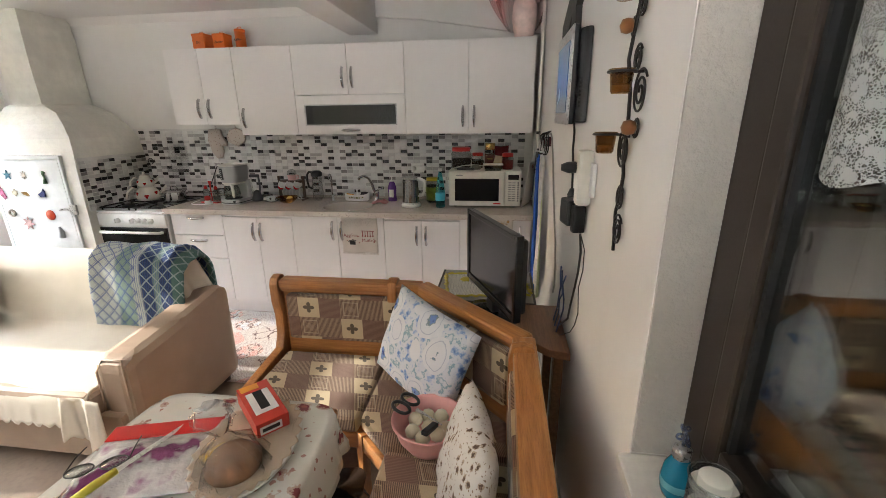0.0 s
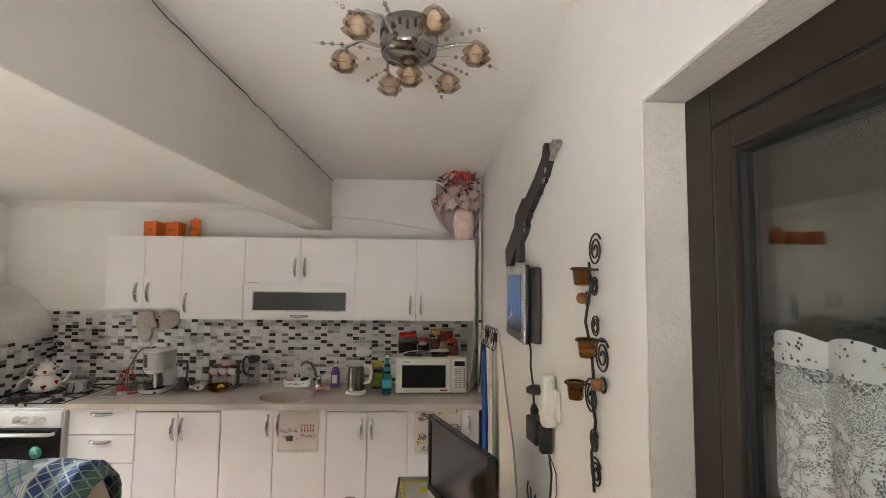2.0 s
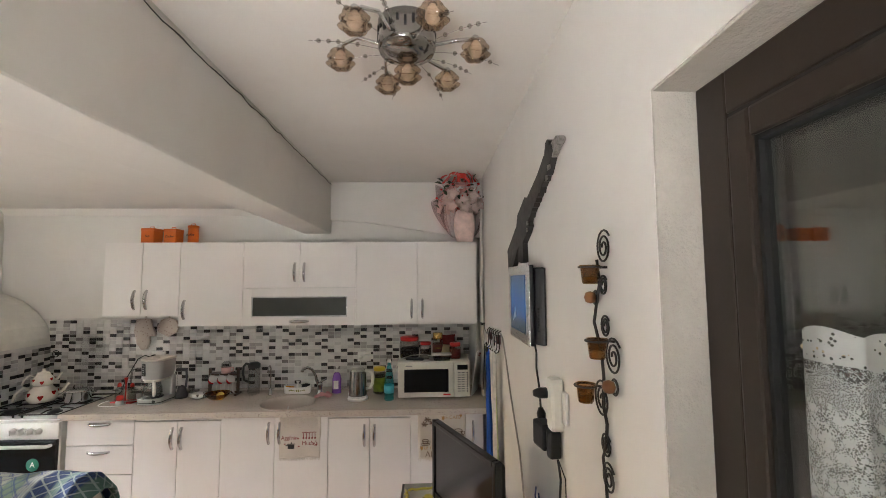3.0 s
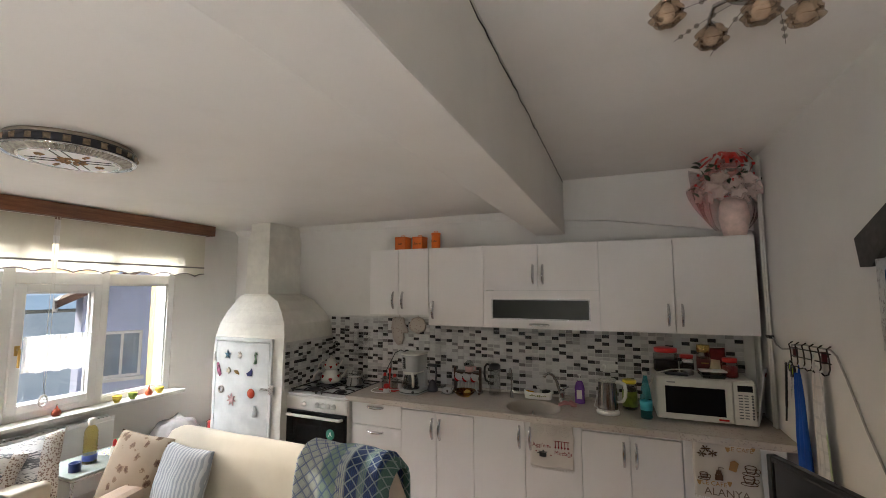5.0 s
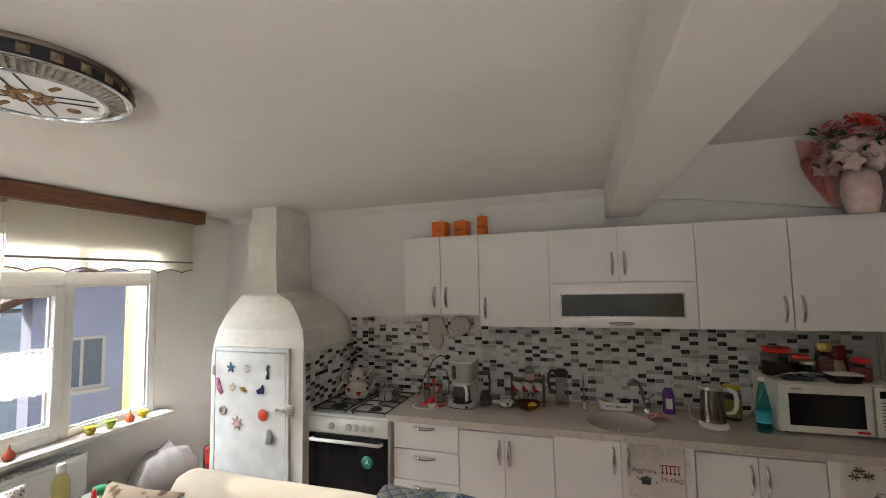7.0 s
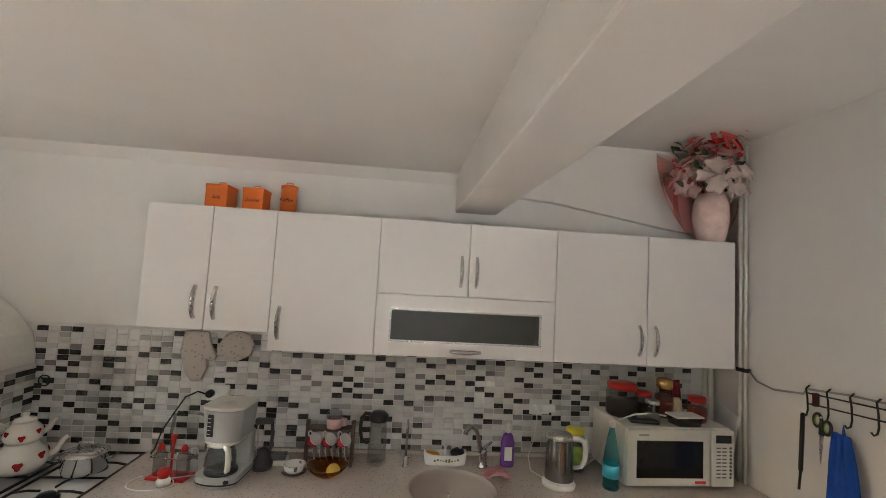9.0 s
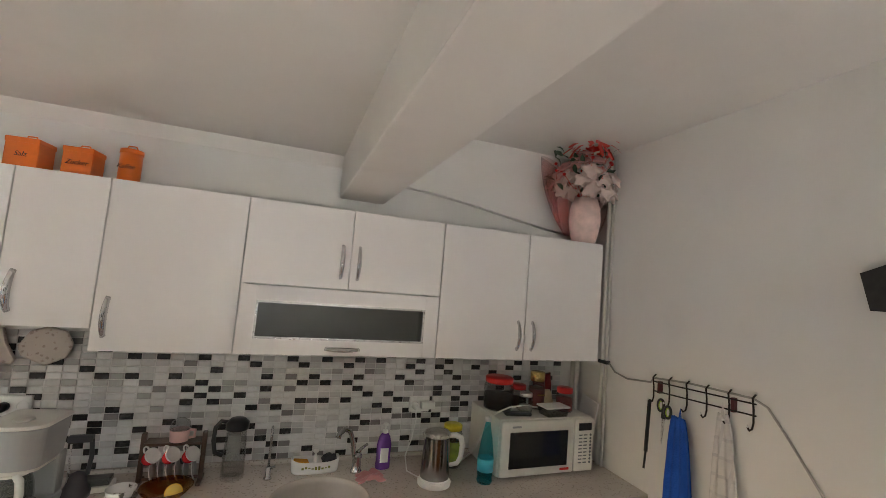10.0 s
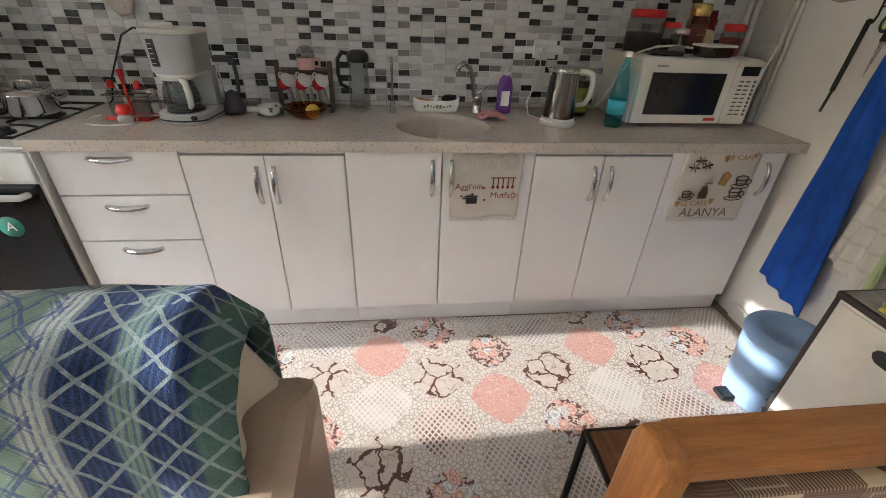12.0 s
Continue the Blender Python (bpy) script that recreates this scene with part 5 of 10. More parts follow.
    part("apron", bx(-0.62, -3.25, 0.33, -0.6, -2.42, 0.402, 0.004), M_OAKY, th)
    for x, y in ((-0.762, -2.275), (-0.61, -2.425), (-0.61, -3.22)):
        prof = [(-0.03, 0.41), (0.03, 0.41), (0.028, 0.3), (0.016, 0.16), (0.02, 0.04), (0.024, 0.0), (-0.024, 0.0), (-0.02, 0.04), (-0.016, 0.16), (-0.028, 0.3)]
        ob = part("leg", prism(prof, -0.018, 0.018, "y", 0.005), M_OAKZ, th)
        ob.matrix_basis = pose(x, y, 0, 0, 0, -45)


bench()
loose_cushion("cushion", (-0.565, -2.12, 0.67, -17, 10, -38), 0.45, 0.38, 0.15, M_BLUEROSE, "white cushion with blue rose print leaning in the bench corner", 5.0)
loose_cushion("cushion", (-0.355, -2.66, 0.63, -14, -6, -80), 0.42, 0.36, 0.13, M_BROWNLEAF, "white cushion with brown sprig print on the bench", 6.0)
tagged(link("dark_jacket", smooth(join(None, cushion(0.34, 0.26, 0.1, seed=9), pose(-0.3, -2.91, 0.56, 60, 0, -60))), cloth_mat("black_wool", (0.02, 0.02, 0.022))), "folded black jacket on the bench", "jacket")


def dining_table():
    th = thing("dining_table", (-1.01, -2.985, 0), "small dining table covered with oilcloth", "table")
    w, l = 0.55, 0.82
    part("tabletop", bx(-w / 2, -l / 2, 0.715, w / 2, l / 2, 0.742, 0.01), M_OAK, th)
    for x in (-w / 2 + 0.06, w / 2 - 0.06):
        for y in (-l / 2 + 0.06, l / 2 - 0.06):
            part("leg", bx(x - 0.02, y - 0.02, 0, x + 0.02, y + 0.02, 0.716, 0.005), M_OAKZ, th)
    # oilcloth: a rounded sheet that falls over the rim
    own = bmesh.new()
    rings = []
    n = 96
    for q, (grow, z) in enumerate(((0.0, 0.7465), (0.5, 0.7465), (0.93, 0.7465), (0.985, 0.744), (1.0, 0.735), (1.012, 0.69), (1.03, 0.63), (1.035, 0.6))):
        ring = []
        for k in range(n):
            a = 2 * math.pi * k / n
            c, s = math.cos(a), math.sin(a)
            e = 0.22
            px = math.copysign(abs(c) ** e, c) * (w / 2 + 0.018)
            py = math.copysign(abs(s) ** e, s) * (l / 2 + 0.018)
            fold = (1 + 0.03 * math.sin(a * 11) + 0.02 * math.sin(a * 23)) if q > 5 else 1.0
            g = grow * (fold if q > 5 else 1)
            ring.append(own.verts.new((px * g, py * g, z + (0.006 * math.sin(a * 17) if q == 7 else 0))))
        rings.append(ring)
    for a, b in zip(rings[1:], rings[2:]):
        for k in range(n):
            own.faces.new((a[k], a[(k + 1) % n], b[(k + 1) % n], b[k]))
    own.faces.new(rings[1])
    for v in rings[0]:
        own.verts.remove(v)
    bmesh.ops.recalc_face_normals(own, faces=own.faces[:])
    bmesh.ops.solidify(own, geom=own.faces[:], thickness=0.002)
    ob = tagged(link("oilcloth", smooth(own), M_OILCLOTH), "glossy rose-print oilcloth over the dining table", "tablecloth")
    ob.location = (-1.01, -2.985, 0)


dining_table()
ZTB = 0.7485


def table_things():
    # oval doily tray
    th = thing("doily_tray", (-0.895, -2.768, ZTB, 0, 0, 8), "oval white tray with a lace-edged doily", "tray")
    part("dish", lathe([(0.0, 0.004), (0.14, 0.004), (0.165, 0.018), (0.175, 0.022), (0.17, 0.013), (0.142, 0.0), (0.0, 0.0)], 48, sx=0.7, sy=1.0), M_CPLAST, th)
    part("doily", lathe([(0.0, 0.0065), (0.138, 0.0068), (0.16, 0.02), (0.172, 0.025), (0.165, 0.023)], 104, lobes=26, depth=0.05, sx=0.7), lace_mat("cream_crochet", (0.62, 0.5, 0.38), 0.16, 300.0, 0.4), th, "cream lace doily")
    # loaf in a knotted bag
    th = thing("bread_bag", (-0.885, -2.845, ZTB + 0.008, 0, 0, 20), "brown loaf in a knotted clear bag", "bread")
    loaf = lathe([(0.0, 0.0), (0.055, 0.002), (0.075, 0.02), (0.078, 0.04), (0.06, 0.065), (0.03, 0.078), (0.0, 0.08)], 24, sx=1.0)
    loaf.transform(Matrix.Scale(0.82, 4))
    part("loaf", loaf, mat("bread_crust", (0.24, 0.12, 0.055), 0.7, var=0.3, scale=14, bump=0.5, bscale=50), th)
    own = lathe([(0.03, -0.001), (0.08, 0.0), (0.09, 0.03), (0.075, 0.065), (0.04, 0.09), (0.016, 0.105), (0.012, 0.112), (0.03, 0.125), (0.035, 0.14), (0.05, 0.15), (0.046, 0.17)], 56, lobes=11, depth=0.14)
    own.transform(Matrix.Scale(0.84, 4))
    for v in own.verts:
        k = max(0.0, v.co.z - 0.04)
        q = noise.noise(v.co * 38) * 0.009
        v.co.x += -0.45 * k + q
        v.co.y += 0.5 * k + q
        v.co.z += 0.6 * q if v.co.z > 0.03 else 0.0
    part("bag", own, glass_mat("crinkled_film", (0.98, 0.98, 0.98), 0.12, 0.93), th, "crinkled clear plastic bag")
    # cigarette carton: red and white, name left as bars
    th = thing("cigarette_box", (-0.915, -2.665, ZTB + 0.024, 0, 5, -42), "red and white cigarette carton", "box")
    part("carton", bx(-0.085, -0.042, 0.0, 0.085, 0.042, 0.048, 0.002), mat("red_card", (0.55, 0.05, 0.03), 0.4), th)
    part("panel", bx(-0.045, -0.03, 0.0485, 0.05, 0.03, 0.0495), mat("white_card", (0.72, 0.7, 0.68), 0.4), th, "white panel")
    part("mark", bx(-0.045, -0.012, 0.0497, 0.035, 0.012, 0.0502), M_INK, th, "black bar")
    part("panel", bx(0.0853, -0.034, 0.012, 0.086, 0.022, 0.036), mat("white_card_side", (0.72, 0.7, 0.68), 0.4), th, "white panel")
    part("mark", bx(0.0862, -0.028, 0.019, 0.0867, 0.016, 0.03), M_INK, th, "black bar")
    part("stamp", bx(-0.082, -0.036, 0.0485, -0.058, 0.012, 0.0492), mat("orange_stamp", (0.7, 0.3, 0.04), 0.5), th, "orange tax band")
    # yellow packet tucked under the bag
    th = thing("yellow_packet", (-0.965, -2.81, ZTB + 0.014, 60, 0, 60), "small yellow card packet beside the bread", "packet")
    part("packet", bx(-0.03, 0.0, 0, 0.03, 0.018, 0.05, 0.003), mat("yellow_card", (0.7, 0.42, 0.03), 0.4), th)
    # flat bag of groceries with a red header

    def pack(u, v):
        x, y = -0.14 + 0.28 * u, -0.1 + 0.2 * v
        return (x, y, 0.012 + 0.02 * (4 * u * (1 - u)) * (4 * v * (1 - v)) * (1 + 0.6 * noise.noise((u * 6, v * 6, 3))))
    th = thing("grocery_packet", (-1.12, -2.855, ZTB - 0.002, 0, 0, 16), "purple and white plastic packet with a red header", "packet")
    n = Net("purple_print_film")
    n.set(Base_Color=n.ramp(n.noise(8, 3), [(0.44, (0.16, 0.03, 0.1)), (0.48, (0.4, 0.36, 0.35)), (0.62, (0.6, 0.55, 0.52)), (0.7, (0.3, 0.1, 0.2))]), Roughness=0.15, Coat_Weight=0.5)
    n.bump(n.noise(30), 0.6, 0.01)
    part("bag", sheet(24, 20, pack, 0.003), n.mat, th)
    part("header", bx(-0.14, 0.095, 0.012, 0.14, 0.15, 0.016, 0.002), M_RED, th, "red printed header strip")
    # knife with a yellow handle
    th = thing("kitchen_knife", (-1.13, -2.91, ZTB + 0.046, 0, -2, 70), "steel knife with a yellow handle", "knife")
    part("blade", prism([(0.0, -0.008), (0.13, -0.006), (0.16, 0.006), (0.0, 0.009)], -0.0008, 0.0008, "z"), M_STEEL, th)
    part("grip", tube([(0.0, 0, 0), (-0.04, 0, 0), (-0.1, -0.003, 0)], [0.008, 0.01, 0.008], 10), mat("yellow_plastic", (0.65, 0.55, 0.06), 0.4), th, "yellow plastic handle")
    # spectacles
    th = thing("spectacles", (-1.2, -2.895, ZTB + 0.004, 0, 0, 30), "thin-rimmed reading glasses lying on the table", "spectacles")
    for x in (-0.034, 0.034):
        part("rim", tube([(x + 0.028 * math.cos(a), 0.02 * math.sin(a), 0.03) for a in np.linspace(0, 2 * math.pi, 20, endpoint=False).tolist()], 0.0016, 6, closed=True), M_IRON, th)
        part("lens", lathe([(0.0, 0.03), (0.027, 0.03), (0.027, 0.031), (0.0, 0.031)], 20, (x, 0, 0), sy=0.72), M_GLASS, th)
        part("temple", tube([(x * 1.85, 0, 0.03), (x * 1.85, 0.06, 0.022), (x * 1.8, 0.12, 0.006)], 0.0016, 6), M_IRON, th)


table_things()


def bin_bag():
    own = lathe([(0.0, 0.0), (0.13, 0.005), (0.17, 0.08), (0.165, 0.18), (0.14, 0.27), (0.08, 0.33), (0.035, 0.35), (0.05, 0.365), (0.1, 0.385)], 48)
    for v in own.verts:
        k = noise.noise(v.co * 9) * 0.035 + noise.noise(v.co * 22) * 0.015
        v.co += Vector((v.co.x, v.co.y, 0)).normalized() * k if v.co.xy.length > 0.01 else Vector()
    ob = tagged(link("bin_bag", own, M_BAG), "full black bin bag on the floor under the table", "bag")
    ob.location = (-0.79, -2.54, 0.0)


bin_bag()


def sewing_bowl():
    th = thing("plastic_bowl", (-0.5, -2.39, 0.478), "pink plastic bowl with sewing things on the bench", "bowl")
    part("shell", lathe([(0.0, 0.003), (0.075, 0.003), (0.105, 0.05), (0.118, 0.1), (0.128, 0.104), (0.128, 0.1), (0.12, 0.094), (0.108, 0.045), (0.08, -0.0), (0.0, 0.0)][::-1], 40), M_PINK, th)
    rnd = random.Random(8)
    yarn = cloth_mat("cream_yarn", (0.62, 0.56, 0.4))
    for k in range(8):
        a, r = k * 2 * math.pi / 7, (0.058 if k < 7 else 0.0)
        ball = lathe([(0, 0), (0.022, 0.006), (0.026, 0.02), (0.018, 0.036), (0, 0.04)], 16, lobes=8, depth=0.06)
        tagged(link("yarn_ball", ball, yarn), "small cream yarn ball in the pink bowl", "yarn ball", "yarn balls in the bowl").location = (-0.5 + r * math.cos(a), -2.39 + r * math.sin(a), 0.52 + rnd.uniform(0, 0.015))
    th = thing("scissors", (-0.55, -2.36, 0.585, 0, 10, -25), "black-handled scissors lying on the bowl", "scissors")
    part("blade", prism([(0, -0.006), (0.11, -0.001), (0.11, 0.002), (0, 0.008)], 0, 0.002, "z"), M_STEEL, th)
    for s in (-1, 1):
        part("grip", tube([(-0.045 + 0.034 * math.cos(a), s * 0.026 + 0.022 * math.sin(a), 0) for a in np.linspace(0, 2 * math.pi, 18, endpoint=False).tolist()], 0.006, 8, closed=True), M_BPLAST, th)
    tagged(link("black_gadget", bx(-0.03, -0.012, 0, 0.05, 0.012, 0.016, 0.005), M_BPLAST), "small black clip in the bowl", "clip").matrix_basis = pose(-0.49, -2.46, 0.58, 0, 15, 70)


sewing_bowl()


# ---- behind the bench ----
def drawer_cabinet():
    th = thing("storage_cabinet", (-0.58, -1.79, 0), "white storage cabinet with dark edges and a slot grip", "cabinet")
    w, d, h = 0.475, 0.41, 0.745
    white = mat("white_board", (0.7, 0.69, 0.66), 0.4, var=0.05)
    dark = mat("dark_edge", (0.035, 0.03, 0.03), 0.45)
    part("body", bx(0.0, 0.0145, 0.02, w, d - 0.0145, h - 0.0165), white, th)
    bm = bx(0, d - 0.014, 0, w, d, h - 0.016, 0.002)
    bx(0, 0, 0, w, 0.014, h - 0.016, 0.002, bm=bm)
    bx(0, -0.002, h - 0.016, w, d + 0.002, h, 0.002, bm=bm)
    part("edge", bm, dark, th, "dark brown edge boards")
    part("drawer", bx(-0.006, 0.018, 0.03, 0.0, d - 0.018, h - 0.022, 0.002), white, th)
    slot = [(0.16, 0.668), (0.165, 0.656), (0.176, 0.65), (0.256, 0.65), (0.267, 0.656), (0.272, 0.668), (0.267, 0.68), (0.256, 0.686), (0.176, 0.686), (0.165, 0.68)]
    part("slot", prism(slot, -0.0075, -0.0055, "x"), M_BPLAST, th, "black oval slot grip")
    part("top_plate", bx(0.012, 0.008, h, w - 0.012, d - 0.008, h + 0.003), mat("grey_top", (0.3, 0.29, 0.27), 0.35, var=0.15, scale=20), th, "grey laminated top")


drawer_cabinet()


def doily():
    n = Net("white_net_doily")
    t = n.t
    x, y, z = n.xyz()
    net = n.math("MAXIMUM", n.math("GREATER_THAN", n.math("FRACT", n.math("MULTIPLY", n.math("ADD", x, y), 70.0)), 0.72), n.math("GREATER_THAN", n.math("FRACT", n.math("MULTIPLY", n.math("SUBTRACT", x, y), 70.0)), 0.72))
    tr, mx = t.nodes.new("ShaderNodeBsdfTransparent"), t.nodes.new("ShaderNodeMixShader")
    n.set(Base_Color=(0.7, 0.69, 0.62), Roughness=0.9)
    n.put(mx.inputs[0], net)
    t.links.new(tr.outputs[0], mx.inputs[1])
    t.links.new(n.bsdf.outputs[0], mx.inputs[2])
    t.links.new(mx.outputs[0], n.out.inputs[0])
    yellow = cloth_mat("yellow_crochet", (0.55, 0.47, 0.06))
    th = thing("crochet_doily", (-0.34, -1.58, 0.7485, 0, 0, 8), "white net doily with a yellow crochet border", "doily")
    part("net", bx(-0.19, -0.14, 0, 0.19, 0.14, 0.001), n.mat, th)
    bm = None
    for x0, y0, x1, y1 in ((-0.19, -0.15, 0.19, -0.15), (0.2, -0.14, 0.2, 0.14), (0.19, 0.15, -0.19, 0.15), (-0.2, 0.14, -0.2, -0.14), (0.0, -0.14, 0.0, 0.14)):
        k = 18
        bm = tube([(x0 + (x1 - x0) * i / k + 0.008 * math.sin(i * 2.6), y0 + (y1 - y0) * i / k + 0.008 * math.cos(i * 2.6), 0.003) for i in range(k + 1)], 0.006, 6, bm)
    part("border", bm, yellow, th, "yellow crochet border")
    for px, py in ((-0.1, 0.06), (0.06, 0.08)):
        part("rosette", lathe([(0.0, 0.012), (0.012, 0.014), (0.022, 0.006), (0.026, 0.001)], 20, (px, py, 0.001), lobes=6, depth=0.2), yellow, th, "yellow crochet flower")
    for px, py, rz in ((-0.05, -0.0, 20), (0.13, 0.02, -30)):
        wh = thing("napkin_ring", (-0.34 + px, -1.58 + py, 0.752, 0, 0, rz), "white plastic ring on the doily", "napkin ring", "rings on the doily")
        part("ring", tube([(0.026 * math.cos(a), 0, 0.03 + 0.026 * math.sin(a)) for a in np.linspace(0, 6.283, 20, endpoint=False).tolist()], 0.011, 8, closed=True), M_WPLAST, wh)
    bird = thing("bird_figurine", (-0.28, -1.69, 0.752, 0, 0, 30), "black and white ceramic bird figurine", "figurine")
    own = lathe([(0.0, 0.0), (0.03, 0.004), (0.04, 0.025), (0.034, 0.05), (0.016, 0.07), (0.018, 0.085), (0.0, 0.098)], 20)
    part("body", own, mat("cream_ceramic", (0.65, 0.6, 0.52), 0.3), bird)
    own = tube([(0.045 + 0.035 * math.cos(a), 0, 0.035 + 0.045 * math.sin(a)) for a in np.linspace(-1.4, 2.6, 14).tolist()], 0.013, 8)
    n = Net("black_white_bands")
    q = n.xyz()
    n.set(Base_Color=n.mix(n.math("GREATER_THAN", n.math("SINE", n.math("MULTIPLY", n.math("ARCTAN2", n.math("SUBTRACT", q[2], 0.035), n.math("SUBTRACT", q[0], 0.045)), 16.0)), 0.0), (0.02, 0.02, 0.02), (0.65, 0.63, 0.6)), Roughness=0.4)
    part("tail", own, n.mat, bird, "banded black and white tail")


doily()


def tv_table():
    th = thing("corner_table", (0, 0, 0), "brown wooden corner table behind the bench", "table")
    part("tabletop", prism([(-0.5, -1.795), (-0.015, -1.795), (-0.015, -2.2), (-0.09, -2.18)], 0.715, 0.745, "z", 0.003), M_DESK, th)
    for x, y in ((-0.42, -1.82), (-0.05, -1.83), (-0.05, -2.15)):
        part("leg", bx(x - 0.018, y - 0.018, 0, x + 0.018, y + 0.018, 0.716, 0.003), M_DESK, th)


tv_table()


def television():
    th = thing("television", (-0.314, -1.902, 0.747, 0, 0, -66.1), "small black flat-screen television on a stand", "television")
    w, h = 0.52, 0.335
    part("back_shell", bx(-w / 2 + 0.03, 0.012, 0.09, w / 2 - 0.03, 0.055, 0.09 + h - 0.04, 0.015), M_BPLAST, th)
    bm = bx(-w / 2, -0.012, 0.075, -w / 2 + 0.022, 0.018, 0.075 + h, 0.004)
    bx(w / 2 - 0.022, -0.012, 0.075, w / 2, 0.018, 0.075 + h, 0.004, bm=bm)
    bx(-w / 2 + 0.022, -0.012, 0.075, w / 2 - 0.022, 0.018, 0.105, 0.004, bm=bm)
    bx(-w / 2 + 0.022, -0.012, 0.075 + h - 0.022, w / 2 - 0.022, 0.018, 0.075 + h, 0.004, bm=bm)
    part("bezel", bm, M_TV, th)
    part("screen", bx(-w / 2 + 0.02, -0.006, 0.1, w / 2 - 0.02, 0.012, 0.055 + h), M_SCREEN, th)
    part("neck", bx(-0.035, 0.0, 0.015, 0.035, 0.03, 0.11, 0.004), M_BPLAST, th)
    part("foot", lathe([(0.0, 0.016), (0.06, 0.015), (0.13, 0.006), (0.135, 0.0), (0.0, 0.0)], 40, sy=0.72, sx=1.0), M_TV, th)


television()


def stool():
    th = thing("side_stool", (-1.14, -1.64, 0), "low brown stool with dark metal legs", "stool")
    part("seat", bx(-0.105, -0.105, 0.45, 0.105, 0.105, 0.47, 0.004), M_DESK, th)
    bm = tube([(-0.11, -0.11, 0.46), (0.11, -0.11, 0.46), (0.11, 0.11, 0.46), (-0.11, 0.11, 0.46)], 0.009, 8, closed=True)
    part("seat_frame", bm, M_IRON, th)
    for x in (-0.11, 0.11):
        for y in (-0.11, 0.11):
            part("leg", tube([(x, y, 0), (x, y, 0.46)], 0.009, 8), M_IRON, th)


stool()


def pedal_bin():
    th = thing("pedal_bin", (-0.26, -1.11, 0), "pale blue plastic pedal bin", "bin")
    part("body", lathe([(0.0, 0.0), (0.115, 0.0), (0.12, 0.02), (0.138, 0.29), (0.135, 0.3), (0.0, 0.3)], 40), M_BLUEP, th)
    part("lid", lathe([(0.143, 0.3), (0.147, 0.312), (0.14, 0.33), (0.1, 0.338), (0.095, 0.332), (0.0, 0.336)], 40), M_BLUEP, th)
    bm = bx(-0.17, -0.03, 0.012, -0.11, 0.03, 0.035, 0.008)
    part("pedal", bm, M_BPLAST, th, "black ribbed pedal")
    bm = None
    for k in range(5):
        z = 0.06 + 0.045 * k
        bm = tube([(-0.08, -0.104, z), (-0.065, -0.117, z + 0.03), (-0.052, -0.12, z)], 0.0022, 5, bm, closed=True)
    part("print", bm, M_INK, th, "printed row of small triangles")


pedal_bin()


def side_table():
    th = thing("side_table", (-4.34, -1.62, 0), "small glass-topped side table by the radiator", "table")
    part("tabletop", bx(-0.2, -0.24, 0.53, 0.2, 0.24, 0.545, 0.004), mat("pale_table_glass", (0.36, 0.4, 0.37), 0.08, var=0.1), th)
    bm = tube([(-0.19, -0.23, 0.52), (0.19, -0.23, 0.52), (0.19, 0.23, 0.52), (-0.19, 0.23, 0.52)], 0.01, 8, closed=True)
    part("rim", bm, M_STEEL, th)
    for x in (-0.18, 0.18):
        for y in (-0.22, 0.22):
            part("leg", tube([(x, y, 0), (x, y, 0.52)], 0.01, 8), M_STEEL, th)


side_table()
ZS = 0.545


def oil_bottle():
    th = thing("oil_bottle", (-4.33, -1.66, ZS), "ribbed clear bottle of yellow oil with a white cap", "bottle")
    prof = [(0.0, 0.0), (0.04, 0.0)]
    for k in range(8):
        prof += [(0.042, 0.01 + 0.024 * k), (0.038, 0.022 + 0.024 * k)]
    prof += [(0.04, 0.21), (0.03, 0.235), (0.017, 0.25), (0.016, 0.262)]
    part("bottle", lathe(prof, 24), glass_mat("oil_bottle_plastic", (0.96, 0.88, 0.5), 0.1, 0.9, 0.1), th)
    part("cap", lathe([(0.02, 0.255), (0.022, 0.26), (0.022, 0.29), (0.016, 0.3), (0, 0.3)], 16), M_WPLAST, th)
    part("label", lathe([(0.0425, 0.02), (0.0432, 0.02), (0.0432, 0.06), (0.0425, 0.06)], 24), mat("blue_label", (0.05, 0.08, 0.28), 0.4), th, "dark blue label")


oil_bottle()


def small_bottle(x, y, z, r, h, body, cap, label, name="bottle", capc=0.25, category="bottle"):
    th = thing(name, (x, y, z), label, category)
    part("body", lathe([(0, 0), (r, 0.001), (r * 1.02, h * 0.1), (r * 1.02, h * 0.6), (r * 0.8, h * 0.7), (r * 0.5, h * (1 - capc)), (0, h * (1 - capc))], 20), body, th)
    part("cap", lathe([(r * 0.55, h * (1 - capc)), (r * 0.5, h * 0.92), (r * 0.2, h), (0, h)], 16), cap, th)
    return th


small_bottle(-4.2, -1.58, ZS, 0.024, 0.15, M_WPLAST, M_RED, "small white glue bottle with a red cap", capc=0.35)
th = thing("jar", (-4.27, -1.5, ZS), "translucent plastic jar with a green lid", "jar")
part("body", lathe([(0, 0), (0.035, 0), (0.037, 0.08), (0.034, 0.09), (0, 0.09)], 24), glass_mat("pale_plastic", (0.7, 0.85, 0.85), 0.15, 0.8), th)
part("lid", lathe([(0.038, 0.09), (0.038, 0.118), (0.0, 0.12)], 24), mat("green_plastic", (0.02, 0.3, 0.14), 0.4), th, "green lid")
th = thing("tape_roll", (-4.28, -1.42, ZS), "roll of white tape on the side table", "tape")
part("roll", lathe([(0.018, 0), (0.036, 0), (0.036, 0.085), (0.018, 0.085), (0.018, 0.0)], 24), M_WPLAST, th)
th = thing("tin", (-4.26, -1.78, ZS), "small dark blue tin on the side table", "tin")
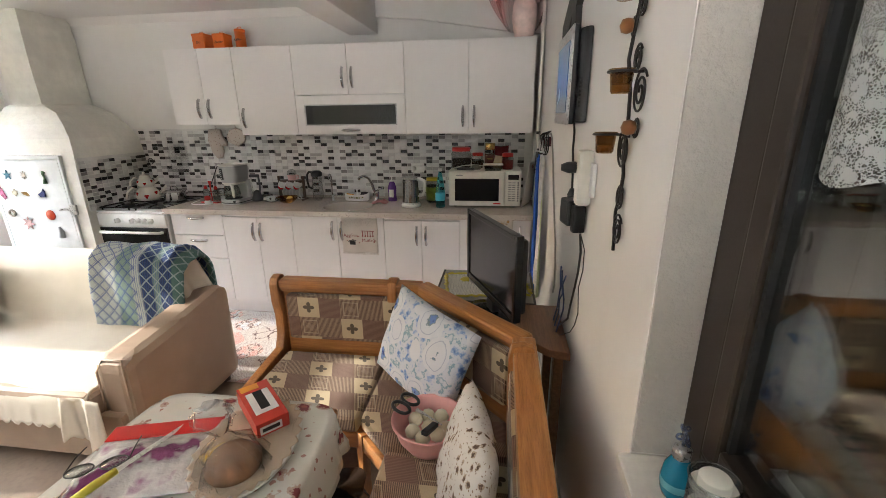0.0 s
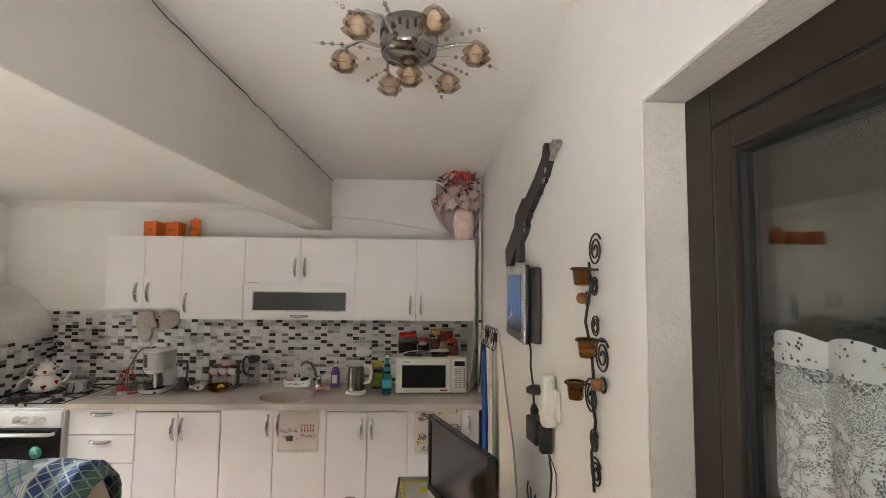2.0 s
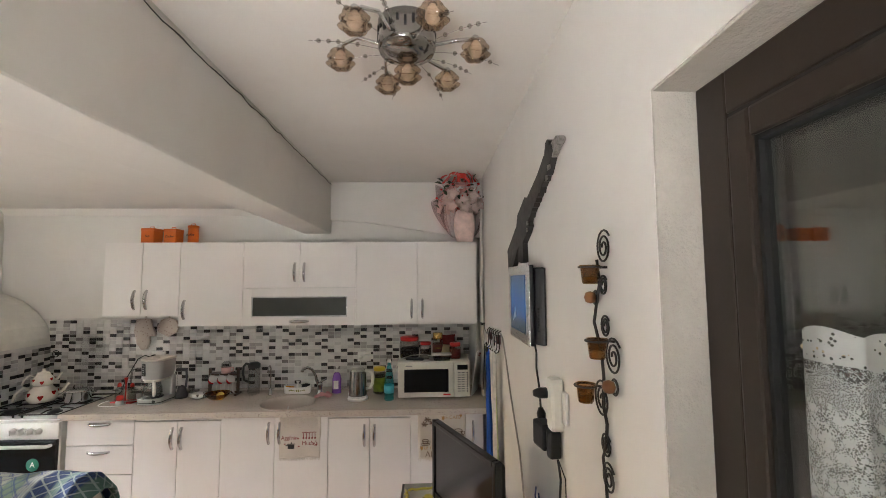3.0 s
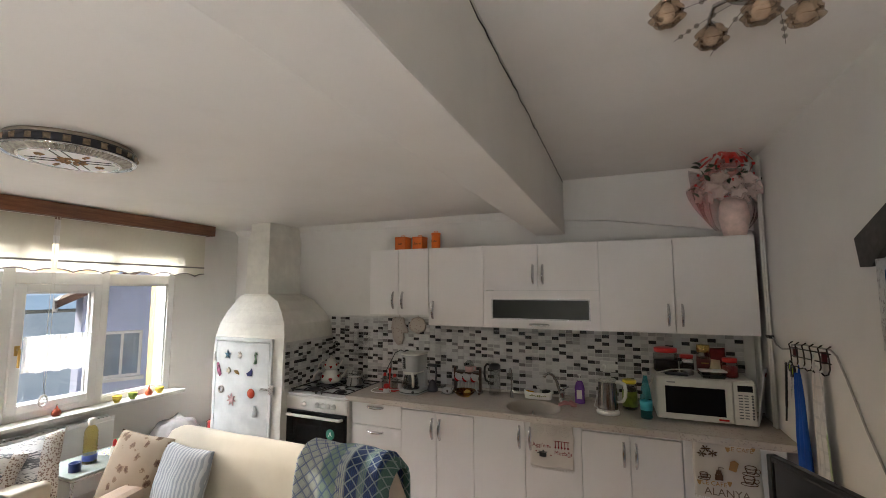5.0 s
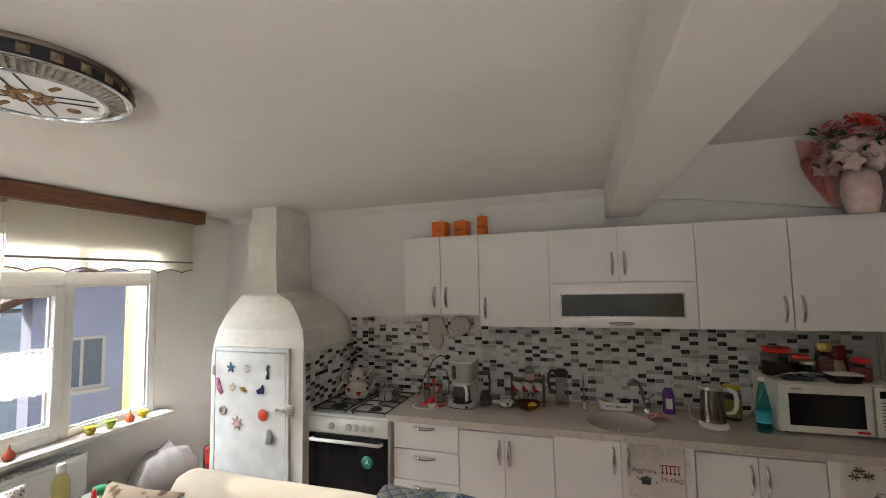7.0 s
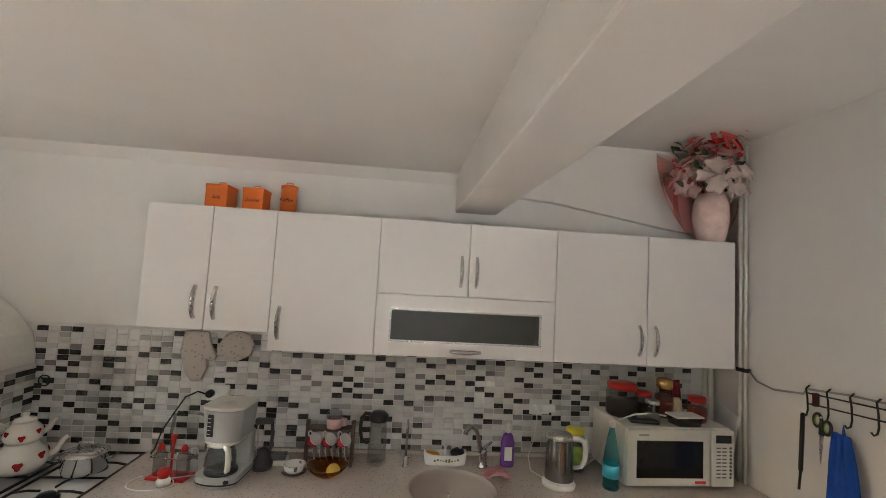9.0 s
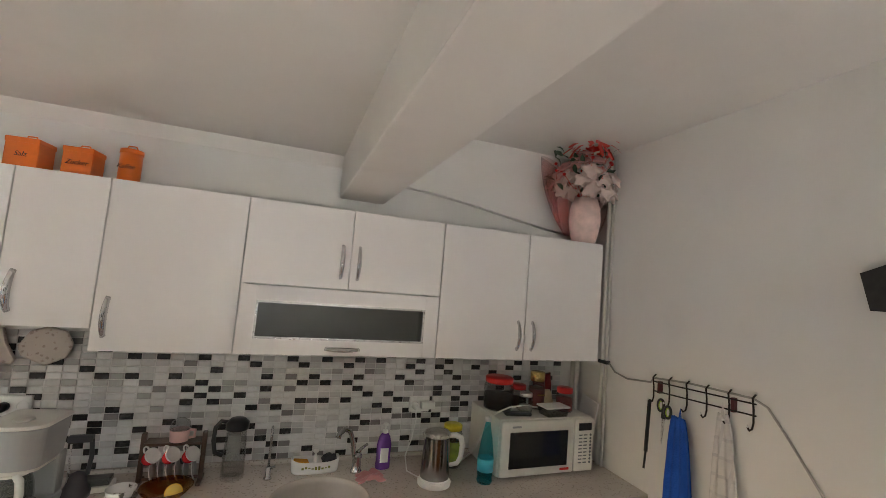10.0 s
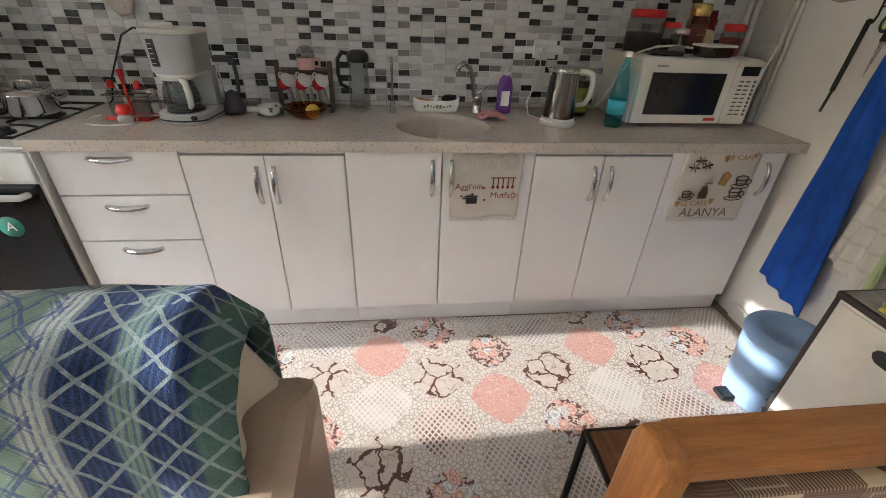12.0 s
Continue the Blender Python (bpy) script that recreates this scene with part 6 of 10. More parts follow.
part("body", lathe([(0, 0), (0.034, 0), (0.034, 0.05), (0.036, 0.055), (0.03, 0.055), (0.03, 0.02), (0, 0.02)], 24), mat("navy_tin", (0.02, 0.04, 0.16), 0.35, 0.3), th)
th = thing("newspaper", (-4.38, -1.48, ZS, 0, 0, 20), "folded printed paper on the side table", "paper")
part("sheet", bx(-0.1, -0.06, 0, 0.1, 0.06, 0.006, 0.002), floral_mat("printed_paper", (0.55, 0.53, 0.48), [(0.5, 0.4, 0.1), (0.1, 0.2, 0.4), (0.5, 0.1, 0.1)], 30, 0.5), th)


def radiator():
    th = thing("radiator", (XL + 0.02, -2.95, 0.16), "white panel radiator under the window", "radiator")
    bm = bx(0.02, 0, 0, 0.045, 1.7, 0.54, 0.008)
    for k in range(40):
        bx(0.045, 0.03 + k * 0.0415, 0.04, 0.053, 0.055 + k * 0.0415, 0.5, 0.003, 1, bm)
    part("panel", bm, M_PVC, th)
    bm = None
    for k in range(56):
        bm = bx(0.048, 0.02 + k * 0.0298, 0.541, 0.09, 0.035 + k * 0.0298, 0.546, bm=bm)
    bx(0.0, 0, 0.52, 0.012, 1.7, 0.545, bm=bm)
    bx(0.09, 0, 0.52, 0.1, 1.7, 0.545, bm=bm)
    part("grille", bm, M_PVC, th)
    part("front_panel", bx(0.054, 0, 0, 0.1, 1.7, 0.518, 0.008), M_PVC, th)
    bm = tube([(0.05, 1.7, 0.06), (0.05, 1.75, 0.06), (0.05, 1.76, 0.03), (0.05, 1.76, -0.158)], 0.01, 8)
    part("pipe", bm, M_STEEL, th)
    part("valve", lathe([(0.018, 0), (0.02, 0.03), (0.014, 0.05), (0, 0.05)], 14, (0.05, 1.76, 0.05)), M_WPLAST, th)


radiator()


def storage_bag(x, y, w, d, h, material, label, seed):
    own = lathe([(0.0, 0.0), (0.9, 0.01), (1.0, 0.15), (1.0, 0.5), (0.9, 0.75), (0.6, 0.95), (0.3, 1.0), (0.0, 1.0)], 40)
    for v in own.verts:
        p = v.co.copy()
        v.co = Vector((p.x * w / 2, p.y * d / 2, p.z * h))
        k = noise.noise((p.x * 3 + seed, p.y * 3, p.z * 4)) * 0.05 + noise.noise((p.x * 8, p.y * 8 + seed, p.z * 9)) * 0.02
        v.co += v.co.normalized() * k * (1 if p.z > 0.02 else 0)
    tagged(link("plastic_bag", own, material), label, "bag").location = (x, y, 0)


storage_bag(-4.62, -0.84, 0.42, 0.5, 0.58, M_FILM, "bulging translucent plastic bag on the floor", 1.0)
th = thing("wire_basket", (-4.46, -0.52, 0.0), "wire basket with red clothes pegs", "basket")
bm = None
for z in (0.02, 0.2, 0.4, 0.5):
    bm = tube([(0.1 * math.cos(a), 0.1 * math.sin(a), z) for a in np.linspace(0, 6.283, 20, endpoint=False).tolist()], 0.003, 5, bm, closed=True)
for k in range(10):
    a = k * 0.6283
    tube([(0.1 * math.cos(a), 0.1 * math.sin(a), 0.0), (0.1 * math.cos(a), 0.1 * math.sin(a), 0.5)], 0.003, 5, bm)
part("wire", bm, M_IRON, th)
part("lining", lathe([(0, 0.01), (0.09, 0.01), (0.092, 0.5), (0, 0.52)], 20), M_RED, th, "red plastic pegs heaped up")

# ---- on the worktop ----
def circle(r, n=20, c=(0, 0, 0), plane="xy", sx=1.0, sy=1.0):
    out = []
    for k in range(n):
        a = 2 * math.pi * k / n
        p, q = r * sx * math.cos(a), r * sy * math.sin(a)
        out.append({"xy": (c[0] + p, c[1] + q, c[2]), "xz": (c[0] + p, c[1], c[2] + q), "yz": (c[0], c[1] + p, c[2] + q)}[plane])
    return out


def microwave():
    th = thing("microwave", (-0.68, -0.36, ZT, 0, 0, 1), "white microwave oven with a dark glass door", "microwave")
    w, d, h = 0.55, 0.33, 0.28
    part("body", bx(0, 0.015, 0.012, w, d, h, 0.006), M_CPLAST, th)
    part("door", bx(0.003, -0.012, 0.016, 0.425, 0.015, h - 0.004, 0.008), M_CPLAST, th)
    part("window", bx(0.05, -0.0145, 0.055, 0.385, -0.011, h - 0.055, 0.001), M_SCREEN, th, "dark glass door window")
    panel = part("control_panel", bx(0.43, -0.012, 0.016, w - 0.003, 0.015, h - 0.004, 0.006), M_CPLAST, th)
    part("display", bx(0.452, -0.0135, h - 0.062, w - 0.018, -0.0115, h - 0.025), M_SCREEN, panel, "black display")
    bm = bm2 = None
    for k in range(9):
        z = h - 0.085 - k * 0.017
        bm = lathe([(0.0062, 0), (0.0062, 0.0015), (0, 0.0015)], 12, (0, 0, 0), bm) if bm is None else bm
        o = lathe([(0.0062, 0), (0.0062, 0.002), (0, 0.002)], 12)
        o.transform(pose(w - 0.022, -0.0115, z, 90, 0, 0))
        bm2 = join(bm2, o)
        for x in (0.455, 0.485):
            bx(x, -0.0126, z - 0.003, x + 0.022, -0.0118, z + 0.003, bm=bm2)
    bm.free()
    part("buttons", bm2, mat("grey_print", (0.12, 0.12, 0.13), 0.5), panel, "rows of small grey buttons")
    part("mark", bx(0.06, -0.0128, h - 0.035, 0.11, -0.0118, h - 0.026), mat("grey_mark", (0.3, 0.3, 0.3), 0.5), th)
    part("mark", bx(0.345, -0.0128, 0.03, 0.4, -0.0118, 0.042), M_RED, th, "small red mark")
    for x in (0.05, w - 0.05):
        for y in (0.05, d - 0.04):
            part("foot", lathe([(0.015, 0), (0.017, 0.014)], 12, (x, y, -0.0)), M_BPLAST, th)


microwave()
ZM = ZT + 0.2805


def jar(name, x, y, z, r, h, content, fill, lid, lidh, label, flare=1.0, band=None, category="jar"):
    th = thing(name, (x, y, z), label, category)
    b = h - lidh
    part("glass", lathe([(0.0, 0.0), (r * 0.9, 0.0), (r, 0.008), (r, b * 0.5), (r * flare, b * 0.85), (r * 0.85, b), (r * 0.82, b)], 28), M_BOWLGL, th)
    part("content", lathe([(0.0, 0.004), (r * 0.86, 0.004), (r * 0.95, 0.012), (r * 0.95, b * fill), (0.0, b * fill + 0.006)], 24), content, th)
    part("lid", lathe([(r * 0.9, b - 0.004), (r * 0.94, b), (r * 0.94, h - 0.004), (r * 0.86, h), (0.0, h)], 28), lid, th)
    if band:
        part("label", lathe([(r * 1.004, b * 0.12), (r * 1.012, b * 0.12), (r * 1.012, b * 0.7), (r * 1.004, b * 0.7)], 28), band, th)
    return th


TEA = mat("dark_tea_leaves", (0.03, 0.02, 0.015), 0.9, var=0.4, scale=60, bump=0.8, bscale=150)
COF = mat("coffee_granules", (0.07, 0.028, 0.015), 0.8, var=0.4, scale=60, bump=0.8, bscale=200)
GOLD = mat("gold_lid", (0.62, 0.42, 0.14), 0.25, 0.8)
PASTE = mat("red_pepper_paste", (0.28, 0.03, 0.025), 0.5, var=0.3, scale=20)
jar("tea_jar", -0.6, -0.17, ZM, 0.078, 0.165, TEA, 0.55, M_RED, 0.026, "big glass jar of tea with a red lid", 1.0)
jar("small_jar", -0.47, -0.15, ZM, 0.045, 0.12, COF, 0.5, M_RED, 0.02, "glass jar with a red lid on the microwave")
jar("small_jar", -0.475, -0.24, ZM, 0.036, 0.1, mat("grey_spice", (0.3, 0.27, 0.24), 0.9), 0.4, M_STEEL, 0.016, "glass jar with a steel lid on the microwave")
th = jar("coffee_jar", -0.372, -0.18, ZM, 0.042, 0.195, COF, 0.75, GOLD, 0.045, "glass coffee jar with a gold lid and dark label", 1.0, mat("dark_red_label", (0.1, 0.015, 0.012), 0.35))
part("mark", bx(-0.022, -0.0455, 0.075, 0.022, -0.0435, 0.083), GOLD, th, "gold bar on the label")
jar("paste_jar", -0.235, -0.24, ZM, 0.045, 0.125, PASTE, 0.7, M_RED, 0.024, "plastic jar of red pepper paste with a red lid", 1.0)
th = thing("spice_packet", (-0.29, -0.12, ZM, -8, 0, 5), "red foil snack packet on the microwave", "packet")
o = cushion(0.13, 0.17, 0.05, 14, 11.0, 0.01)
o.transform(pose(0, 0, 0.088))
part("foil", o, mat("dark_red_foil", (0.22, 0.02, 0.02), 0.25, 0.3, var=0.3, scale=20, bump=0.4, bscale=25, dist=0.006), th)
th = thing("paper_packet", (-0.31, -0.22, ZM, -25, 10, 20), "cream paper packet leaning on the jars", "packet")
o = cushion(0.08, 0.11, 0.03, 10, 12.0, 0.006)
o.transform(pose(0, 0, 0.058))
part("paper", o, mat("cream_paper", (0.6, 0.48, 0.3), 0.7, var=0.2), th)
th = thing("food_box", (-0.345, -0.3, ZM, 0, 0, 4), "clear plastic box with a white lid", "box")
part("box", prism([(-0.06, 0), (0.06, 0), (0.07, 0.04), (-0.07, 0.04)], -0.04, 0.04, "y", 0.004), glass_mat("milky_box", (0.85, 0.85, 0.83), 0.2, 0.75), th)
part("lid", bx(-0.075, -0.045, 0.0405, 0.075, 0.045, 0.05, 0.004), M_WPLAST, th, "white lid")
th = thing("dark_case", (-0.55, -0.29, ZM, 0, 0, -10), "dark spectacle case with a cable on the microwave", "case")
part("case", bx(-0.07, -0.022, 0, 0.07, 0.022, 0.018, 0.008), M_BPLAST, th)
tagged(link("mains_cable", tube([(-0.42, -0.27, ZM + 0.03), (-0.5, -0.25, ZM + 0.035), (-0.58, -0.26, ZM + 0.03), (-0.66, -0.27, ZM + 0.008), (-0.7, -0.25, ZM - 0.06), (-0.74, -0.2, ZT + 0.08), (-0.77, -0.13, ZT + 0.006)], 0.0042, 8), M_CPLAST), "cream mains cable hanging from the microwave", "cable")


def water_bottle():
    th = thing("water_bottle", (-0.745, -0.355, ZT), "turquoise plastic water bottle with a white cap", "bottle")
    n = glass_mat("turquoise_bottle", (0.3, 0.85, 0.92), 0.05, 0.93)
    part("bottle", lathe([(0, 0), (0.034, 0.0), (0.037, 0.012), (0.034, 0.03), (0.037, 0.05), (0.037, 0.12), (0.033, 0.15), (0.026, 0.2), (0.016, 0.25), (0.012, 0.27), (0.012, 0.285)], 28), n, th)
    part("label", lathe([(0.0374, 0.055), (0.0385, 0.055), (0.0385, 0.112), (0.0374, 0.112)], 28), mat("turquoise_label", (0.06, 0.48, 0.6), 0.4), th, "turquoise paper label")
    part("cap", lathe([(0.014, 0.278), (0.015, 0.28), (0.015, 0.298), (0, 0.3)], 18), M_WPLAST, th)


water_bottle()


def kettle():
    th = thing("kettle", (-0.985, -0.325, ZT, 0, 0, -12), "brushed steel electric kettle with a white handle", "kettle")
    part("base", lathe([(0, 0), (0.075, 0), (0.077, 0.012), (0.07, 0.022), (0, 0.022)], 36), M_WPLAST, th)
    part("body", lathe([(0.0, 0.022), (0.064, 0.022), (0.0665, 0.03), (0.0665, 0.031), (0.063, 0.12), (0.058, 0.214), (0.058, 0.215), (0.0, 0.215)], 40), mat("kettle_steel", (0.27, 0.265, 0.26), 0.17, 1.0, var=0.04, bump=0.0), th)
    part("collar", lathe([(0.065, 0.023), (0.0675, 0.024), (0.0675, 0.031), (0.066, 0.033)], 40), M_WPLAST, th)
    part("lid", lathe([(0.0585, 0.212), (0.0605, 0.22), (0.056, 0.232), (0.0, 0.234)], 36), M_STEEL, th, "brushed steel lid")
    bm = prism([(-0.05, 0.2), (-0.05, 0.22), (-0.074, 0.224), (-0.06, 0.195)], -0.016, 0.016, "y", 0.004)
    part("spout", bm, M_STEEL, th)
    pts = [(0.05, 0, 0.213), (0.085, 0, 0.216), (0.112, 0, 0.205), (0.12, 0, 0.17), (0.116, 0, 0.12), (0.1, 0, 0.09), (0.066, 0, 0.082)]
    part("handle", tube(pts, [0.012, 0.013, 0.0135, 0.0125, 0.0115, 0.0105, 0.009], 10), M_WPLAST, th, "white plastic handle")
    o = bx(-0.006, -0.001, 0.075, 0.006, 0.001, 0.165, 0.0005)
    o.transform(pose(0.03, -0.0575, 0, -3, 0, 27))
    part("gauge", o, M_BPLAST, th, "dark water gauge")


kettle()
th = jar("pickle_jar", -0.84, -0.16, ZT, 0.05, 0.205, mat("dark_olives", (0.035, 0.03, 0.012), 0.4, var=0.4, scale=40, bump=0.6, bscale=60), 0.8, mat("yellow_lid", (0.62, 0.5, 0.03), 0.35), 0.022, "jar of dark olives with a yellow lid", 1.0, mat("green_label", (0.2, 0.27, 0.03), 0.4, var=0.4, scale=30))


def socket_and_plug(x, z, label):
    th = thing("wall_socket", (x, -0.012, z), label, "socket")
    part("plate", bx(-0.055, -0.012, -0.04, 0.055, 0.006, 0.04, 0.006), M_WPLAST, th)
    for px in (-0.028, 0.028):
        o = lathe([(0.02, 0), (0.022, 0.004), (0.018, 0.003), (0.017, -0.004), (0, -0.004)], 20)
        o.transform(pose(px, -0.011, 0, 90, 0, 0))
        part("outlet", o, M_WPLAST, th)
    return th


th = socket_and_plug(-0.985, 1.15, "white double wall socket with plugs")
part("adapter", bx(0.0, -0.05, -0.018, 0.075, -0.0125, 0.02, 0.006), M_WPLAST, th, "white phone charger block")
o = lathe([(0.018, 0), (0.018, 0.02), (0.012, 0.035), (0, 0.036)], 16)
o.transform(pose(-0.028, -0.012, -0.005, 90, 0, 0))
part("plug", o, M_WPLAST, th)
tagged(link("kettle_cable", tube([(-1.013, -0.05, 1.14), (-1.01, -0.06, 1.09), (-1.03, -0.08, 1.0), (-1.07, -0.12, 0.93), (-1.08, -0.2, 0.892), (-1.04, -0.27, 0.8895)], 0.003, 8), M_WPLAST), "white kettle cable hanging from the socket", "cable")


def board():
    th = thing("cutting_board", (-0.085, -0.2, ZT, 8, 0, 72), "white plastic cutting board leaning in the corner", "cutting board")
    part("board", bx(-0.115, -0.0045, 0.002, 0.115, 0.0045, 0.34, 0.004, 2), M_WPLAST, th)
    part("grip", tube(circle(0.032, 20, (0, -0.005, 0.31), "xz", 1.0, 0.35), 0.004, 6, closed=True), mat("dark_red_rim", (0.25, 0.02, 0.02), 0.4), th, "red-rimmed grip hole")


board()


def taps():
    th = thing("mixer_tap", (-1.315, -0.155, ZT), "chrome mixer tap with a swan-neck spout", "tap")
    part("base", lathe([(0, 0), (0.027, 0), (0.026, 0.008), (0.021, 0.014), (0.02, 0.06), (0.023, 0.066), (0.02, 0.085), (0, 0.09)], 24), M_CHROME, th)
    pts = [(-0.012, -0.005, 0.075), (-0.02, -0.008, 0.1), (-0.03, -0.02, 0.15), (-0.05, -0.045, 0.2), (-0.08, -0.075, 0.222), (-0.105, -0.1, 0.212), (-0.112, -0.108, 0.195)]
    part("spout", tube(pts, [0.012, 0.012, 0.011, 0.011, 0.011, 0.011, 0.012], 12), M_CHROME, th)
    part("lever", tube([(0.0, 0.0, 0.085), (0.02, 0.01, 0.1), (0.05, 0.03, 0.112)], [0.01, 0.008, 0.006], 10), M_CHROME, th)
    th = thing("filter_tap", (-1.7, -0.165, ZT), "thin chrome filtered-water tap", "tap")
    part("base", lathe([(0, 0), (0.018, 0), (0.016, 0.006), (0.011, 0.01), (0.011, 0.05), (0, 0.052)], 20), M_CHROME, th)
    pts = [(0, 0, 0.04), (0, 0, 0.2)] + [(0, -0.03 + 0.03 * math.cos(a), 0.2 + 0.03 * math.sin(a)) for a in np.linspace(0.3, 3.1, 9).tolist()] + [(0, -0.06, 0.185)]
    part("spout", tube(pts, 0.0055, 10), M_CHROME, th)
    part("lever", tube([(0.008, 0, 0.045), (0.028, 0, 0.05)], 0.005, 8), M_CHROME, th)


taps()


def sink_caddy():
    th = thing("sink_caddy", (-1.5, -0.115, ZT), "white ceramic sink caddy with sponges", "sink caddy")
    own = bmesh.new()
    rings = []
    for g, z in ((0.96, 0.0), (1.0, 0.008), (1.03, 0.05), (1.0, 0.052), (0.94, 0.02), (0.5, 0.016)):
        rings.append([own.verts.new((0.105 * g * math.copysign(abs(math.cos(a)) ** 0.6, math.cos(a)), 0.04 * g * math.copysign(abs(math.sin(a)) ** 0.6, math.sin(a)), z + (0.014 * abs(math.cos(a)) ** 3 if 0.04 < z else 0))) for a in [2 * math.pi * k / 40 for k in range(40)]])
    for a, b in zip(rings, rings[1:]):
        for k in range(40):
            own.faces.new((a[k], a[(k + 1) % 40], b[(k + 1) % 40], b[k]))
    own.faces.new(rings[0][::-1])
    own.faces.new(rings[-1])
    bmesh.ops.recalc_face_normals(own, faces=own.faces[:])
    part("tray", smooth(own), mat("white_ceramic", (0.74, 0.73, 0.7), 0.15, var=0.03, bump=0.0), th)
    bm = None
    for k in range(9):
        bm = bx(-0.06 + k * 0.0145, -0.0425, 0.022 + 0.004 * math.sin(k), -0.05 + k * 0.0145, -0.0405, 0.032 + 0.004 * math.sin(k * 1.7), 0.001, 1, bm)
    part("print", bm, mat("olive_print", (0.2, 0.2, 0.05), 0.5), th, "printed olive garland")
    part("pump", lathe([(0.012, 0.02), (0.012, 0.06), (0.006, 0.066), (0.005, 0.08), (0.012, 0.084), (0.012, 0.092), (0, 0.093)], 16), M_WPLAST, th)
    s = thing("sponge", (-1.565, -0.118, ZT + 0.03, 0, 10, 8), "orange and green dish sponge", "sponge")
    part("foam", bx(-0.032, -0.02, 0, 0.032, 0.02, 0.022, 0.005), mat("orange_foam", (0.62, 0.27, 0.02), 0.9, bump=0.8, bscale=150), s)
    part("scourer", bx(-0.032, -0.0205, -0.007, 0.032, 0.0205, -0.0005, 0.002), mat("green_scourer", (0.03, 0.1, 0.05), 1.0), s, "green scouring pad")
    o = lathe([(0, 0), (0.03, 0.004), (0.036, 0.02), (0.026, 0.038), (0, 0.042)], 24)
    for v in o.verts:
        v.co += v.co.normalized() * 0.01 * noise.noise(v.co * 60)
    w = tagged(link("scouring_wool", o, mat("dark_wire_wool", (0.03, 0.03, 0.035), 0.6, 0.5, bump=1.0, bscale=200)), "dark wire wool in the sink caddy", "scourer")
    w.location = (-1.435, -0.115, ZT + 0.028)


sink_caddy()
th = thing("soap_bottle", (-1.185, -0.135, ZT), "purple washing-up liquid bottle with a pump", "bottle")
o = lathe([(0, 0), (0.034, 0), (0.036, 0.01), (0.034, 0.06), (0.036, 0.11), (0.026, 0.15), (0.014, 0.165), (0, 0.165)], 28, sy=0.65)
part("bottle", o, mat("purple_liquid", (0.16, 0.06, 0.3), 0.12, var=0.1, bump=0.0), th)
part("label", bx(-0.02, -0.0262, 0.035, 0.018, -0.0225, 0.1, 0.001), M_WPLAST, th, "white label")
part("pump", lathe([(0.013, 0.165), (0.013, 0.178), (0.004, 0.18), (0.004, 0.2), (0.012, 0.202), (0.012, 0.21), (0, 0.212)], 16), M_WPLAST, th)


def ragf(u, v):
    x, y = -0.06 + 0.12 * u, -0.045 + 0.09 * v
    return (x + 0.02 * noise.noise((v * 4, 1, 0)), y, 0.008 + 0.03 * max(0, noise.noise((u * 3.1, v * 3.3, 2)) + 0.35) * (1 - (2 * u - 1) ** 4))


tagged(link("dish_cloth", sheet(24, 20, ragf, 0.006), cloth_mat("rose_cloth", (0.5, 0.22, 0.22))), "crumpled rose-pink dish cloth on the worktop", "cloth").location = (-1.265, -0.24, ZT - 0.001)
th = thing("glass_cup", (SX - 0.03, SY + 0.02, 0.715, 0, 0, 0), "small tea glass with spoons in the sink", "glass")
part("cup", lathe([(0, 0.0), (0.026, 0.0), (0.03, 0.02), (0.028, 0.045), (0.034, 0.08), (0.032, 0.08), (0.026, 0.045), (0.027, 0.02), (0, 0.004)], 24), M_BOWLGL, th)
part("spoon", tube([(0.0, 0, 0.01), (0.015, 0.01, 0.08), (0.02, 0.015, 0.13)], [0.004, 0.003, 0.006], 8), M_STEEL, th)
part("rest", lathe([(0, 0.002), (0.024, 0.002), (0.025, 0.02), (0, 0.022)], 20), mat("tea_dregs", (0.2, 0.05, 0.02), 0.3), th, "brown tea dregs")


def water_jug():
    th = thing("water_jug", (-1.845, -0.13, ZT, 0, 0, 180), "tall glass jug with a black lid and handle", "jug")
    part("glass", lathe([(0, 0.004), (0.042, 0.004), (0.046, 0.0), (0.047, 0.02), (0.045, 0.12), (0.04, 0.2), (0.043, 0.225), (0.04, 0.225), (0.037, 0.2), (0.042, 0.12), (0.043, 0.02), (0, 0.012)], 32), glass_mat("jug_glass", (0.97, 0.98, 0.98), 0.02, 0.97), th)
    part("lid", lathe([(0.044, 0.205), (0.047, 0.21), (0.047, 0.235), (0.03, 0.25), (0, 0.252)], 28), M_BPLAST, th)
    part("handle", tube([(0.04, 0, 0.235), (0.065, 0, 0.24), (0.085, 0, 0.215), (0.088, 0, 0.16), (0.078, 0, 0.11), (0.046, 0, 0.095)], 0.009, 10), M_BPLAST, th)


water_jug()


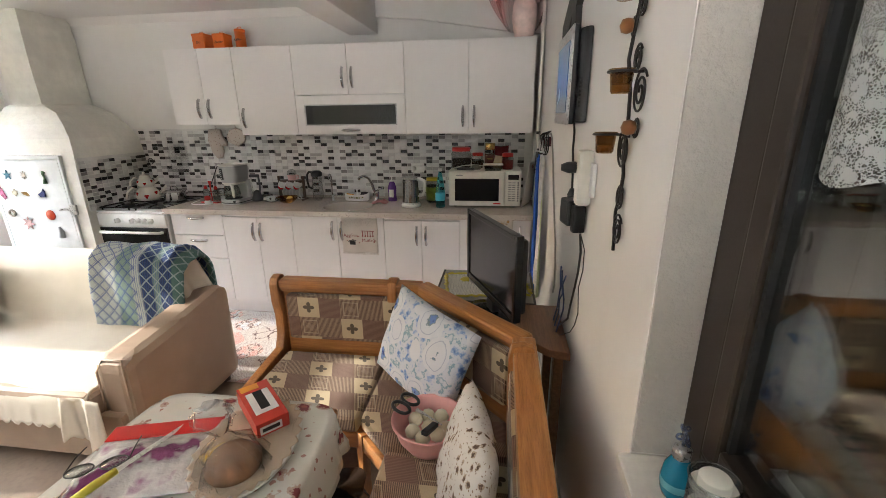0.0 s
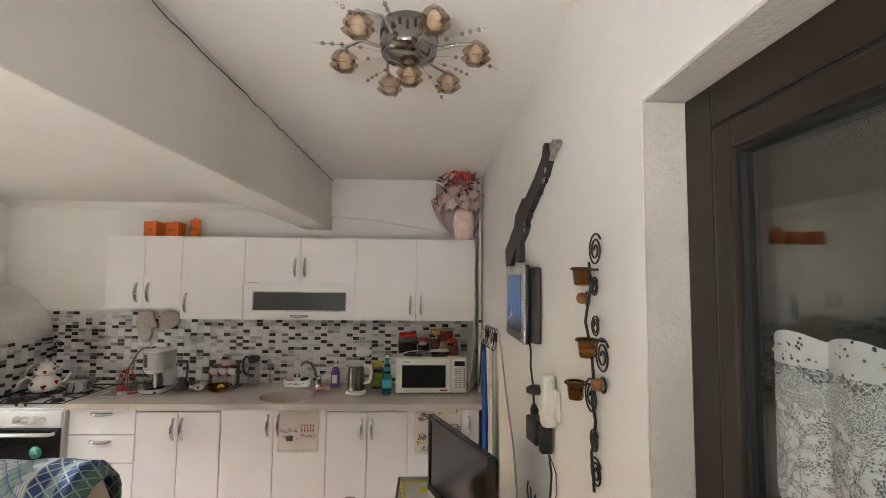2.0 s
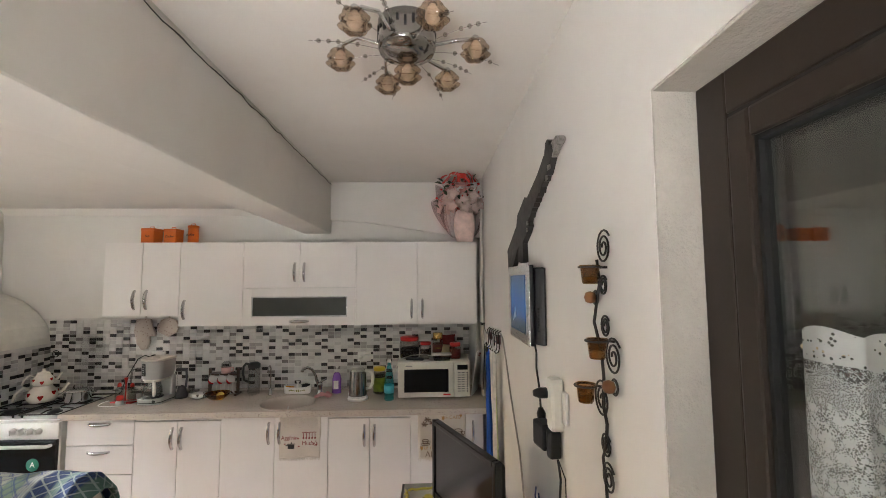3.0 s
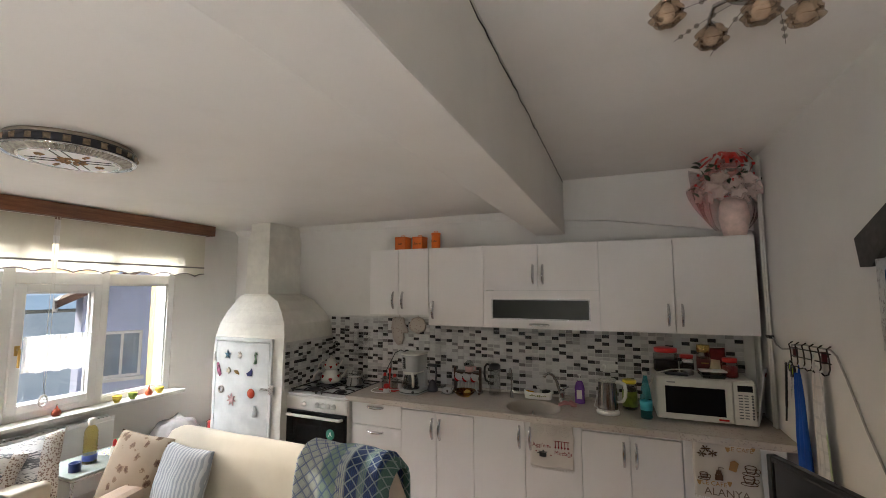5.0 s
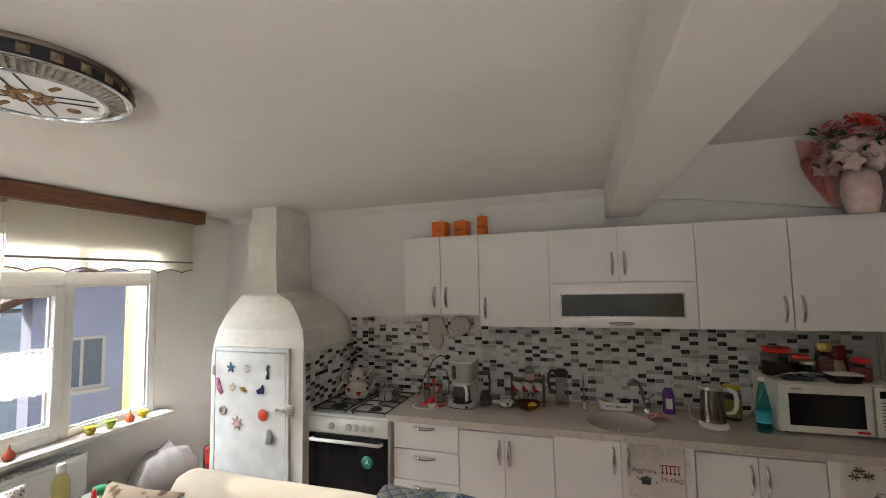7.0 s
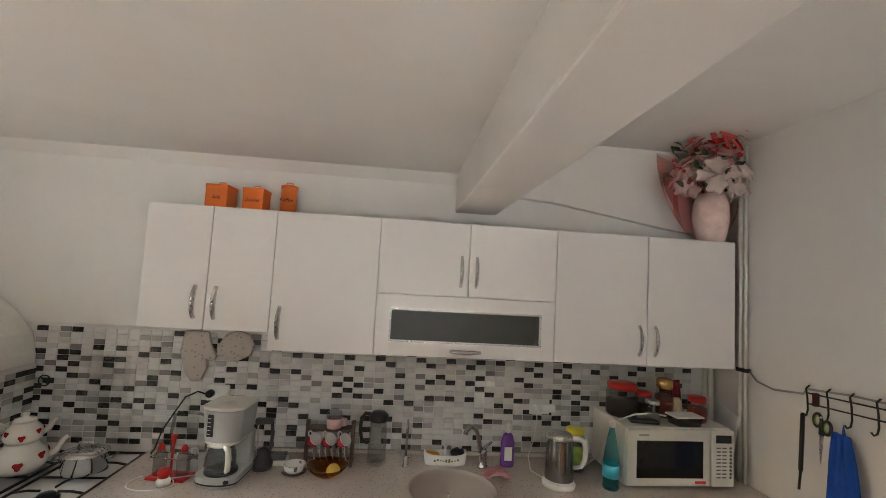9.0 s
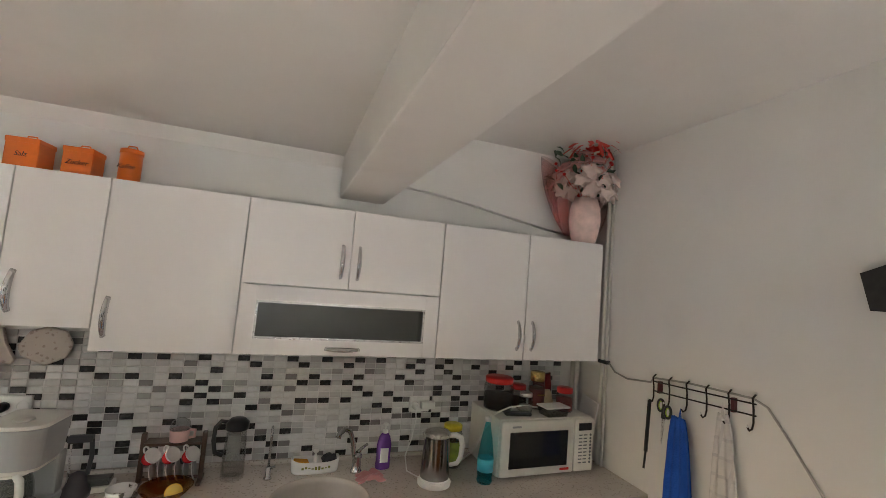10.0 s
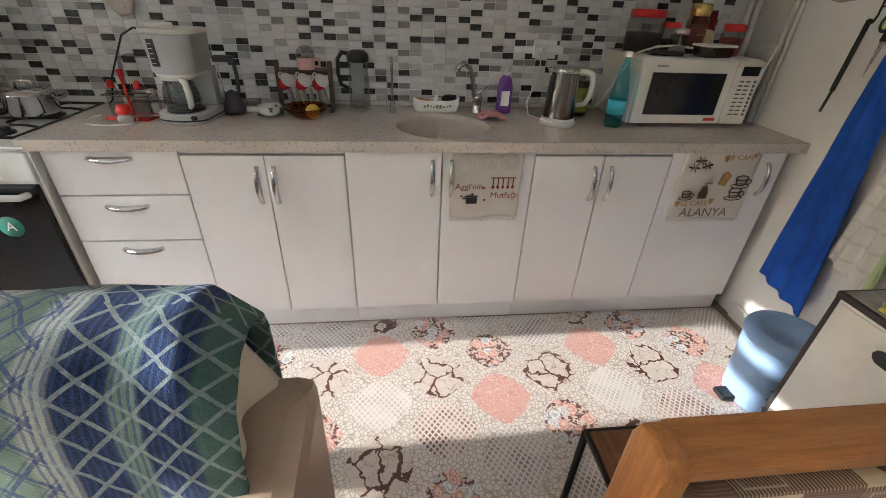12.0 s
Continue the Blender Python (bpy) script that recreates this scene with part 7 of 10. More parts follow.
def cup_rack():
    th = thing("cup_rack", (-2.075, -0.14, ZT), "dark wooden rack with red cups and saucers", "cup rack")
    wood = wood_mat("dark_rack_wood", (0.05, 0.022, 0.012), (0.08, 0.035, 0.02), 5, (14, 14, 1))
    for x in (-0.11, 0.11):
        part("upright", bx(x - 0.009, -0.012, 0, x + 0.009, 0.012, 0.205, 0.004), wood, th)
        part("foot", bx(x - 0.009, -0.05, 0, x + 0.009, 0.05, 0.014, 0.004), wood, th)
    for z in (0.02, 0.155):
        part("crossbar", tube([(-0.11, 0, z), (0.11, 0, z)], 0.007, 8), wood, th)
    part("shelf", bx(-0.102, -0.035, 0.165, 0.102, 0.035, 0.172, 0.002), wood, th)
    red = mat("red_glaze", (0.5, 0.02, 0.025), 0.2, bump=0.0)
    white = mat("white_glaze", (0.72, 0.7, 0.68), 0.15, bump=0.0)
    for k, x in enumerate((-0.07, 0.0, 0.07)):
        c = thing("coffee_cup", (-2.075 + x, -0.19, ZT + 0.125, 0, 52, -40), "small red and white coffee cup hung on the rack", "cup", "cups on the rack")
        part("cup", lathe([(0, 0.0), (0.018, 0.0), (0.024, 0.015), (0.03, 0.048), (0.027, 0.048), (0.02, 0.014), (0, 0.006)], 24, (0, 0, -0.03)), red, c)
        part("rim", lathe([(0.03, 0.016), (0.0312, 0.017), (0.0312, 0.021), (0.026, 0.021), (0.0255, 0.012)], 24), white, c, "white rim")
        part("handle", tube(circle(0.014, 14, (-0.034, 0, -0.006), "xz"), 0.0035, 6, closed=True), white, c, "white handle")
    for k in range(6):
        s = thing("saucer", (-2.075 - 0.075 + 0.03 * k, -0.14, ZT + 0.052, 0, 80, 0), "white and red saucer standing in the rack", "saucer", "saucers in the rack")
        part("plate", lathe([(0, 0.0), (0.02, 0.0), (0.046, 0.007), (0.046, 0.009), (0.02, 0.003), (0, 0.003)], 24), white, s)
    g = thing("sugar_shaker", (-2.06, -0.145, ZT + 0.1725), "pink and clear juicer on the cup rack", "juicer")
    part("jug", lathe([(0, 0), (0.034, 0), (0.038, 0.045), (0, 0.045)], 24), mat("pale_pink_plastic", (0.68, 0.42, 0.4), 0.35), g)
    part("top", lathe([(0.038, 0.046), (0.04, 0.05), (0.034, 0.075), (0.015, 0.09), (0, 0.092)], 24), M_BOWLGL, g, "clear plastic top")
    part("handle", tube([(0.036, 0, 0.01), (0.055, 0, 0.012), (0.056, 0, 0.04), (0.036, 0, 0.042)], 0.006, 8), mat("pale_pink_plastic", (0.68, 0.42, 0.4), 0.35), g)


cup_rack()
th = thing("glass_bowl", (-2.06, -0.27, ZT), "amber glass bowl with half a lemon", "bowl")
part("bowl", lathe([(0, 0.004), (0.04, 0.004), (0.07, 0.022), (0.092, 0.048), (0.088, 0.048), (0.066, 0.018), (0.04, 0.0), (0, 0.0)], 40), glass_mat("amber_bowl", (0.85, 0.55, 0.25), 0.03, 0.8), th)
th = thing("half_lemon", (-2.03, -0.29, ZT + 0.03, 60, 0, 0), "cut half of a lemon in the bowl", "lemon")
part("peel", lathe([(0, -0.03), (0.02, -0.024), (0.031, 0.0), (0.029, 0.001), (0, 0.001)], 20), mat("lemon_peel", (0.75, 0.42, 0.02), 0.45, bump=0.3, bscale=90), th)
part("flesh", lathe([(0.027, 0.0015), (0.027, 0.003), (0, 0.003)], 20), mat("lemon_flesh", (0.75, 0.5, 0.1), 0.3), th, "pale cut face")
th = thing("sugar_bowl", (-2.21, -0.255, ZT), "white patterned bowl on a glass saucer", "bowl")
part("saucer", lathe([(0, 0.002), (0.03, 0.002), (0.055, 0.01), (0.055, 0.012), (0, 0.005)], 32), M_BOWLGL, th)
part("bowl", lathe([(0, 0.006), (0.025, 0.006), (0.045, 0.02), (0.05, 0.045), (0.047, 0.045), (0.04, 0.02), (0, 0.012)], 32), floral_mat("leaf_glaze", (0.7, 0.69, 0.66), [(0.5, 0.48, 0.44), (0.08, 0.07, 0.06), (0.1, 0.08, 0.06)], 40, 0.5, rough=0.15), th)
th = thing("butter_dish", (-2.335, -0.15, ZT, 0, 0, 6), "white butter dish with a clear lid", "dish")
part("dish", bx(-0.07, -0.04, 0, 0.07, 0.04, 0.022, 0.006), M_CPLAST, th)
part("lid", bx(-0.062, -0.034, 0.0225, 0.062, 0.034, 0.045, 0.008), glass_mat("milky_lid", (0.85, 0.85, 0.85), 0.15, 0.8), th)


def coffee_maker():
    th = thing("coffee_maker", (-2.5, -0.315, ZT, 0, 0, -6), "silver filter coffee maker with a glass pot", "coffee maker")
    silver = mat("silver_plastic", (0.4, 0.4, 0.395), 0.33, 0.1, var=0.03, bump=0.0)
    def oval(hx, y0, y1, cut):
        """Outline with a straight back and a bowed front."""
        pts = [(hx * math.sin(a), y0 + cut * (1 - math.cos(a))) for a in np.linspace(-1.45, 1.45, 13).tolist()]
        return pts + [(hx, y1 - 0.015), (hx - 0.015, y1), (-hx + 0.015, y1), (-hx, y1 - 0.015)]
    part("base", prism(oval(0.092, -0.1, 0.11, 0.05), 0, 0.042, "z", 0.006), silver, th)
    part("base_band", prism(oval(0.0925, -0.101, 0.11, 0.05), 0.012, 0.018, "z"), M_BPLAST, th, "dark groove round the base")
    part("hot_plate", lathe([(0.068, 0.042), (0.068, 0.05), (0, 0.05)], 28, (0, -0.02, 0)), M_BPLAST, th)
    part("column", bx(-0.085, 0.06, 0.04, 0.085, 0.11, 0.19, 0.012), silver, th)
    head = prism(oval(0.088, -0.085, 0.11, 0.055), 0.178, 0.31, "z", 0.004)
    for v in head.verts:
        k = (v.co.z - 0.178) / 0.132
        v.co.x *= 0.9 + 0.1 * k
        v.co.y *= 0.92 + 0.08 * k
    part("head", head, silver, th)
    part("lid", prism(oval(0.092, -0.088, 0.112, 0.055), 0.3105, 0.326, "z", 0.007), M_CPLAST, th, "pale hinged lid")
    part("lid_knob", lathe([(0.03, 0.326), (0.026, 0.331), (0, 0.332)], 24, (0, -0.01, 0)), M_CPLAST, th)
    part("filter_ring", prism(oval(0.074, -0.075, 0.09, 0.05), 0.166, 0.178, "z", 0.003), M_CPLAST, th, "pale filter holder")
    part("water_window", bx(-0.045, -0.0835, 0.205, -0.02, -0.074, 0.295, 0.001), M_BPLAST, th, "dark water gauge")
    for k in range(5):
        part("gauge_mark", bx(-0.043, -0.0842, 0.215 + 0.016 * k, -0.03, -0.0834, 0.217 + 0.016 * k), M_WPLAST, th)
    pot = part("pot", lathe([(0, 0.052), (0.056, 0.052), (0.066, 0.075), (0.06, 0.12), (0.05, 0.15), (0.052, 0.16), (0.048, 0.158), (0.046, 0.15), (0.056, 0.12), (0.062, 0.075), (0, 0.056)], 32, (-0.005, -0.022, 0)), M_BOWLGL, th, "clear glass coffee pot")
    part("pot_lid", lathe([(0.052, 0.155), (0.054, 0.165), (0, 0.17)], 28, (-0.005, -0.022, 0)), M_CPLAST, pot)
    part("pot_handle", tube([(0.03, -0.06, 0.16), (0.055, -0.085, 0.155), (0.062, -0.09, 0.12), (0.058, -0.085, 0.075), (0.045, -0.07, 0.062)], [0.011, 0.012, 0.012, 0.011, 0.008], 10), M_CPLAST, pot, "cream pot handle")
    part("switch", lathe([(0.011, 0), (0.011, 0.006), (0, 0.007)], 16, (0, 0, 0)), M_BPLAST, th).matrix_basis = pose(0.055, -0.083, 0.026, 90, 0, 25)


coffee_maker()
th = thing("coffee_grinder", (-2.37, -0.2, ZT), "dark kitchen gadget with a steel rod", "gadget")
o = lathe([(0, 0), (0.05, 0.0), (0.052, 0.02), (0.036, 0.05), (0.032, 0.08), (0.0, 0.095)], 24, sx=0.9)
part("base", o, mat("dark_grey_rubber", (0.06, 0.055, 0.06), 0.5), th)
part("rod", tube([(-0.02, -0.02, 0.02), (-0.025, -0.022, 0.2)], 0.004, 8), M_STEEL, th)
part("head", bx(-0.045, -0.015, 0.2, 0.035, 0.015, 0.225, 0.007), mat("dark_grey_plastic", (0.07, 0.07, 0.08), 0.4), th)
part("arm", tube([(0.03, 0, 0.21), (0.036, 0, 0.15), (0.03, 0.0, 0.08)], 0.008, 8), mat("dark_grey_plastic", (0.07, 0.07, 0.08), 0.4), th)


def cruet():
    th = thing("cruet_stand", (-2.72, -0.31, ZT, 0, 0, -8), "red cruet stand with oil and salt bottles", "cruet")
    part("tray", bx(-0.085, -0.045, 0, 0.085, 0.045, 0.012, 0.005), M_RED, th)
    part("post", tube([(0, 0, 0.01), (0, 0, 0.15)], 0.005, 8), M_RED, th)
    part("knob", lathe([(0.006, 0.13), (0.01, 0.165), (0.014, 0.18), (0, 0.182)], 12), M_RED, th)
    bm = tube([(-0.08, -0.03, 0.09), (0.08, -0.03, 0.09), (0.08, 0.03, 0.09), (-0.08, 0.03, 0.09)], 0.0025, 6, closed=True)
    part("wire", bm, M_CHROME, th)
    for x, y in ((-0.052, 0.0), (0.052, 0.0)):
        b = small_bottle(-2.72 + x, -0.31 + y - x * 0.14, ZT + 0.012, 0.026, 0.13, M_BOWLGL, M_RED, "small glass oil bottle with a red stopper", "cruet_bottle", 0.22)
    s = thing("salt_shaker", (-2.66, -0.25, ZT), "glass salt shaker with a steel cap", "shaker")
    part("glass", lathe([(0, 0), (0.024, 0), (0.02, 0.075), (0, 0.075)], 20), M_BOWLGL, s)
    part("salt", lathe([(0, 0.003), (0.021, 0.003), (0.02, 0.045), (0, 0.047)], 16), M_WPLAST, s)
    part("cap", lathe([(0.021, 0.075), (0.021, 0.095), (0.012, 0.1), (0, 0.1)], 20), M_STEEL, s)
    e = thing("egg_timer", (-2.715, -0.375, ZT), "red chef-hat egg timer with a white base", "timer")
    part("base", lathe([(0, 0), (0.026, 0.002), (0.028, 0.018), (0.018, 0.03), (0, 0.032)], 20), M_WPLAST, e)
    part("top", lathe([(0.02, 0.03), (0.026, 0.045), (0.02, 0.065), (0, 0.07)], 20), M_RED, e)
    pts = [(-2.76 + 0.09 * math.cos(a), -0.39 + 0.05 * math.sin(a), ZT + 0.005 + 0.02 * max(0, math.sin(a))) for a in np.linspace(2.2, 7.0, 18).tolist()]
    tagged(link("white_cable", tube(pts + [(-2.6, -0.3, ZT + 0.01)], 0.003, 6), M_WPLAST), "white cable looped on the worktop", "cable")


cruet()
th = socket_and_plug(-2.67, 1.17, "white wall socket behind the coffee maker")
o = lathe([(0.019, 0), (0.019, 0.025), (0.012, 0.04), (0, 0.041)], 16)
o.transform(pose(-0.03, -0.012, 0.0, 90, 0, 0))
part("plug", o, M_BPLAST, th, "black plug")
tagged(link("black_cable", tube([(-2.7, -0.06, 1.17), (-2.74, -0.08, 1.19), (-2.8, -0.07, 1.16), (-2.85, -0.06, 1.08), (-2.9, -0.06, 0.99), (-2.93, -0.05, 0.9), (-2.93, -0.08, 0.889)], 0.004, 8), M_BPLAST), "black cable running from the socket to the worktop", "cable")
th = thing("standing_tray", (-2.77, -0.05, ZT, 6, 0, 0), "clear plastic tray with grips standing at the wall", "tray")
part("tray", tube([(-0.08, 0, 0.01), (0.08, 0, 0.01), (0.085, 0, 0.1), (0.07, 0, 0.19), (0.03, 0, 0.2), (-0.03, 0, 0.2), (-0.07, 0, 0.19), (-0.085, 0, 0.1)], 0.008, 8, closed=True), glass_mat("clear_grip", (0.85, 0.85, 0.85), 0.1, 0.85), th)


# ---- on the cooker ----
def teapot():
    red = mat("red_flower_enamel", (0.4, 0.02, 0.02), 0.25)
    en = mat("cream_enamel", (0.68, 0.64, 0.58), 0.18, var=0.04, bump=0.0)
    zc = 0.893

    def pot(z, r, h, name, label):
        th = thing(name, (-3.36, -0.27, z, 0, 0, 35), label, "teapot")
        part("body", lathe([(0, 0), (r * 0.85, 0), (r, h * 0.22), (r * 1.02, h * 0.4), (r * 0.88, h * 0.7), (r * 0.62, h * 0.92), (r * 0.62, h), (0, h)], 36), en, th)
        part("spout", tube([(r * 0.85, 0, h * 0.3), (r * 1.25, 0, h * 0.5), (r * 1.45, 0, h * 0.85), (r * 1.62, 0, h * 0.98)], [h * 0.16, h * 0.12, h * 0.09, h * 0.08], 12), en, th)
        part("handle", tube([(-r * 0.7, 0, h * 0.8), (-r * 1.15, 0, h * 0.98), (-r * 1.6, 0, h * 0.6), (-r * 1.75, 0, h * 0.15)], h * 0.085, 10), en, th)
        for k in range(7):
            a = k * 0.9 + 0.2
            zz = h * (0.35 if k % 2 else 0.55)
            rr = r * (1.015 if k % 2 else 0.965)
            o = lathe([(r * 0.17, 0), (r * 0.12, 0.003), (0, 0.004)], 15, lobes=3, depth=0.25)
            o.transform(Matrix.Translation((rr * math.cos(a), rr * math.sin(a), zz)) @ Matrix.Rotation(a, 4, "Z") @ Matrix.Rotation(radians(82), 4, "Y"))
            part("flower", o, red, th, "red tulip motif")
        return th
    pot(zc, 0.092, 0.115, "kettle_pot", "cream enamel stove kettle with red tulips")
    t = pot(zc + 0.116, 0.066, 0.085, "teapot", "cream enamel teapot with red tulips stacked on the kettle")
    part("lid", lathe([(0.042, 0.085), (0.036, 0.097), (0.012, 0.103), (0.01, 0.115), (0.014, 0.122), (0, 0.126)], 24), en, t)


teapot()
th = thing("saucepan", (-3.1, -0.27, 0.893, 0, 0, 10), "small steel saucepan with a lid on the cooker", "saucepan")
part("pan", lathe([(0, 0), (0.078, 0), (0.082, 0.01), (0.084, 0.07), (0.088, 0.073), (0, 0.073)], 36), M_CHROME, th)
part("lid", lathe([(0.089, 0.073), (0.086, 0.08), (0.05, 0.092), (0, 0.096)], 36), M_CHROME, th)
part("knob", tube([(-0.03, 0, 0.093), (-0.026, 0, 0.118), (0.026, 0, 0.118), (0.03, 0, 0.093)], 0.005, 8), M_CHROME, th)
for s in (-1, 1):
    part("handle", tube([(s * 0.082, -0.028, 0.055), (s * 0.112, -0.024, 0.058), (s * 0.112, 0.024, 0.058), (s * 0.082, 0.028, 0.055)], 0.005, 8), M_CHROME, th)


# ---- above the worktop ----
def mitts():
    fab = floral_mat("quilted_cream_cotton", (0.52, 0.45, 0.4), [(0.44, 0.36, 0.32), (0.35, 0.28, 0.25), (0.3, 0.24, 0.22)], 60, 0.6)
    th = thing("oven_mitt", (-2.78, -0.03, 1.48), "quilted cream oven mitt hanging under the cabinets", "oven mitt")
    poly = [(-0.07, 0.0), (-0.085, -0.1), (-0.06, -0.2), (-0.02, -0.255), (0.03, -0.245), (0.05, -0.19), (0.045, -0.14), (0.085, -0.145), (0.095, -0.125), (0.06, -0.06), (0.045, 0.0)]
    part("mitt", prism(poly, -0.014, 0.012, "y", 0.01), fab, th)
    part("loop", tube([(0.0, 0, 0.0), (0.0, -0.004, 0.035), (0.01, 0, 0.0)], 0.002, 6), fab, th)
    th = thing("pot_holder", (-2.59, -0.03, 1.48), "quilted cream pot holder hanging under the cabinets", "pot holder")
    poly = [(-0.06, -0.01), (-0.095, -0.07), (-0.08, -0.11), (0.0, -0.15), (0.07, -0.115), (0.085, -0.06), (0.06, -0.01), (0.0, 0.01)]
    part("pad", prism(poly, -0.012, 0.01, "y", 0.008), fab, th)
    part("loop", tube([(0.0, 0, 0.0), (0.0, -0.004, 0.035), (0.01, 0, 0.0)], 0.002, 6), fab, th)


mitts()


def canister(x, w, h, word, lid_r, label, round_=False):
    th = thing("canister", (x, -0.11, ZU1, 0, 0, -4), label, "canister", "canisters on the wall cabinets")
    if round_:
        part("tin", lathe([(0, 0), (w / 2, 0), (w / 2, h - 0.015), (0, h - 0.015)], 32), M_ORANGE, th)
        lid = part("lid", lathe([(w / 2 + 0.002, h - 0.02), (w / 2 + 0.002, h - 0.002), (w / 2 - 0.004, h), (0, h)], 32), M_ORANGE, th)
    else:
        part("tin", bx(-w / 2, -w / 2, 0, w / 2, w / 2, h - 0.015, 0.006), M_ORANGE, th)
        lid = part("lid", bx(-w / 2 - 0.002, -w / 2 - 0.002, h - 0.022, w / 2 + 0.002, w / 2 + 0.002, h, 0.006), M_ORANGE, th)
    part("handle", tube([(-0.02, 0, h), (-0.014, 0, h + 0.016), (0.014, 0, h + 0.016), (0.02, 0, h)], 0.003, 8), M_ORANGE, lid)
    writing(word, 0.026, pose(0, -w / 2 - 0.0015, h * 0.48, 90, 0, 0), M_INK, th, "lettering", "black handwritten lettering", shear=0.25)


canister(-2.708, 0.108, 0.127, "Salz", 0, "square orange tin canister lettered Salz")
canister(-2.535, 0.102, 0.122, "Zucker", 0, "square orange tin canister lettered Zucker")
canister(-2.377, 0.08, 0.152, "Kaffee", 0, "round orange tin canister lettered Kaffee", True)


def bouquet():
    th = thing("bouquet", pose(-0.15, -0.215, ZU1) @ Matrix.Scale(1.1, 4), "artificial flower bouquet in red net in a pink vase", "bouquet")
    part("vase", lathe([(0.0, 0), (0.058, 0), (0.068, 0.04), (0.08, 0.11), (0.076, 0.18), (0.06, 0.235), (0.055, 0.235), (0.07, 0.18), (0, 0.05)], 28), mat("pale_pink_wrap", (0.74, 0.55, 0.5), 0.45, var=0.12, scale=18), th)
    rnd = random.Random(21)
    reds, pinks, whites, leaves, berries = None, None, None, None, None
    for k in range(44):
        a, r = rnd.uniform(0, 6.283), 0.17 * math.sqrt(rnd.random())
        z = 0.24 + rnd.uniform(0.0, 0.24) * (1.1 - r / 0.2)
        p = Vector((max(-0.21, min(0.1, r * math.cos(a) * 1.0 - 0.03)), max(-0.17, min(0.1, r * math.sin(a) * 0.8 - 0.03)), z))
        out = (p - Vector((0, 0.03, 0.25))).normalized()
        o = lathe([(0.0, 0.008), (0.008, 0.01), (0.022, 0.006), (0.036, 0.012), (0.04, 0.02), (0.034, 0.014), (0.02, 0.002), (0.0, 0.0)], 25, lobes=5, depth=0.22)
        q = out.to_track_quat("Z", "Y").to_matrix().to_4x4()
        m = Matrix.Translation(p) @ q @ Matrix.Scale(rnd.uniform(0.85, 1.2), 4)
        if z < 0.33 or (z < 0.4 and p.x > 0.0):
            whites = join(whites, o, m)
        else:
            pinks = join(pinks, o, m)
    for k in range(40):
        a, r = rnd.uniform(0, 6.283), rnd.uniform(0.05, 0.17)
        p = Vector((max(-0.2, min(0.1, r * math.cos(a) - 0.03)), max(-0.17, min(0.12, r * math.sin(a) * 0.8 - 0.02)), rnd.uniform(0.22, 0.46)))
        o = sheet(4, 3, lambda u, v: (0.055 * u, 0.026 * (v - 0.5) * math.sin(math.pi * min(0.98, u + 0.05)), 0.012 * math.sin(3 * u)), 0.001)
        leaves = join(leaves, o, Matrix.Translation(p) @ Euler((rnd.uniform(-1, 1), rnd.uniform(-1.2, 0.4), a)).to_matrix().to_4x4())
    for k in range(26):
        a, r = rnd.uniform(0, 6.283), rnd.uniform(0.08, 0.2)
        p = (max(-0.22, min(0.11, r * math.cos(a) - 0.03)), max(-0.19, min(0.12, r * math.sin(a) * 0.8 - 0.02)), rnd.uniform(0.28, 0.44))
        berries = lathe([(0, -0.009), (0.008, -0.004), (0.009, 0.004), (0, 0.01)], 8, p, berries)
        tube([(0, 0, 0.2), p], 0.0012, 4, berries)
    part("blossoms", whites, cloth_mat("white_silk_petal", (0.62, 0.48, 0.43)), th, "white silk blossoms")
    part("blossoms", pinks, cloth_mat("pink_silk_petal", (0.6, 0.3, 0.27)), th, "pink silk blossoms")
    part("leaves", leaves, mat("silk_leaf", (0.035, 0.06, 0.03), 0.5, var=0.4), th, "dark green silk leaves")
    part("berries", berries, M_RED, th, "red berry sprays")
    n = Net("red_net_wrap")
    t = n.t
    tr, mx = t.nodes.new("ShaderNodeBsdfTransparent"), t.nodes.new("ShaderNodeMixShader")
    n.set(Base_Color=(0.62, 0.06, 0.045), Roughness=0.6)
    mx.inputs[0].default_value = 0.24
    t.links.new(tr.outputs[0], mx.inputs[1])
    t.links.new(n.bsdf.outputs[0], mx.inputs[2])
    t.links.new(mx.outputs[0], n.out.inputs[0])

    def net(u, v):
        a = -1.75 + 4.2 * u
        r = 0.085 + 0.1 * math.sin(1.9 * v) ** 0.8 + 0.06 * math.sin(9 * a + 2 * v) * v
        x, y = r * math.cos(a + 1.2) - 0.01, 0.02 + r * math.sin(a + 1.2) * 0.75
        return (min(0.123, max(-0.3, x)), min(0.14, max(-0.24, y)), 0.04 + 0.34 * v + 0.08 * math.sin(5 * a + 1) * v)
    part("net", sheet(64, 24, net), n.mat, th, "red net wrapping")
    bow = None
    rnd = random.Random(5)
    for k in range(60):
        a = rnd.uniform(0, 6.283)
        r = rnd.uniform(0.05, 0.16)
        bow = join(bow, sheet(8, 4, lambda u, v: (r * u * math.cos(3 * u), 0.02 * (v - 0.5) + 0.01 * math.sin(9 * u), 0.06 * math.sin(3 * u)), 0), Matrix.Translation((-0.03, -0.07, 0.47)) @ Euler((rnd.uniform(-0.6, 0.6), rnd.uniform(-0.6, 0.4), a)).to_matrix().to_4x4())
    for v in bow.verts:
        v.co.x = min(0.115, v.co.x)
        v.co.z = min(0.55, v.co.z)
    part("bow", bow, cloth_mat("red_tulle", (0.68, 0.04, 0.025)), th, "frayed red tulle bow")


bouquet()

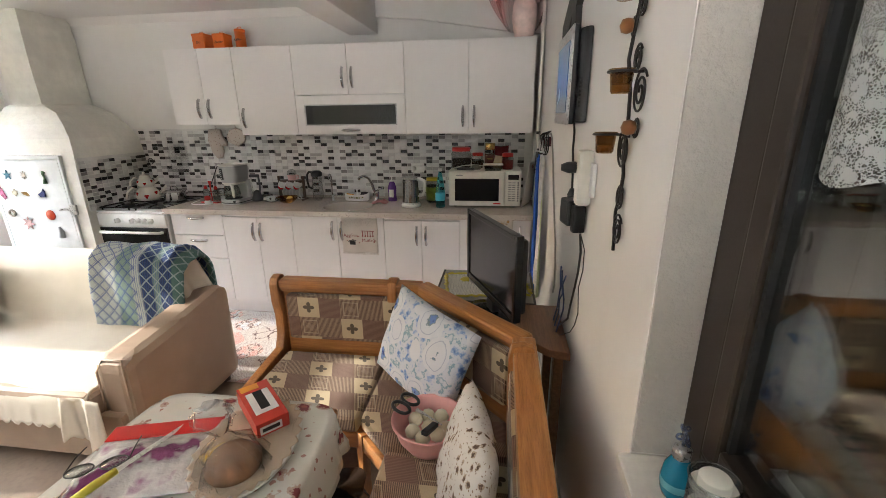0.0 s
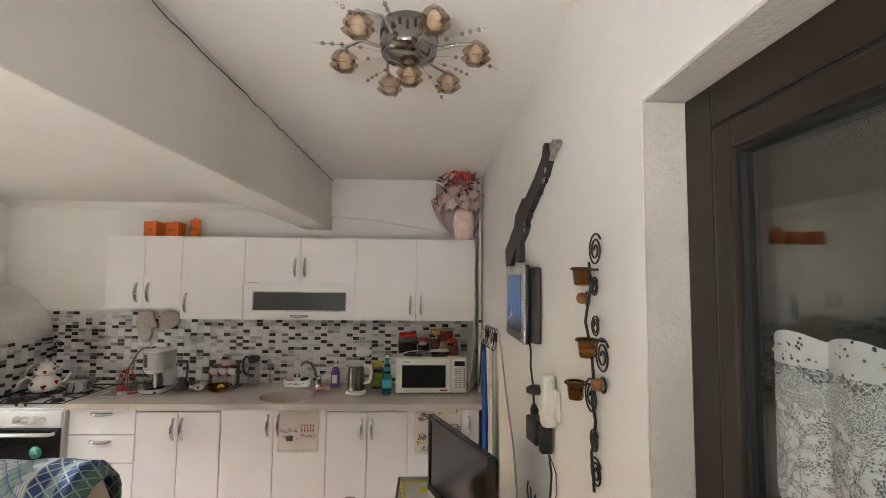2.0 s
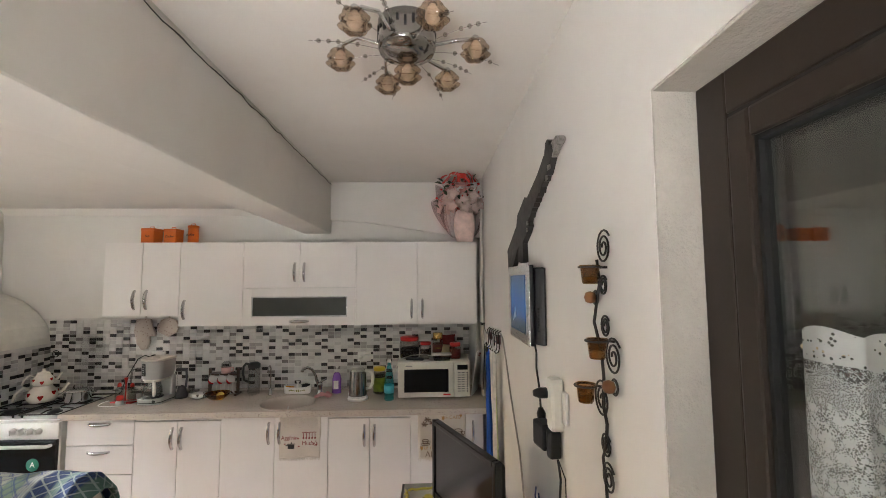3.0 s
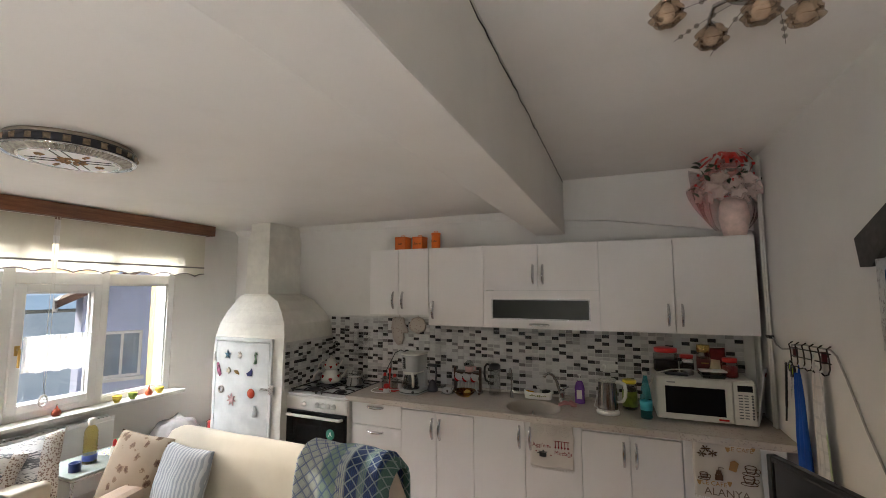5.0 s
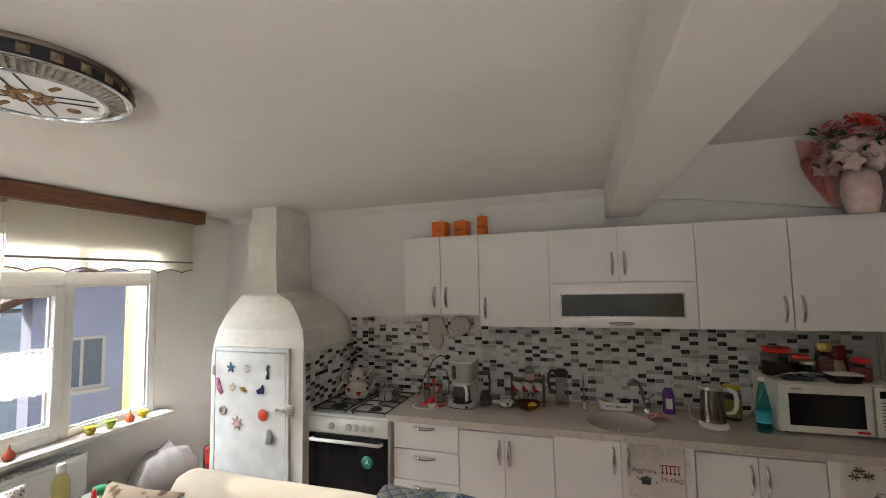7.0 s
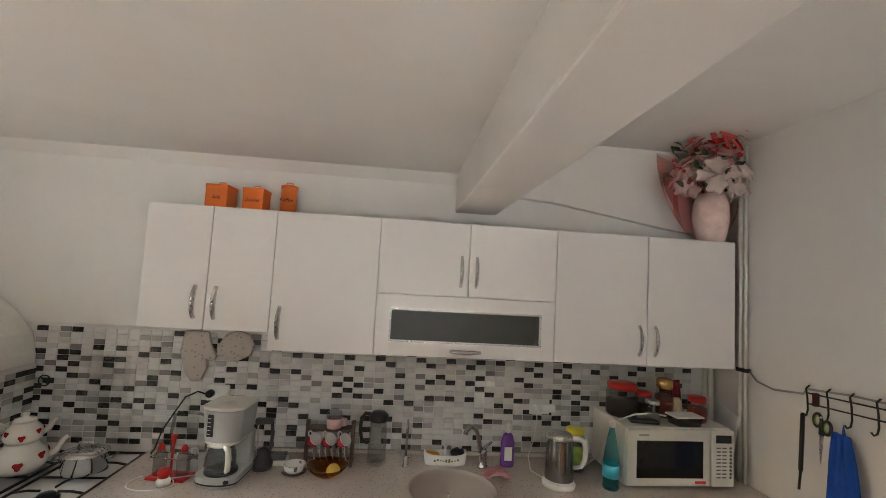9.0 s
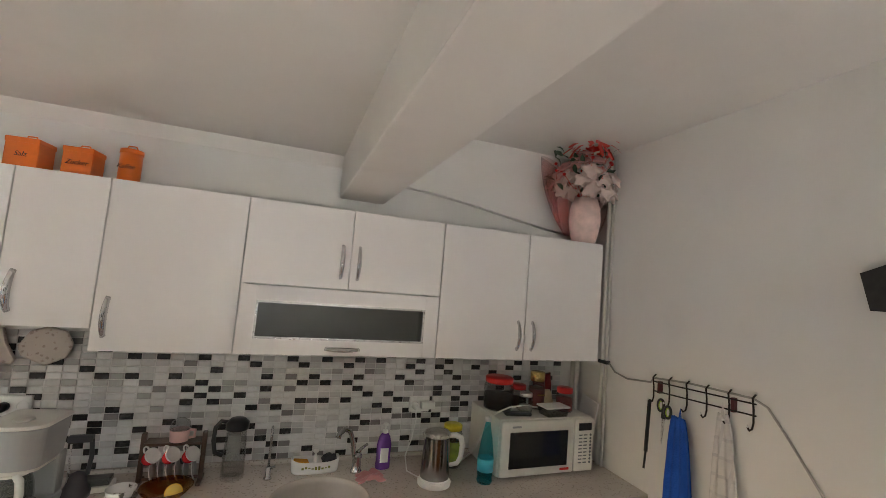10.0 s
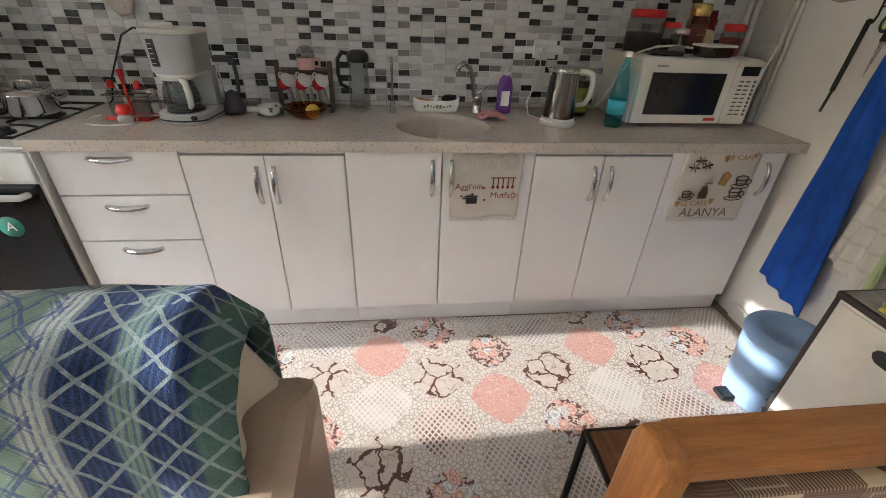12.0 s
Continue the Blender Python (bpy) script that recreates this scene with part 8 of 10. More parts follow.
# pipes in the corner
for k, (x, y, r) in enumerate(((-0.03, -0.03, 0.014), (-0.03, -0.075, 0.012), (-0.022, -0.27, 0.012), (-0.02, -0.3, 0.008))):
    z1 = 2.6 if k > 1 else 1.435
    tagged(link("pipe", tube([(x, y, 0.942 if k < 2 else 0.887), (x, y, 1.5 if k > 1 else 1.2), (x + 0.004, y + 0.004, z1)], r, 10), M_CPLAST), "cream plastic pipe in the kitchen corner", "pipe", "corner pipes")
tagged(link("cable_clip", bx(-0.035, -0.318, 1.43, -0.006, -0.252, 1.45, 0.003), M_BPLAST), "black cable clip on the corner pipe", "clip")
pts = [(-0.014, -0.315, 1.44), (-0.012, -0.36, 1.4), (-0.01, -0.45, 1.385), (-0.012, -0.6, 1.405), (-0.014, -0.62, 1.43), (-0.012, -0.8, 1.45), (-0.012, -1.08, 1.46), (-0.01, -1.13, 1.44), (-0.008, -1.2, 1.35), (-0.007, -1.32, 1.18), (-0.007, -1.42, 1.07), (-0.007, -1.53, 0.96), (-0.01, -1.6, 0.85), (-0.012, -1.64, 0.78), (-0.02, -1.66, 0.75)]
tagged(link("antenna_cable", tube(pts, 0.0045, 8), mat("grey_cable", (0.34, 0.33, 0.31), 0.5)), "grey cable draped over the hook rail", "cable")


def hook_rail():
    th = thing("hook_rail", (0, 0, 0), "dark wire rail with six hooks", "hook rail")
    for z0 in (1.415, 1.372):
        part("rod", tube([(-0.02, -0.625, z0), (-0.02, -1.095, z0 + 0.028)], 0.0032, 8), M_IRON, th)
    for k, y in enumerate((-0.63, -0.718, -0.808, -0.9, -0.995, -1.088)):
        z = 1.415 + 0.028 * k / 5
        pts = [(-0.012, y, z + 0.035), (-0.03, y, z + 0.02), (-0.024, y, z - 0.02), (-0.023, y, z - 0.07), (-0.03, y, z - 0.092), (-0.045, y, z - 0.097), (-0.055, y, z - 0.085)]
        part("hook", tube(pts, 0.0035, 8), M_IRON, th)
        part("hook_tip", lathe([(0, -0.006), (0.006, 0), (0, 0.006)], 10, (-0.012, y, z + 0.038)), M_WPLAST, th, "white plastic tip")
        part("hook_tip", lathe([(0, -0.006), (0.006, 0), (0, 0.006)], 10, (-0.056, y, z - 0.08)), M_WPLAST, th, "white plastic tip")
    for y in (-0.655, -1.005):
        z = 1.37 + 0.028 * (-0.625 - y) / 0.47
        part("bracket", bx(-0.022, y - 0.007, z - 0.005, -0.001, y + 0.007, z + 0.05, 0.002), mat("oxblood_metal", (0.09, 0.015, 0.02), 0.4), th, "dark red bracket")
    s = thing("scissors", (-0.05, -0.718, 1.325, 4, 0, 90), "black and green kitchen scissors hanging on a hook", "scissors")
    for sx in (-1, 1):
        part("grip", tube(circle(0.02, 16, (sx * 0.02, 0, 0.0 if sx > 0 else -0.02), "xz", 0.8, 1.3), 0.006, 8, closed=True), M_BPLAST, s)
        part("grip_lining", tube(circle(0.014, 14, (sx * 0.02, 0, 0.0 if sx > 0 else -0.02), "xz", 0.8, 1.3), 0.003, 6, closed=True), mat("lime_plastic", (0.35, 0.5, 0.03), 0.4), s, "lime lining")
    part("blade", prism([(-0.009, -0.035), (0.011, -0.035), (0.004, -0.15), (0.0, -0.165), (-0.002, -0.15)], -0.0015, 0.0015, "y"), M_STEEL, s)
    part("neck", bx(-0.01, -0.004, -0.055, 0.012, 0.004, -0.02, 0.003), M_BPLAST, s)
    g = thing("gas_lighter", (-0.05, -0.634, 1.335, 3, 0, 90), "slim black stick lighter hanging on a hook", "lighter")
    part("stick", bx(-0.008, -0.005, -0.24, 0.008, 0.005, 0.0, 0.003), M_BPLAST, g)
    part("tip", tube([(0.0, 0, -0.24), (0.004, 0, -0.315)], 0.005, 8), M_BPLAST, g)


hook_rail()


def hanging(name, y0, ztop, zbot, wtop, wbot, shift, material, label, seed, folds=3.0):
    def f(u, v):
        w = wtop + (wbot - wtop) * v ** 0.75
        y = y0 + shift * v + w * (0.5 - u)
        depth = 0.014 + 0.013 * math.sin(folds * 6.283 * u + 1.5 * v + seed) * (0.3 + 0.7 * v)
        x = -0.035 - depth * 0.8 + 0.006 * noise.noise((u * 4 + seed, v * 5, 0))
        z = ztop - (ztop - zbot) * v - 0.03 * v * math.sin(math.pi * u) * 0 - 0.1 * v * (u if shift < 0 else (1 - u)) * 0.6
        return (min(-0.006, x), y, z + 0.006 * noise.noise((u * 5, seed, v)))
    ob = tagged(link(name, sheet(34, 60, f, 0.007), material), label, "towel")
    part("loop", tube([(-0.05, y0, ztop - 0.01), (-0.045, y0, ztop + 0.045), (-0.045, y0 - 0.006, ztop - 0.01)], 0.004, 6), material, ob)
    return ob


M_BLUET = mat("blue_terry", (0.015, 0.085, 0.42), 1.0, var=0.18, scale=9, bump=1.0, bscale=260, dist=0.004)
hanging("blue_towel", -0.795, 1.3, 0.325, 0.06, 0.25, -0.03, M_BLUET, "blue terry hand towel hanging on a hook", 1.0)


def check_mat():
    n = Net("white_check_cotton")
    x, y, z = n.xyz()
    l = n.math("MAXIMUM", n.math("GREATER_THAN", n.math("FRACT", n.math("MULTIPLY", n.math("ADD", y, n.math("MULTIPLY", z, 0.12)), 17.0)), 0.82), n.math("GREATER_THAN", n.math("FRACT", n.math("MULTIPLY", z, 14.0)), 0.82))
    c = n.mix(n.math("MULTIPLY", n.math("MULTIPLY", l, n.noise(20)), 0.6), (0.62, 0.6, 0.57), (0.36, 0.36, 0.37))
    g = n.math("LESS_THAN", n.math("ADD", y, n.math("MULTIPLY", z, -0.05)), -1.1)
    c = n.mix(n.math("MULTIPLY", g, 0.6), c, (0.33, 0.46, 0.13))
    n.set(Base_Color=c, Roughness=0.95)
    n.bump(n.noise(300, 2), 0.4, 0.002)
    return n.mat


hanging("tea_towel", -0.985, 1.375, 0.54, 0.03, 0.19, -0.03, check_mat(), "white checked tea towel with green edge on a hook", 2.0, 2.5)


# ---- cloths over the base doors ----
def door_cloth(name, x0, x1, ztop, zbot, label, lift):
    yf = YB - 0.018
    cream = cloth_mat("cream_waffle_cloth", (0.66, 0.6, 0.53))

    def f(u, v):
        x = x0 + (x1 - x0) * u + 0.006 * noise.noise((v * 3, x0, 0))
        return (x, yf - 0.006 - 0.004 * (1 + math.sin(9 * u + x0)) * (0.3 + v), ztop - (ztop - zbot) * v - 0.004 * math.sin(6 * u))
    th = thing(name, (0, 0, 0), label, "tea towel")
    part("cloth", sheet(24, 22, f, 0.003), cream, th)
    bm = None
    for k in range(46):
        x = x0 + (x1 - x0) * (k + 0.5) / 46
        bm = tube([(x, yf - 0.012, zbot + 0.004), (x + 0.002 * math.sin(k * 2.1), yf - 0.012, zbot - 0.014)], 0.0014, 4, bm)
    part("fringe", bm, cream, th, "short cream fringe")
    return th, yf - 0.0195


RP = mat("dark_red_print", (0.22, 0.012, 0.018), 0.8)
BP = mat("brown_print", (0.1, 0.045, 0.02), 0.8)
TP = mat("tan_print", (0.42, 0.24, 0.09), 0.8)
th, yy = door_cloth("embroidered_towel", -1.478, -1.195, 0.848, 0.565, "cream towel printed with Aggi'nin Mutfağı hung on the door", 0)
yy -= 0.001
writing("Aggi'nin", 0.036, pose(-1.405, yy, 0.705, 90, 0, 0), RP, th, "lettering", "dark red lettering")
writing("Mutfağı", 0.036, pose(-1.262, yy, 0.668, 90, 0, 0), RP, th, "lettering", "dark red lettering")
for k in range(5):
    x = -1.31 + 0.02 * k
    bm = tube([(x, yy, 0.71), (x, yy, 0.738)], 0.0022, 6)
    lathe([(0, -0.009), (0.007, 0), (0, 0.009)], 8, (x, yy, 0.703), bm, sy=0.15)
    part("ladle_print", bm, RP, th)
part("bar_print", bx(-1.32, yy - 0.001, 0.74, -1.22, yy + 0.001, 0.744), RP, th)
bm = bx(-1.415, yy - 0.001, 0.632, -1.37, yy + 0.001, 0.66, 0.0005, 1)
bx(-1.42, yy - 0.001, 0.662, -1.365, yy + 0.001, 0.667, bm=bm)
bx(-1.43, yy - 0.001, 0.652, -1.415, yy + 0.001, 0.657, bm=bm)
lathe([(0, -0.006), (0.006, 0), (0, 0.006)], 8, (-1.39, yy, 0.672), bm, sy=0.15)
part("print", bm, M_INK, th, "printed cooking pot")
for x, z in ((-1.345, 0.7), (-1.34, 0.648), (-1.435, 0.665)):
    part("heart_print", lathe([(0, -0.006), (0.006, 0), (0, 0.006)], 8, (x, yy, z), sy=0.15), RP, th)
for cx in (-1.42, -1.335, -1.25):
    bm = None
    for r in (0.034, 0.022, 0.011):
        bm = tube(circle(r, 22, (cx, yy + 0.0035, 0.805), "xz"), 0.0028, 6, bm, closed=True)
    part("rose_relief", bm, cloth_mat("cream_waffle_cloth", (0.66, 0.6, 0.53)), th)

th, yy = door_cloth("coffee_towel", -0.52, -0.185, 0.85, 0.545, "cream towel printed with coffee motifs and ALANYA", 0)
yy -= 0.001
writing("LE CAFE", 0.034, pose(-0.285, yy, 0.825, 90, 0, 0), TP, th, "lettering", "tan lettering")
writing("LE CAFE", 0.034, pose(-0.42, yy, 0.622, 90, 0, 0), TP, th, "lettering", "tan lettering")
writing("ALANYA", 0.058, pose(-0.36, yy, 0.577, 90, 0, 0), mat("grey_brown_print", (0.2, 0.15, 0.11), 0.8), th, "lettering", "grey-brown lettering")
for cx, cz in ((-0.455, 0.812), (-0.42, 0.79), (-0.475, 0.782)):
    bm = None
    for k in range(6):
        a = k * math.pi / 3 + cx * 9
        bm = tube([(cx, yy, cz), (cx + 0.016 * math.cos(a), yy, cz + 0.014 * math.sin(a)), (cx + 0.026 * math.cos(a), yy, cz + 0.022 * math.sin(a))], [0.0015, 0.0055, 0.001], 6, bm, flat=0.3)
    part("leaf_print", bm, BP, th, "printed brown leaf spray")
for cx, cz, s_ in ((-0.47, 0.66, 1.0), (-0.24, 0.72, 1.35), (-0.25, 0.665, 1.35)):
    bm = tube(circle(0.02 * s_, 18, (cx, yy, cz + 0.012 * s_), "xz", 1.0, 0.4), 0.0025, 6, closed=True)
    tube([(cx - 0.02 * s_, yy, cz + 0.01 * s_), (cx - 0.012 * s_, yy, cz - 0.012 * s_), (cx + 0.012 * s_, yy, cz - 0.012 * s_), (cx + 0.02 * s_, yy, cz + 0.01 * s_)], 0.003, 6, bm)
    tube(circle(0.008 * s_, 12, (cx + 0.026 * s_, yy, cz), "xz"), 0.002, 6, bm, closed=True)
    tube(circle(0.03 * s_, 18, (cx, yy, cz - 0.014 * s_), "xz", 1.0, 0.25), 0.002, 6, bm, closed=True)
    part("cup_print", bm, BP, th, "printed coffee cup")
bm = bx(-0.415, yy - 0.001, 0.645, -0.375, yy + 0.001, 0.675)
join(bm, prism([(-0.412, 0.676), (-0.378, 0.676), (-0.385, 0.7), (-0.405, 0.7)], yy - 0.001, yy + 0.001, "y"))
tube([(-0.395, yy, 0.7), (-0.395, yy, 0.715), (-0.37, yy, 0.715)], 0.002, 6, bm)
part("mill_print", bm, BP, th, "printed coffee mill")
part("sack_print", prism([(-0.345, 0.71), (-0.31, 0.7), (-0.295, 0.75), (-0.315, 0.765), (-0.335, 0.755)], yy - 0.001, yy + 0.001, "y"), TP, th, "printed coffee sack")
for cx, cz in ((-0.345, 0.82), (-0.222, 0.838), (-0.495, 0.62), (-0.345, 0.632)):
    part("goblet_print", prism([(cx - 0.012, cz + 0.012), (cx + 0.012, cz + 0.012), (cx + 0.008, cz - 0.004), (cx + 0.002, cz - 0.014), (cx - 0.002, cz - 0.014), (cx - 0.008, cz - 0.004)], yy - 0.001, yy + 0.001, "y"), TP, th)


# ---- magnets on the stove door ----
def magnet(x, z, bm, material, label, name="fridge_magnet"):
    th = thing(name, (-3.96 + x, -0.34 - 0.366, z), label, "magnet", "magnets on the stove door")
    part("shape", bm, material, th)


def flat_star(n, r0, r1, t=0.008):
    return prism([((r0 if k % 2 else r1) * math.cos(math.pi * k / n + 1.57), (r0 if k % 2 else r1) * math.sin(math.pi * k / n + 1.57)) for k in range(2 * n)], -t, 0, "y", 0.0015)


magnet(-0.2, 1.16, flat_star(5, 0.014, 0.042), mat("teal_star", (0.02, 0.11, 0.17), 0.5), "dark teal starfish magnet")
magnet(-0.05, 1.16, flat_star(8, 0.012, 0.034), mat("cream_resin", (0.6, 0.54, 0.46), 0.5, var=0.3, scale=60), "round cream flower magnet")
magnet(0.13, 1.14, tube([(0, -0.004, -0.045), (0.004, -0.004, 0), (-0.004, -0.004, 0.03), (0.01, -0.004, 0.045)], [0.016, 0.006, 0.008, 0.014], 8), mat("green_blue_resin", (0.1, 0.2, 0.1), 0.4, var=0.6, scale=40), "green sprig magnet with a blue bead")
magnet(-0.3, 1.02, prism([(-0.03, 0.06), (-0.008, 0.065), (0.032, -0.04), (0.012, -0.06), (-0.02, -0.02)], -0.008, 0, "y", 0.003), mat("pink_blue_resin", (0.4, 0.1, 0.2), 0.4, var=0.7, scale=40), "pink and blue bottle-shaped magnet")
magnet(-0.18, 1.02, flat_star(6, 0.02, 0.03), mat("beige_shell", (0.5, 0.45, 0.33), 0.5, var=0.3, scale=50), "small beige sea shell magnet")
magnet(-0.08, 1.01, tube([(-0.03, -0.006, 0.012), (0, -0.006, 0.004), (0.028, -0.006, -0.016)], [0.006, 0.015, 0.004], 8), mat("brown_gold_resin", (0.28, 0.16, 0.03), 0.4, var=0.4, scale=60), "golden brown fish magnet")
magnet(0.07, 1.02, prism([(-0.035, -0.01), (-0.02, -0.035), (0.028, -0.03), (0.03, 0.012), (0.02, 0.035), (0.005, 0.012)], -0.009, 0, "y", 0.003), mat("navy_resin", (0.015, 0.02, 0.12), 0.35, var=0.3, scale=60), "navy blue boat magnet")
magnet(-0.265, 0.85, tube(circle(0.026, 20, (0, -0.005, 0), "xz"), 0.009, 8, closed=True), mat("grey_cream_resin", (0.42, 0.4, 0.34), 0.5, var=0.4, scale=60), "round grey and cream magnet")
magnet(-0.135, 0.77, flat_star(7, 0.025, 0.055), mat("pink_ribbon", (0.52, 0.34, 0.33), 0.7, var=0.4, scale=40), "pink ribbon doll magnet")
magnet(0.09, 0.84, join(None, lathe([(0.042, 0.0), (0.038, 0.006), (0.02, 0.006), (0.016, 0.01), (0, 0.01)], 24), pose(0, 0, 0, 90, 0, 0)), mat("orange_red_glaze", (0.55, 0.06, 0.02), 0.3), "round orange-red plate magnet")
magnet(0.14, 0.7, tube([(0, -0.005, 0.045), (0.012, -0.006, 0), (0.005, -0.006, -0.045)], [0.008, 0.02, 0.022], 10), mat("grey_dolphin", (0.42, 0.45, 0.46), 0.4), "pale grey dolphin magnet")

# ---- right wall ----
def photo_frame():
    th = thing("wall_tablet", (-0.01, -1.815, 1.683, 0, 0, -90), "silver-framed tablet screen mounted on the wall", "tablet")
    w, h = 0.4, 0.315
    part("mount", prism([(-0.17, 0.008), (-0.15, -0.03), (0.17, -0.03), (0.2, -0.026), (0.225, -0.012), (0.232, 0.008)], -0.15, 0.145, "z", 0.008), M_BPLAST, th, "black wall mount with vents")
    part("body", bx(-w / 2 + 0.002, -0.046, -h / 2 + 0.002, w / 2 - 0.002, -0.03, h / 2 - 0.002, 0.004), M_BPLAST, th, "black back shell")
    part("bezel", bx(-w / 2, -0.0505, -h / 2, w / 2, -0.0465, h / 2, 0.0015), M_STEEL, th)
    n = Net("blue_screen_picture")
    x, y, z = n.xyz()
    c = n.ramp(n.math("ADD", n.math("MULTIPLY", z, 3.0), n.math("MULTIPLY", n.noise(9), 0.5)), [(0.0, (0.03, 0.06, 0.09)), (0.1, (0.01, 0.09, 0.3)), (0.3, (0.02, 0.14, 0.36)), (0.6, (0.03, 0.08, 0.14))])
    n.set(Base_Color=n.mix(0.7, c, (0.0, 0.0, 0.0)), Roughness=0.15, Specular_IOR_Level=0.2, Emission_Color=c, Emission_Strength=0.2)
    part("screen", bx(-w / 2 + 0.055, -0.0525, -h / 2 + 0.04, w / 2 - 0.06, -0.0495, h / 2 - 0.04), n.mat, th, "dark glossy blue screen")
    bm = None
    for k in range(8):
        bm = bx(0.205, -0.0235, -0.1 + 0.012 * k, 0.218, -0.008, -0.094 + 0.012 * k, bm=bm)
    part("vents", bm, M_INK, th)
    part("sail_picture", prism([(-0.1, -0.085), (-0.03, -0.06), (-0.045, -0.02)], -0.0535, -0.0527, "y"), mat("pale_sail", (0.4, 0.5, 0.55), 0.3), th, "pale sail on the screen")
    o = lathe([(0.005, 0), (0.005, 0.002), (0, 0.002)], 10)
    o.transform(pose(0.2, -0.012, 0.07, 0, 90, 0))
    part("light", o, mat("teal_dot", (0.02, 0.3, 0.28), 0.4), th, "teal indicator")


photo_frame()


def rifle():
    """Dark slate-like cut-out in the outline of an old gun: butt, lock, trigger guard, barrel and a chipped muzzle."""
    up = [(-1.4, 1.935), (-1.635, 2.035), (-1.665, 2.085), (-1.815, 2.14), (-1.86, 2.128), (-2.03, 2.182), (-2.14, 2.233), (-2.157, 2.268), (-2.18, 2.274), (-2.198, 2.262), (-2.2, 2.246), (-2.225, 2.244)]
    rnd = random.Random(3)
    low = [(-2.24, 2.215)]
    for k in range(20):
        q = k / 19
        low.append((-2.185 + 0.31 * q, 2.165 - 0.13 * q - 0.014 * (k % 2) * rnd.random()))
    low += [(-1.862, 2.04), (-1.884, 2.004), (-1.84, 1.977), (-1.765, 1.945), (-1.774, 1.86), (-1.72, 1.857), (-1.664, 1.865), (-1.68, 1.937), (-1.566, 1.865), (-1.507, 1.82), (-1.425, 1.82)]
    th = thing("gun_plaque", (0, 0, 0), "dark cut-out of an old gun mounted on the wall", "wall decoration")
    slate = mat("dark_slate", (0.04, 0.036, 0.033), 0.6, var=0.3, scale=14, bump=0.4, bscale=40)
    part("plaque", prism(up + low, -0.024, -0.001, "x"), slate, th)
    stone = mat("silver_stone", (0.34, 0.32, 0.29), 0.5, 0.2, var=0.5, scale=60, bump=0.8, bscale=60, dist=0.004)
    o = prism([(-2.215, 2.25), (-2.27, 2.257), (-2.31, 2.243), (-2.32, 2.227), (-2.265, 2.212), (-2.23, 2.196), (-2.205, 2.2)], -0.022, -0.001, "x", 0.004)
    part("muzzle", o, stone, th, "pale chipped stone muzzle")
    for y, z, w in ((-2.2, 2.17, 0.018), (-2.172, 2.14, 0.014), (-1.872, 2.02, 0.013), (-1.862, 1.992, 0.01)):
        o = prism([(y - w, z - 0.008), (y + w, z - 0.01), (y + w * 0.7, z + 0.01), (y - w * 0.8, z + 0.006)], -0.028, -0.024, "x", 0.002)
        part("chip", o, stone, th, "pale broken edge")


rifle()


def sconce():
    th = thing("candle_sconce", (0, -2.555, 0), "wrought-iron wall sconce with three amber glass cups", "candle holder")
    X = -0.012

    def spiral(cy, cz, r0, r1, turns, a0, sgn=1):
        return [(X, cy + sgn * (r0 + (r1 - r0) * q) * math.cos(a0 + turns * 6.283 * q), cz + 1.05 * (r0 + (r1 - r0) * q) * math.sin(a0 + turns * 6.283 * q)) for q in [k / 40 for k in range(41)]]
    stem = [(0.0, 1.83), (0.012, 1.77), (-0.01, 1.72), (-0.03, 1.67), (0.01, 1.6), (0.02, 1.54), (0.012, 1.47), (0.03, 1.43), (0.022, 1.38), (0.0, 1.34), (0.012, 1.29), (0.016, 1.25)]
    part("stem", tube([(X, -a * 1.0, b) for a, b in stem], 0.004, 8), M_IRON, th)
    for cy, cz, r in ((-0.043, 1.859, 0.042), (-0.078, 1.598, 0.044), (-0.004, 1.482, 0.046), (-0.03, 1.303, 0.036), (-0.039, 1.665, 0.026), (-0.021, 1.376, 0.028), (-0.035, 1.765, 0.024)):
        part("scroll", tube(spiral(cy, cz, 0.008, r, 2.4, 0.0), 0.0026, 6), M_IRON, th)
    for cy, cz in ((0.015, 1.734), (-0.08, 1.531)):
        o = lathe([(0, -0.016), (0.012, -0.012), (0.016, 0.0), (0.012, 0.012), (0, 0.016)], 14, (X - 0.014, cy, cz))
        part("bead", o, mat("amber_bead", (0.22, 0.09, 0.03), 0.3), th, "brown glass bead")
        part("bead_wire", tube(spiral(cy, cz, 0.012, 0.02, 2, 0.4), 0.002, 6), M_IRON, th)
    for cy, cz in ((-0.05, 1.815), (-0.08, 1.642), (0.003, 1.52)):
        c = (-0.05, cy, cz - 0.046)
        part("cup_ring", tube(circle(0.0265, 24, (c[0], c[1], c[2] + 0.041)), 0.0026, 6, closed=True), M_IRON, th)
        part("cup_arm", tube([(X, cy - 0.012, cz - 0.006), (-0.018, cy - 0.008, cz - 0.006), (c[0] + 0.024, cy - 0.002, cz - 0.006)], 0.003, 6), M_IRON, th)
        part("glass_cup", lathe([(0, 0.003), (0.019, 0.003), (0.0225, 0.041), (0.0255, 0.046), (0.0225, 0.046), (0.02, 0.041), (0.017, 0.0), (0, 0.0)], 28, c), M_AMBER, th, "amber glass cup")
        part("tealight", lathe([(0, 0.0035), (0.0165, 0.0035), (0.0165, 0.016), (0, 0.016)], 20, c), mat("tealight_wax", (0.6, 0.5, 0.32), 0.5), th, "small tealight")


sconce()


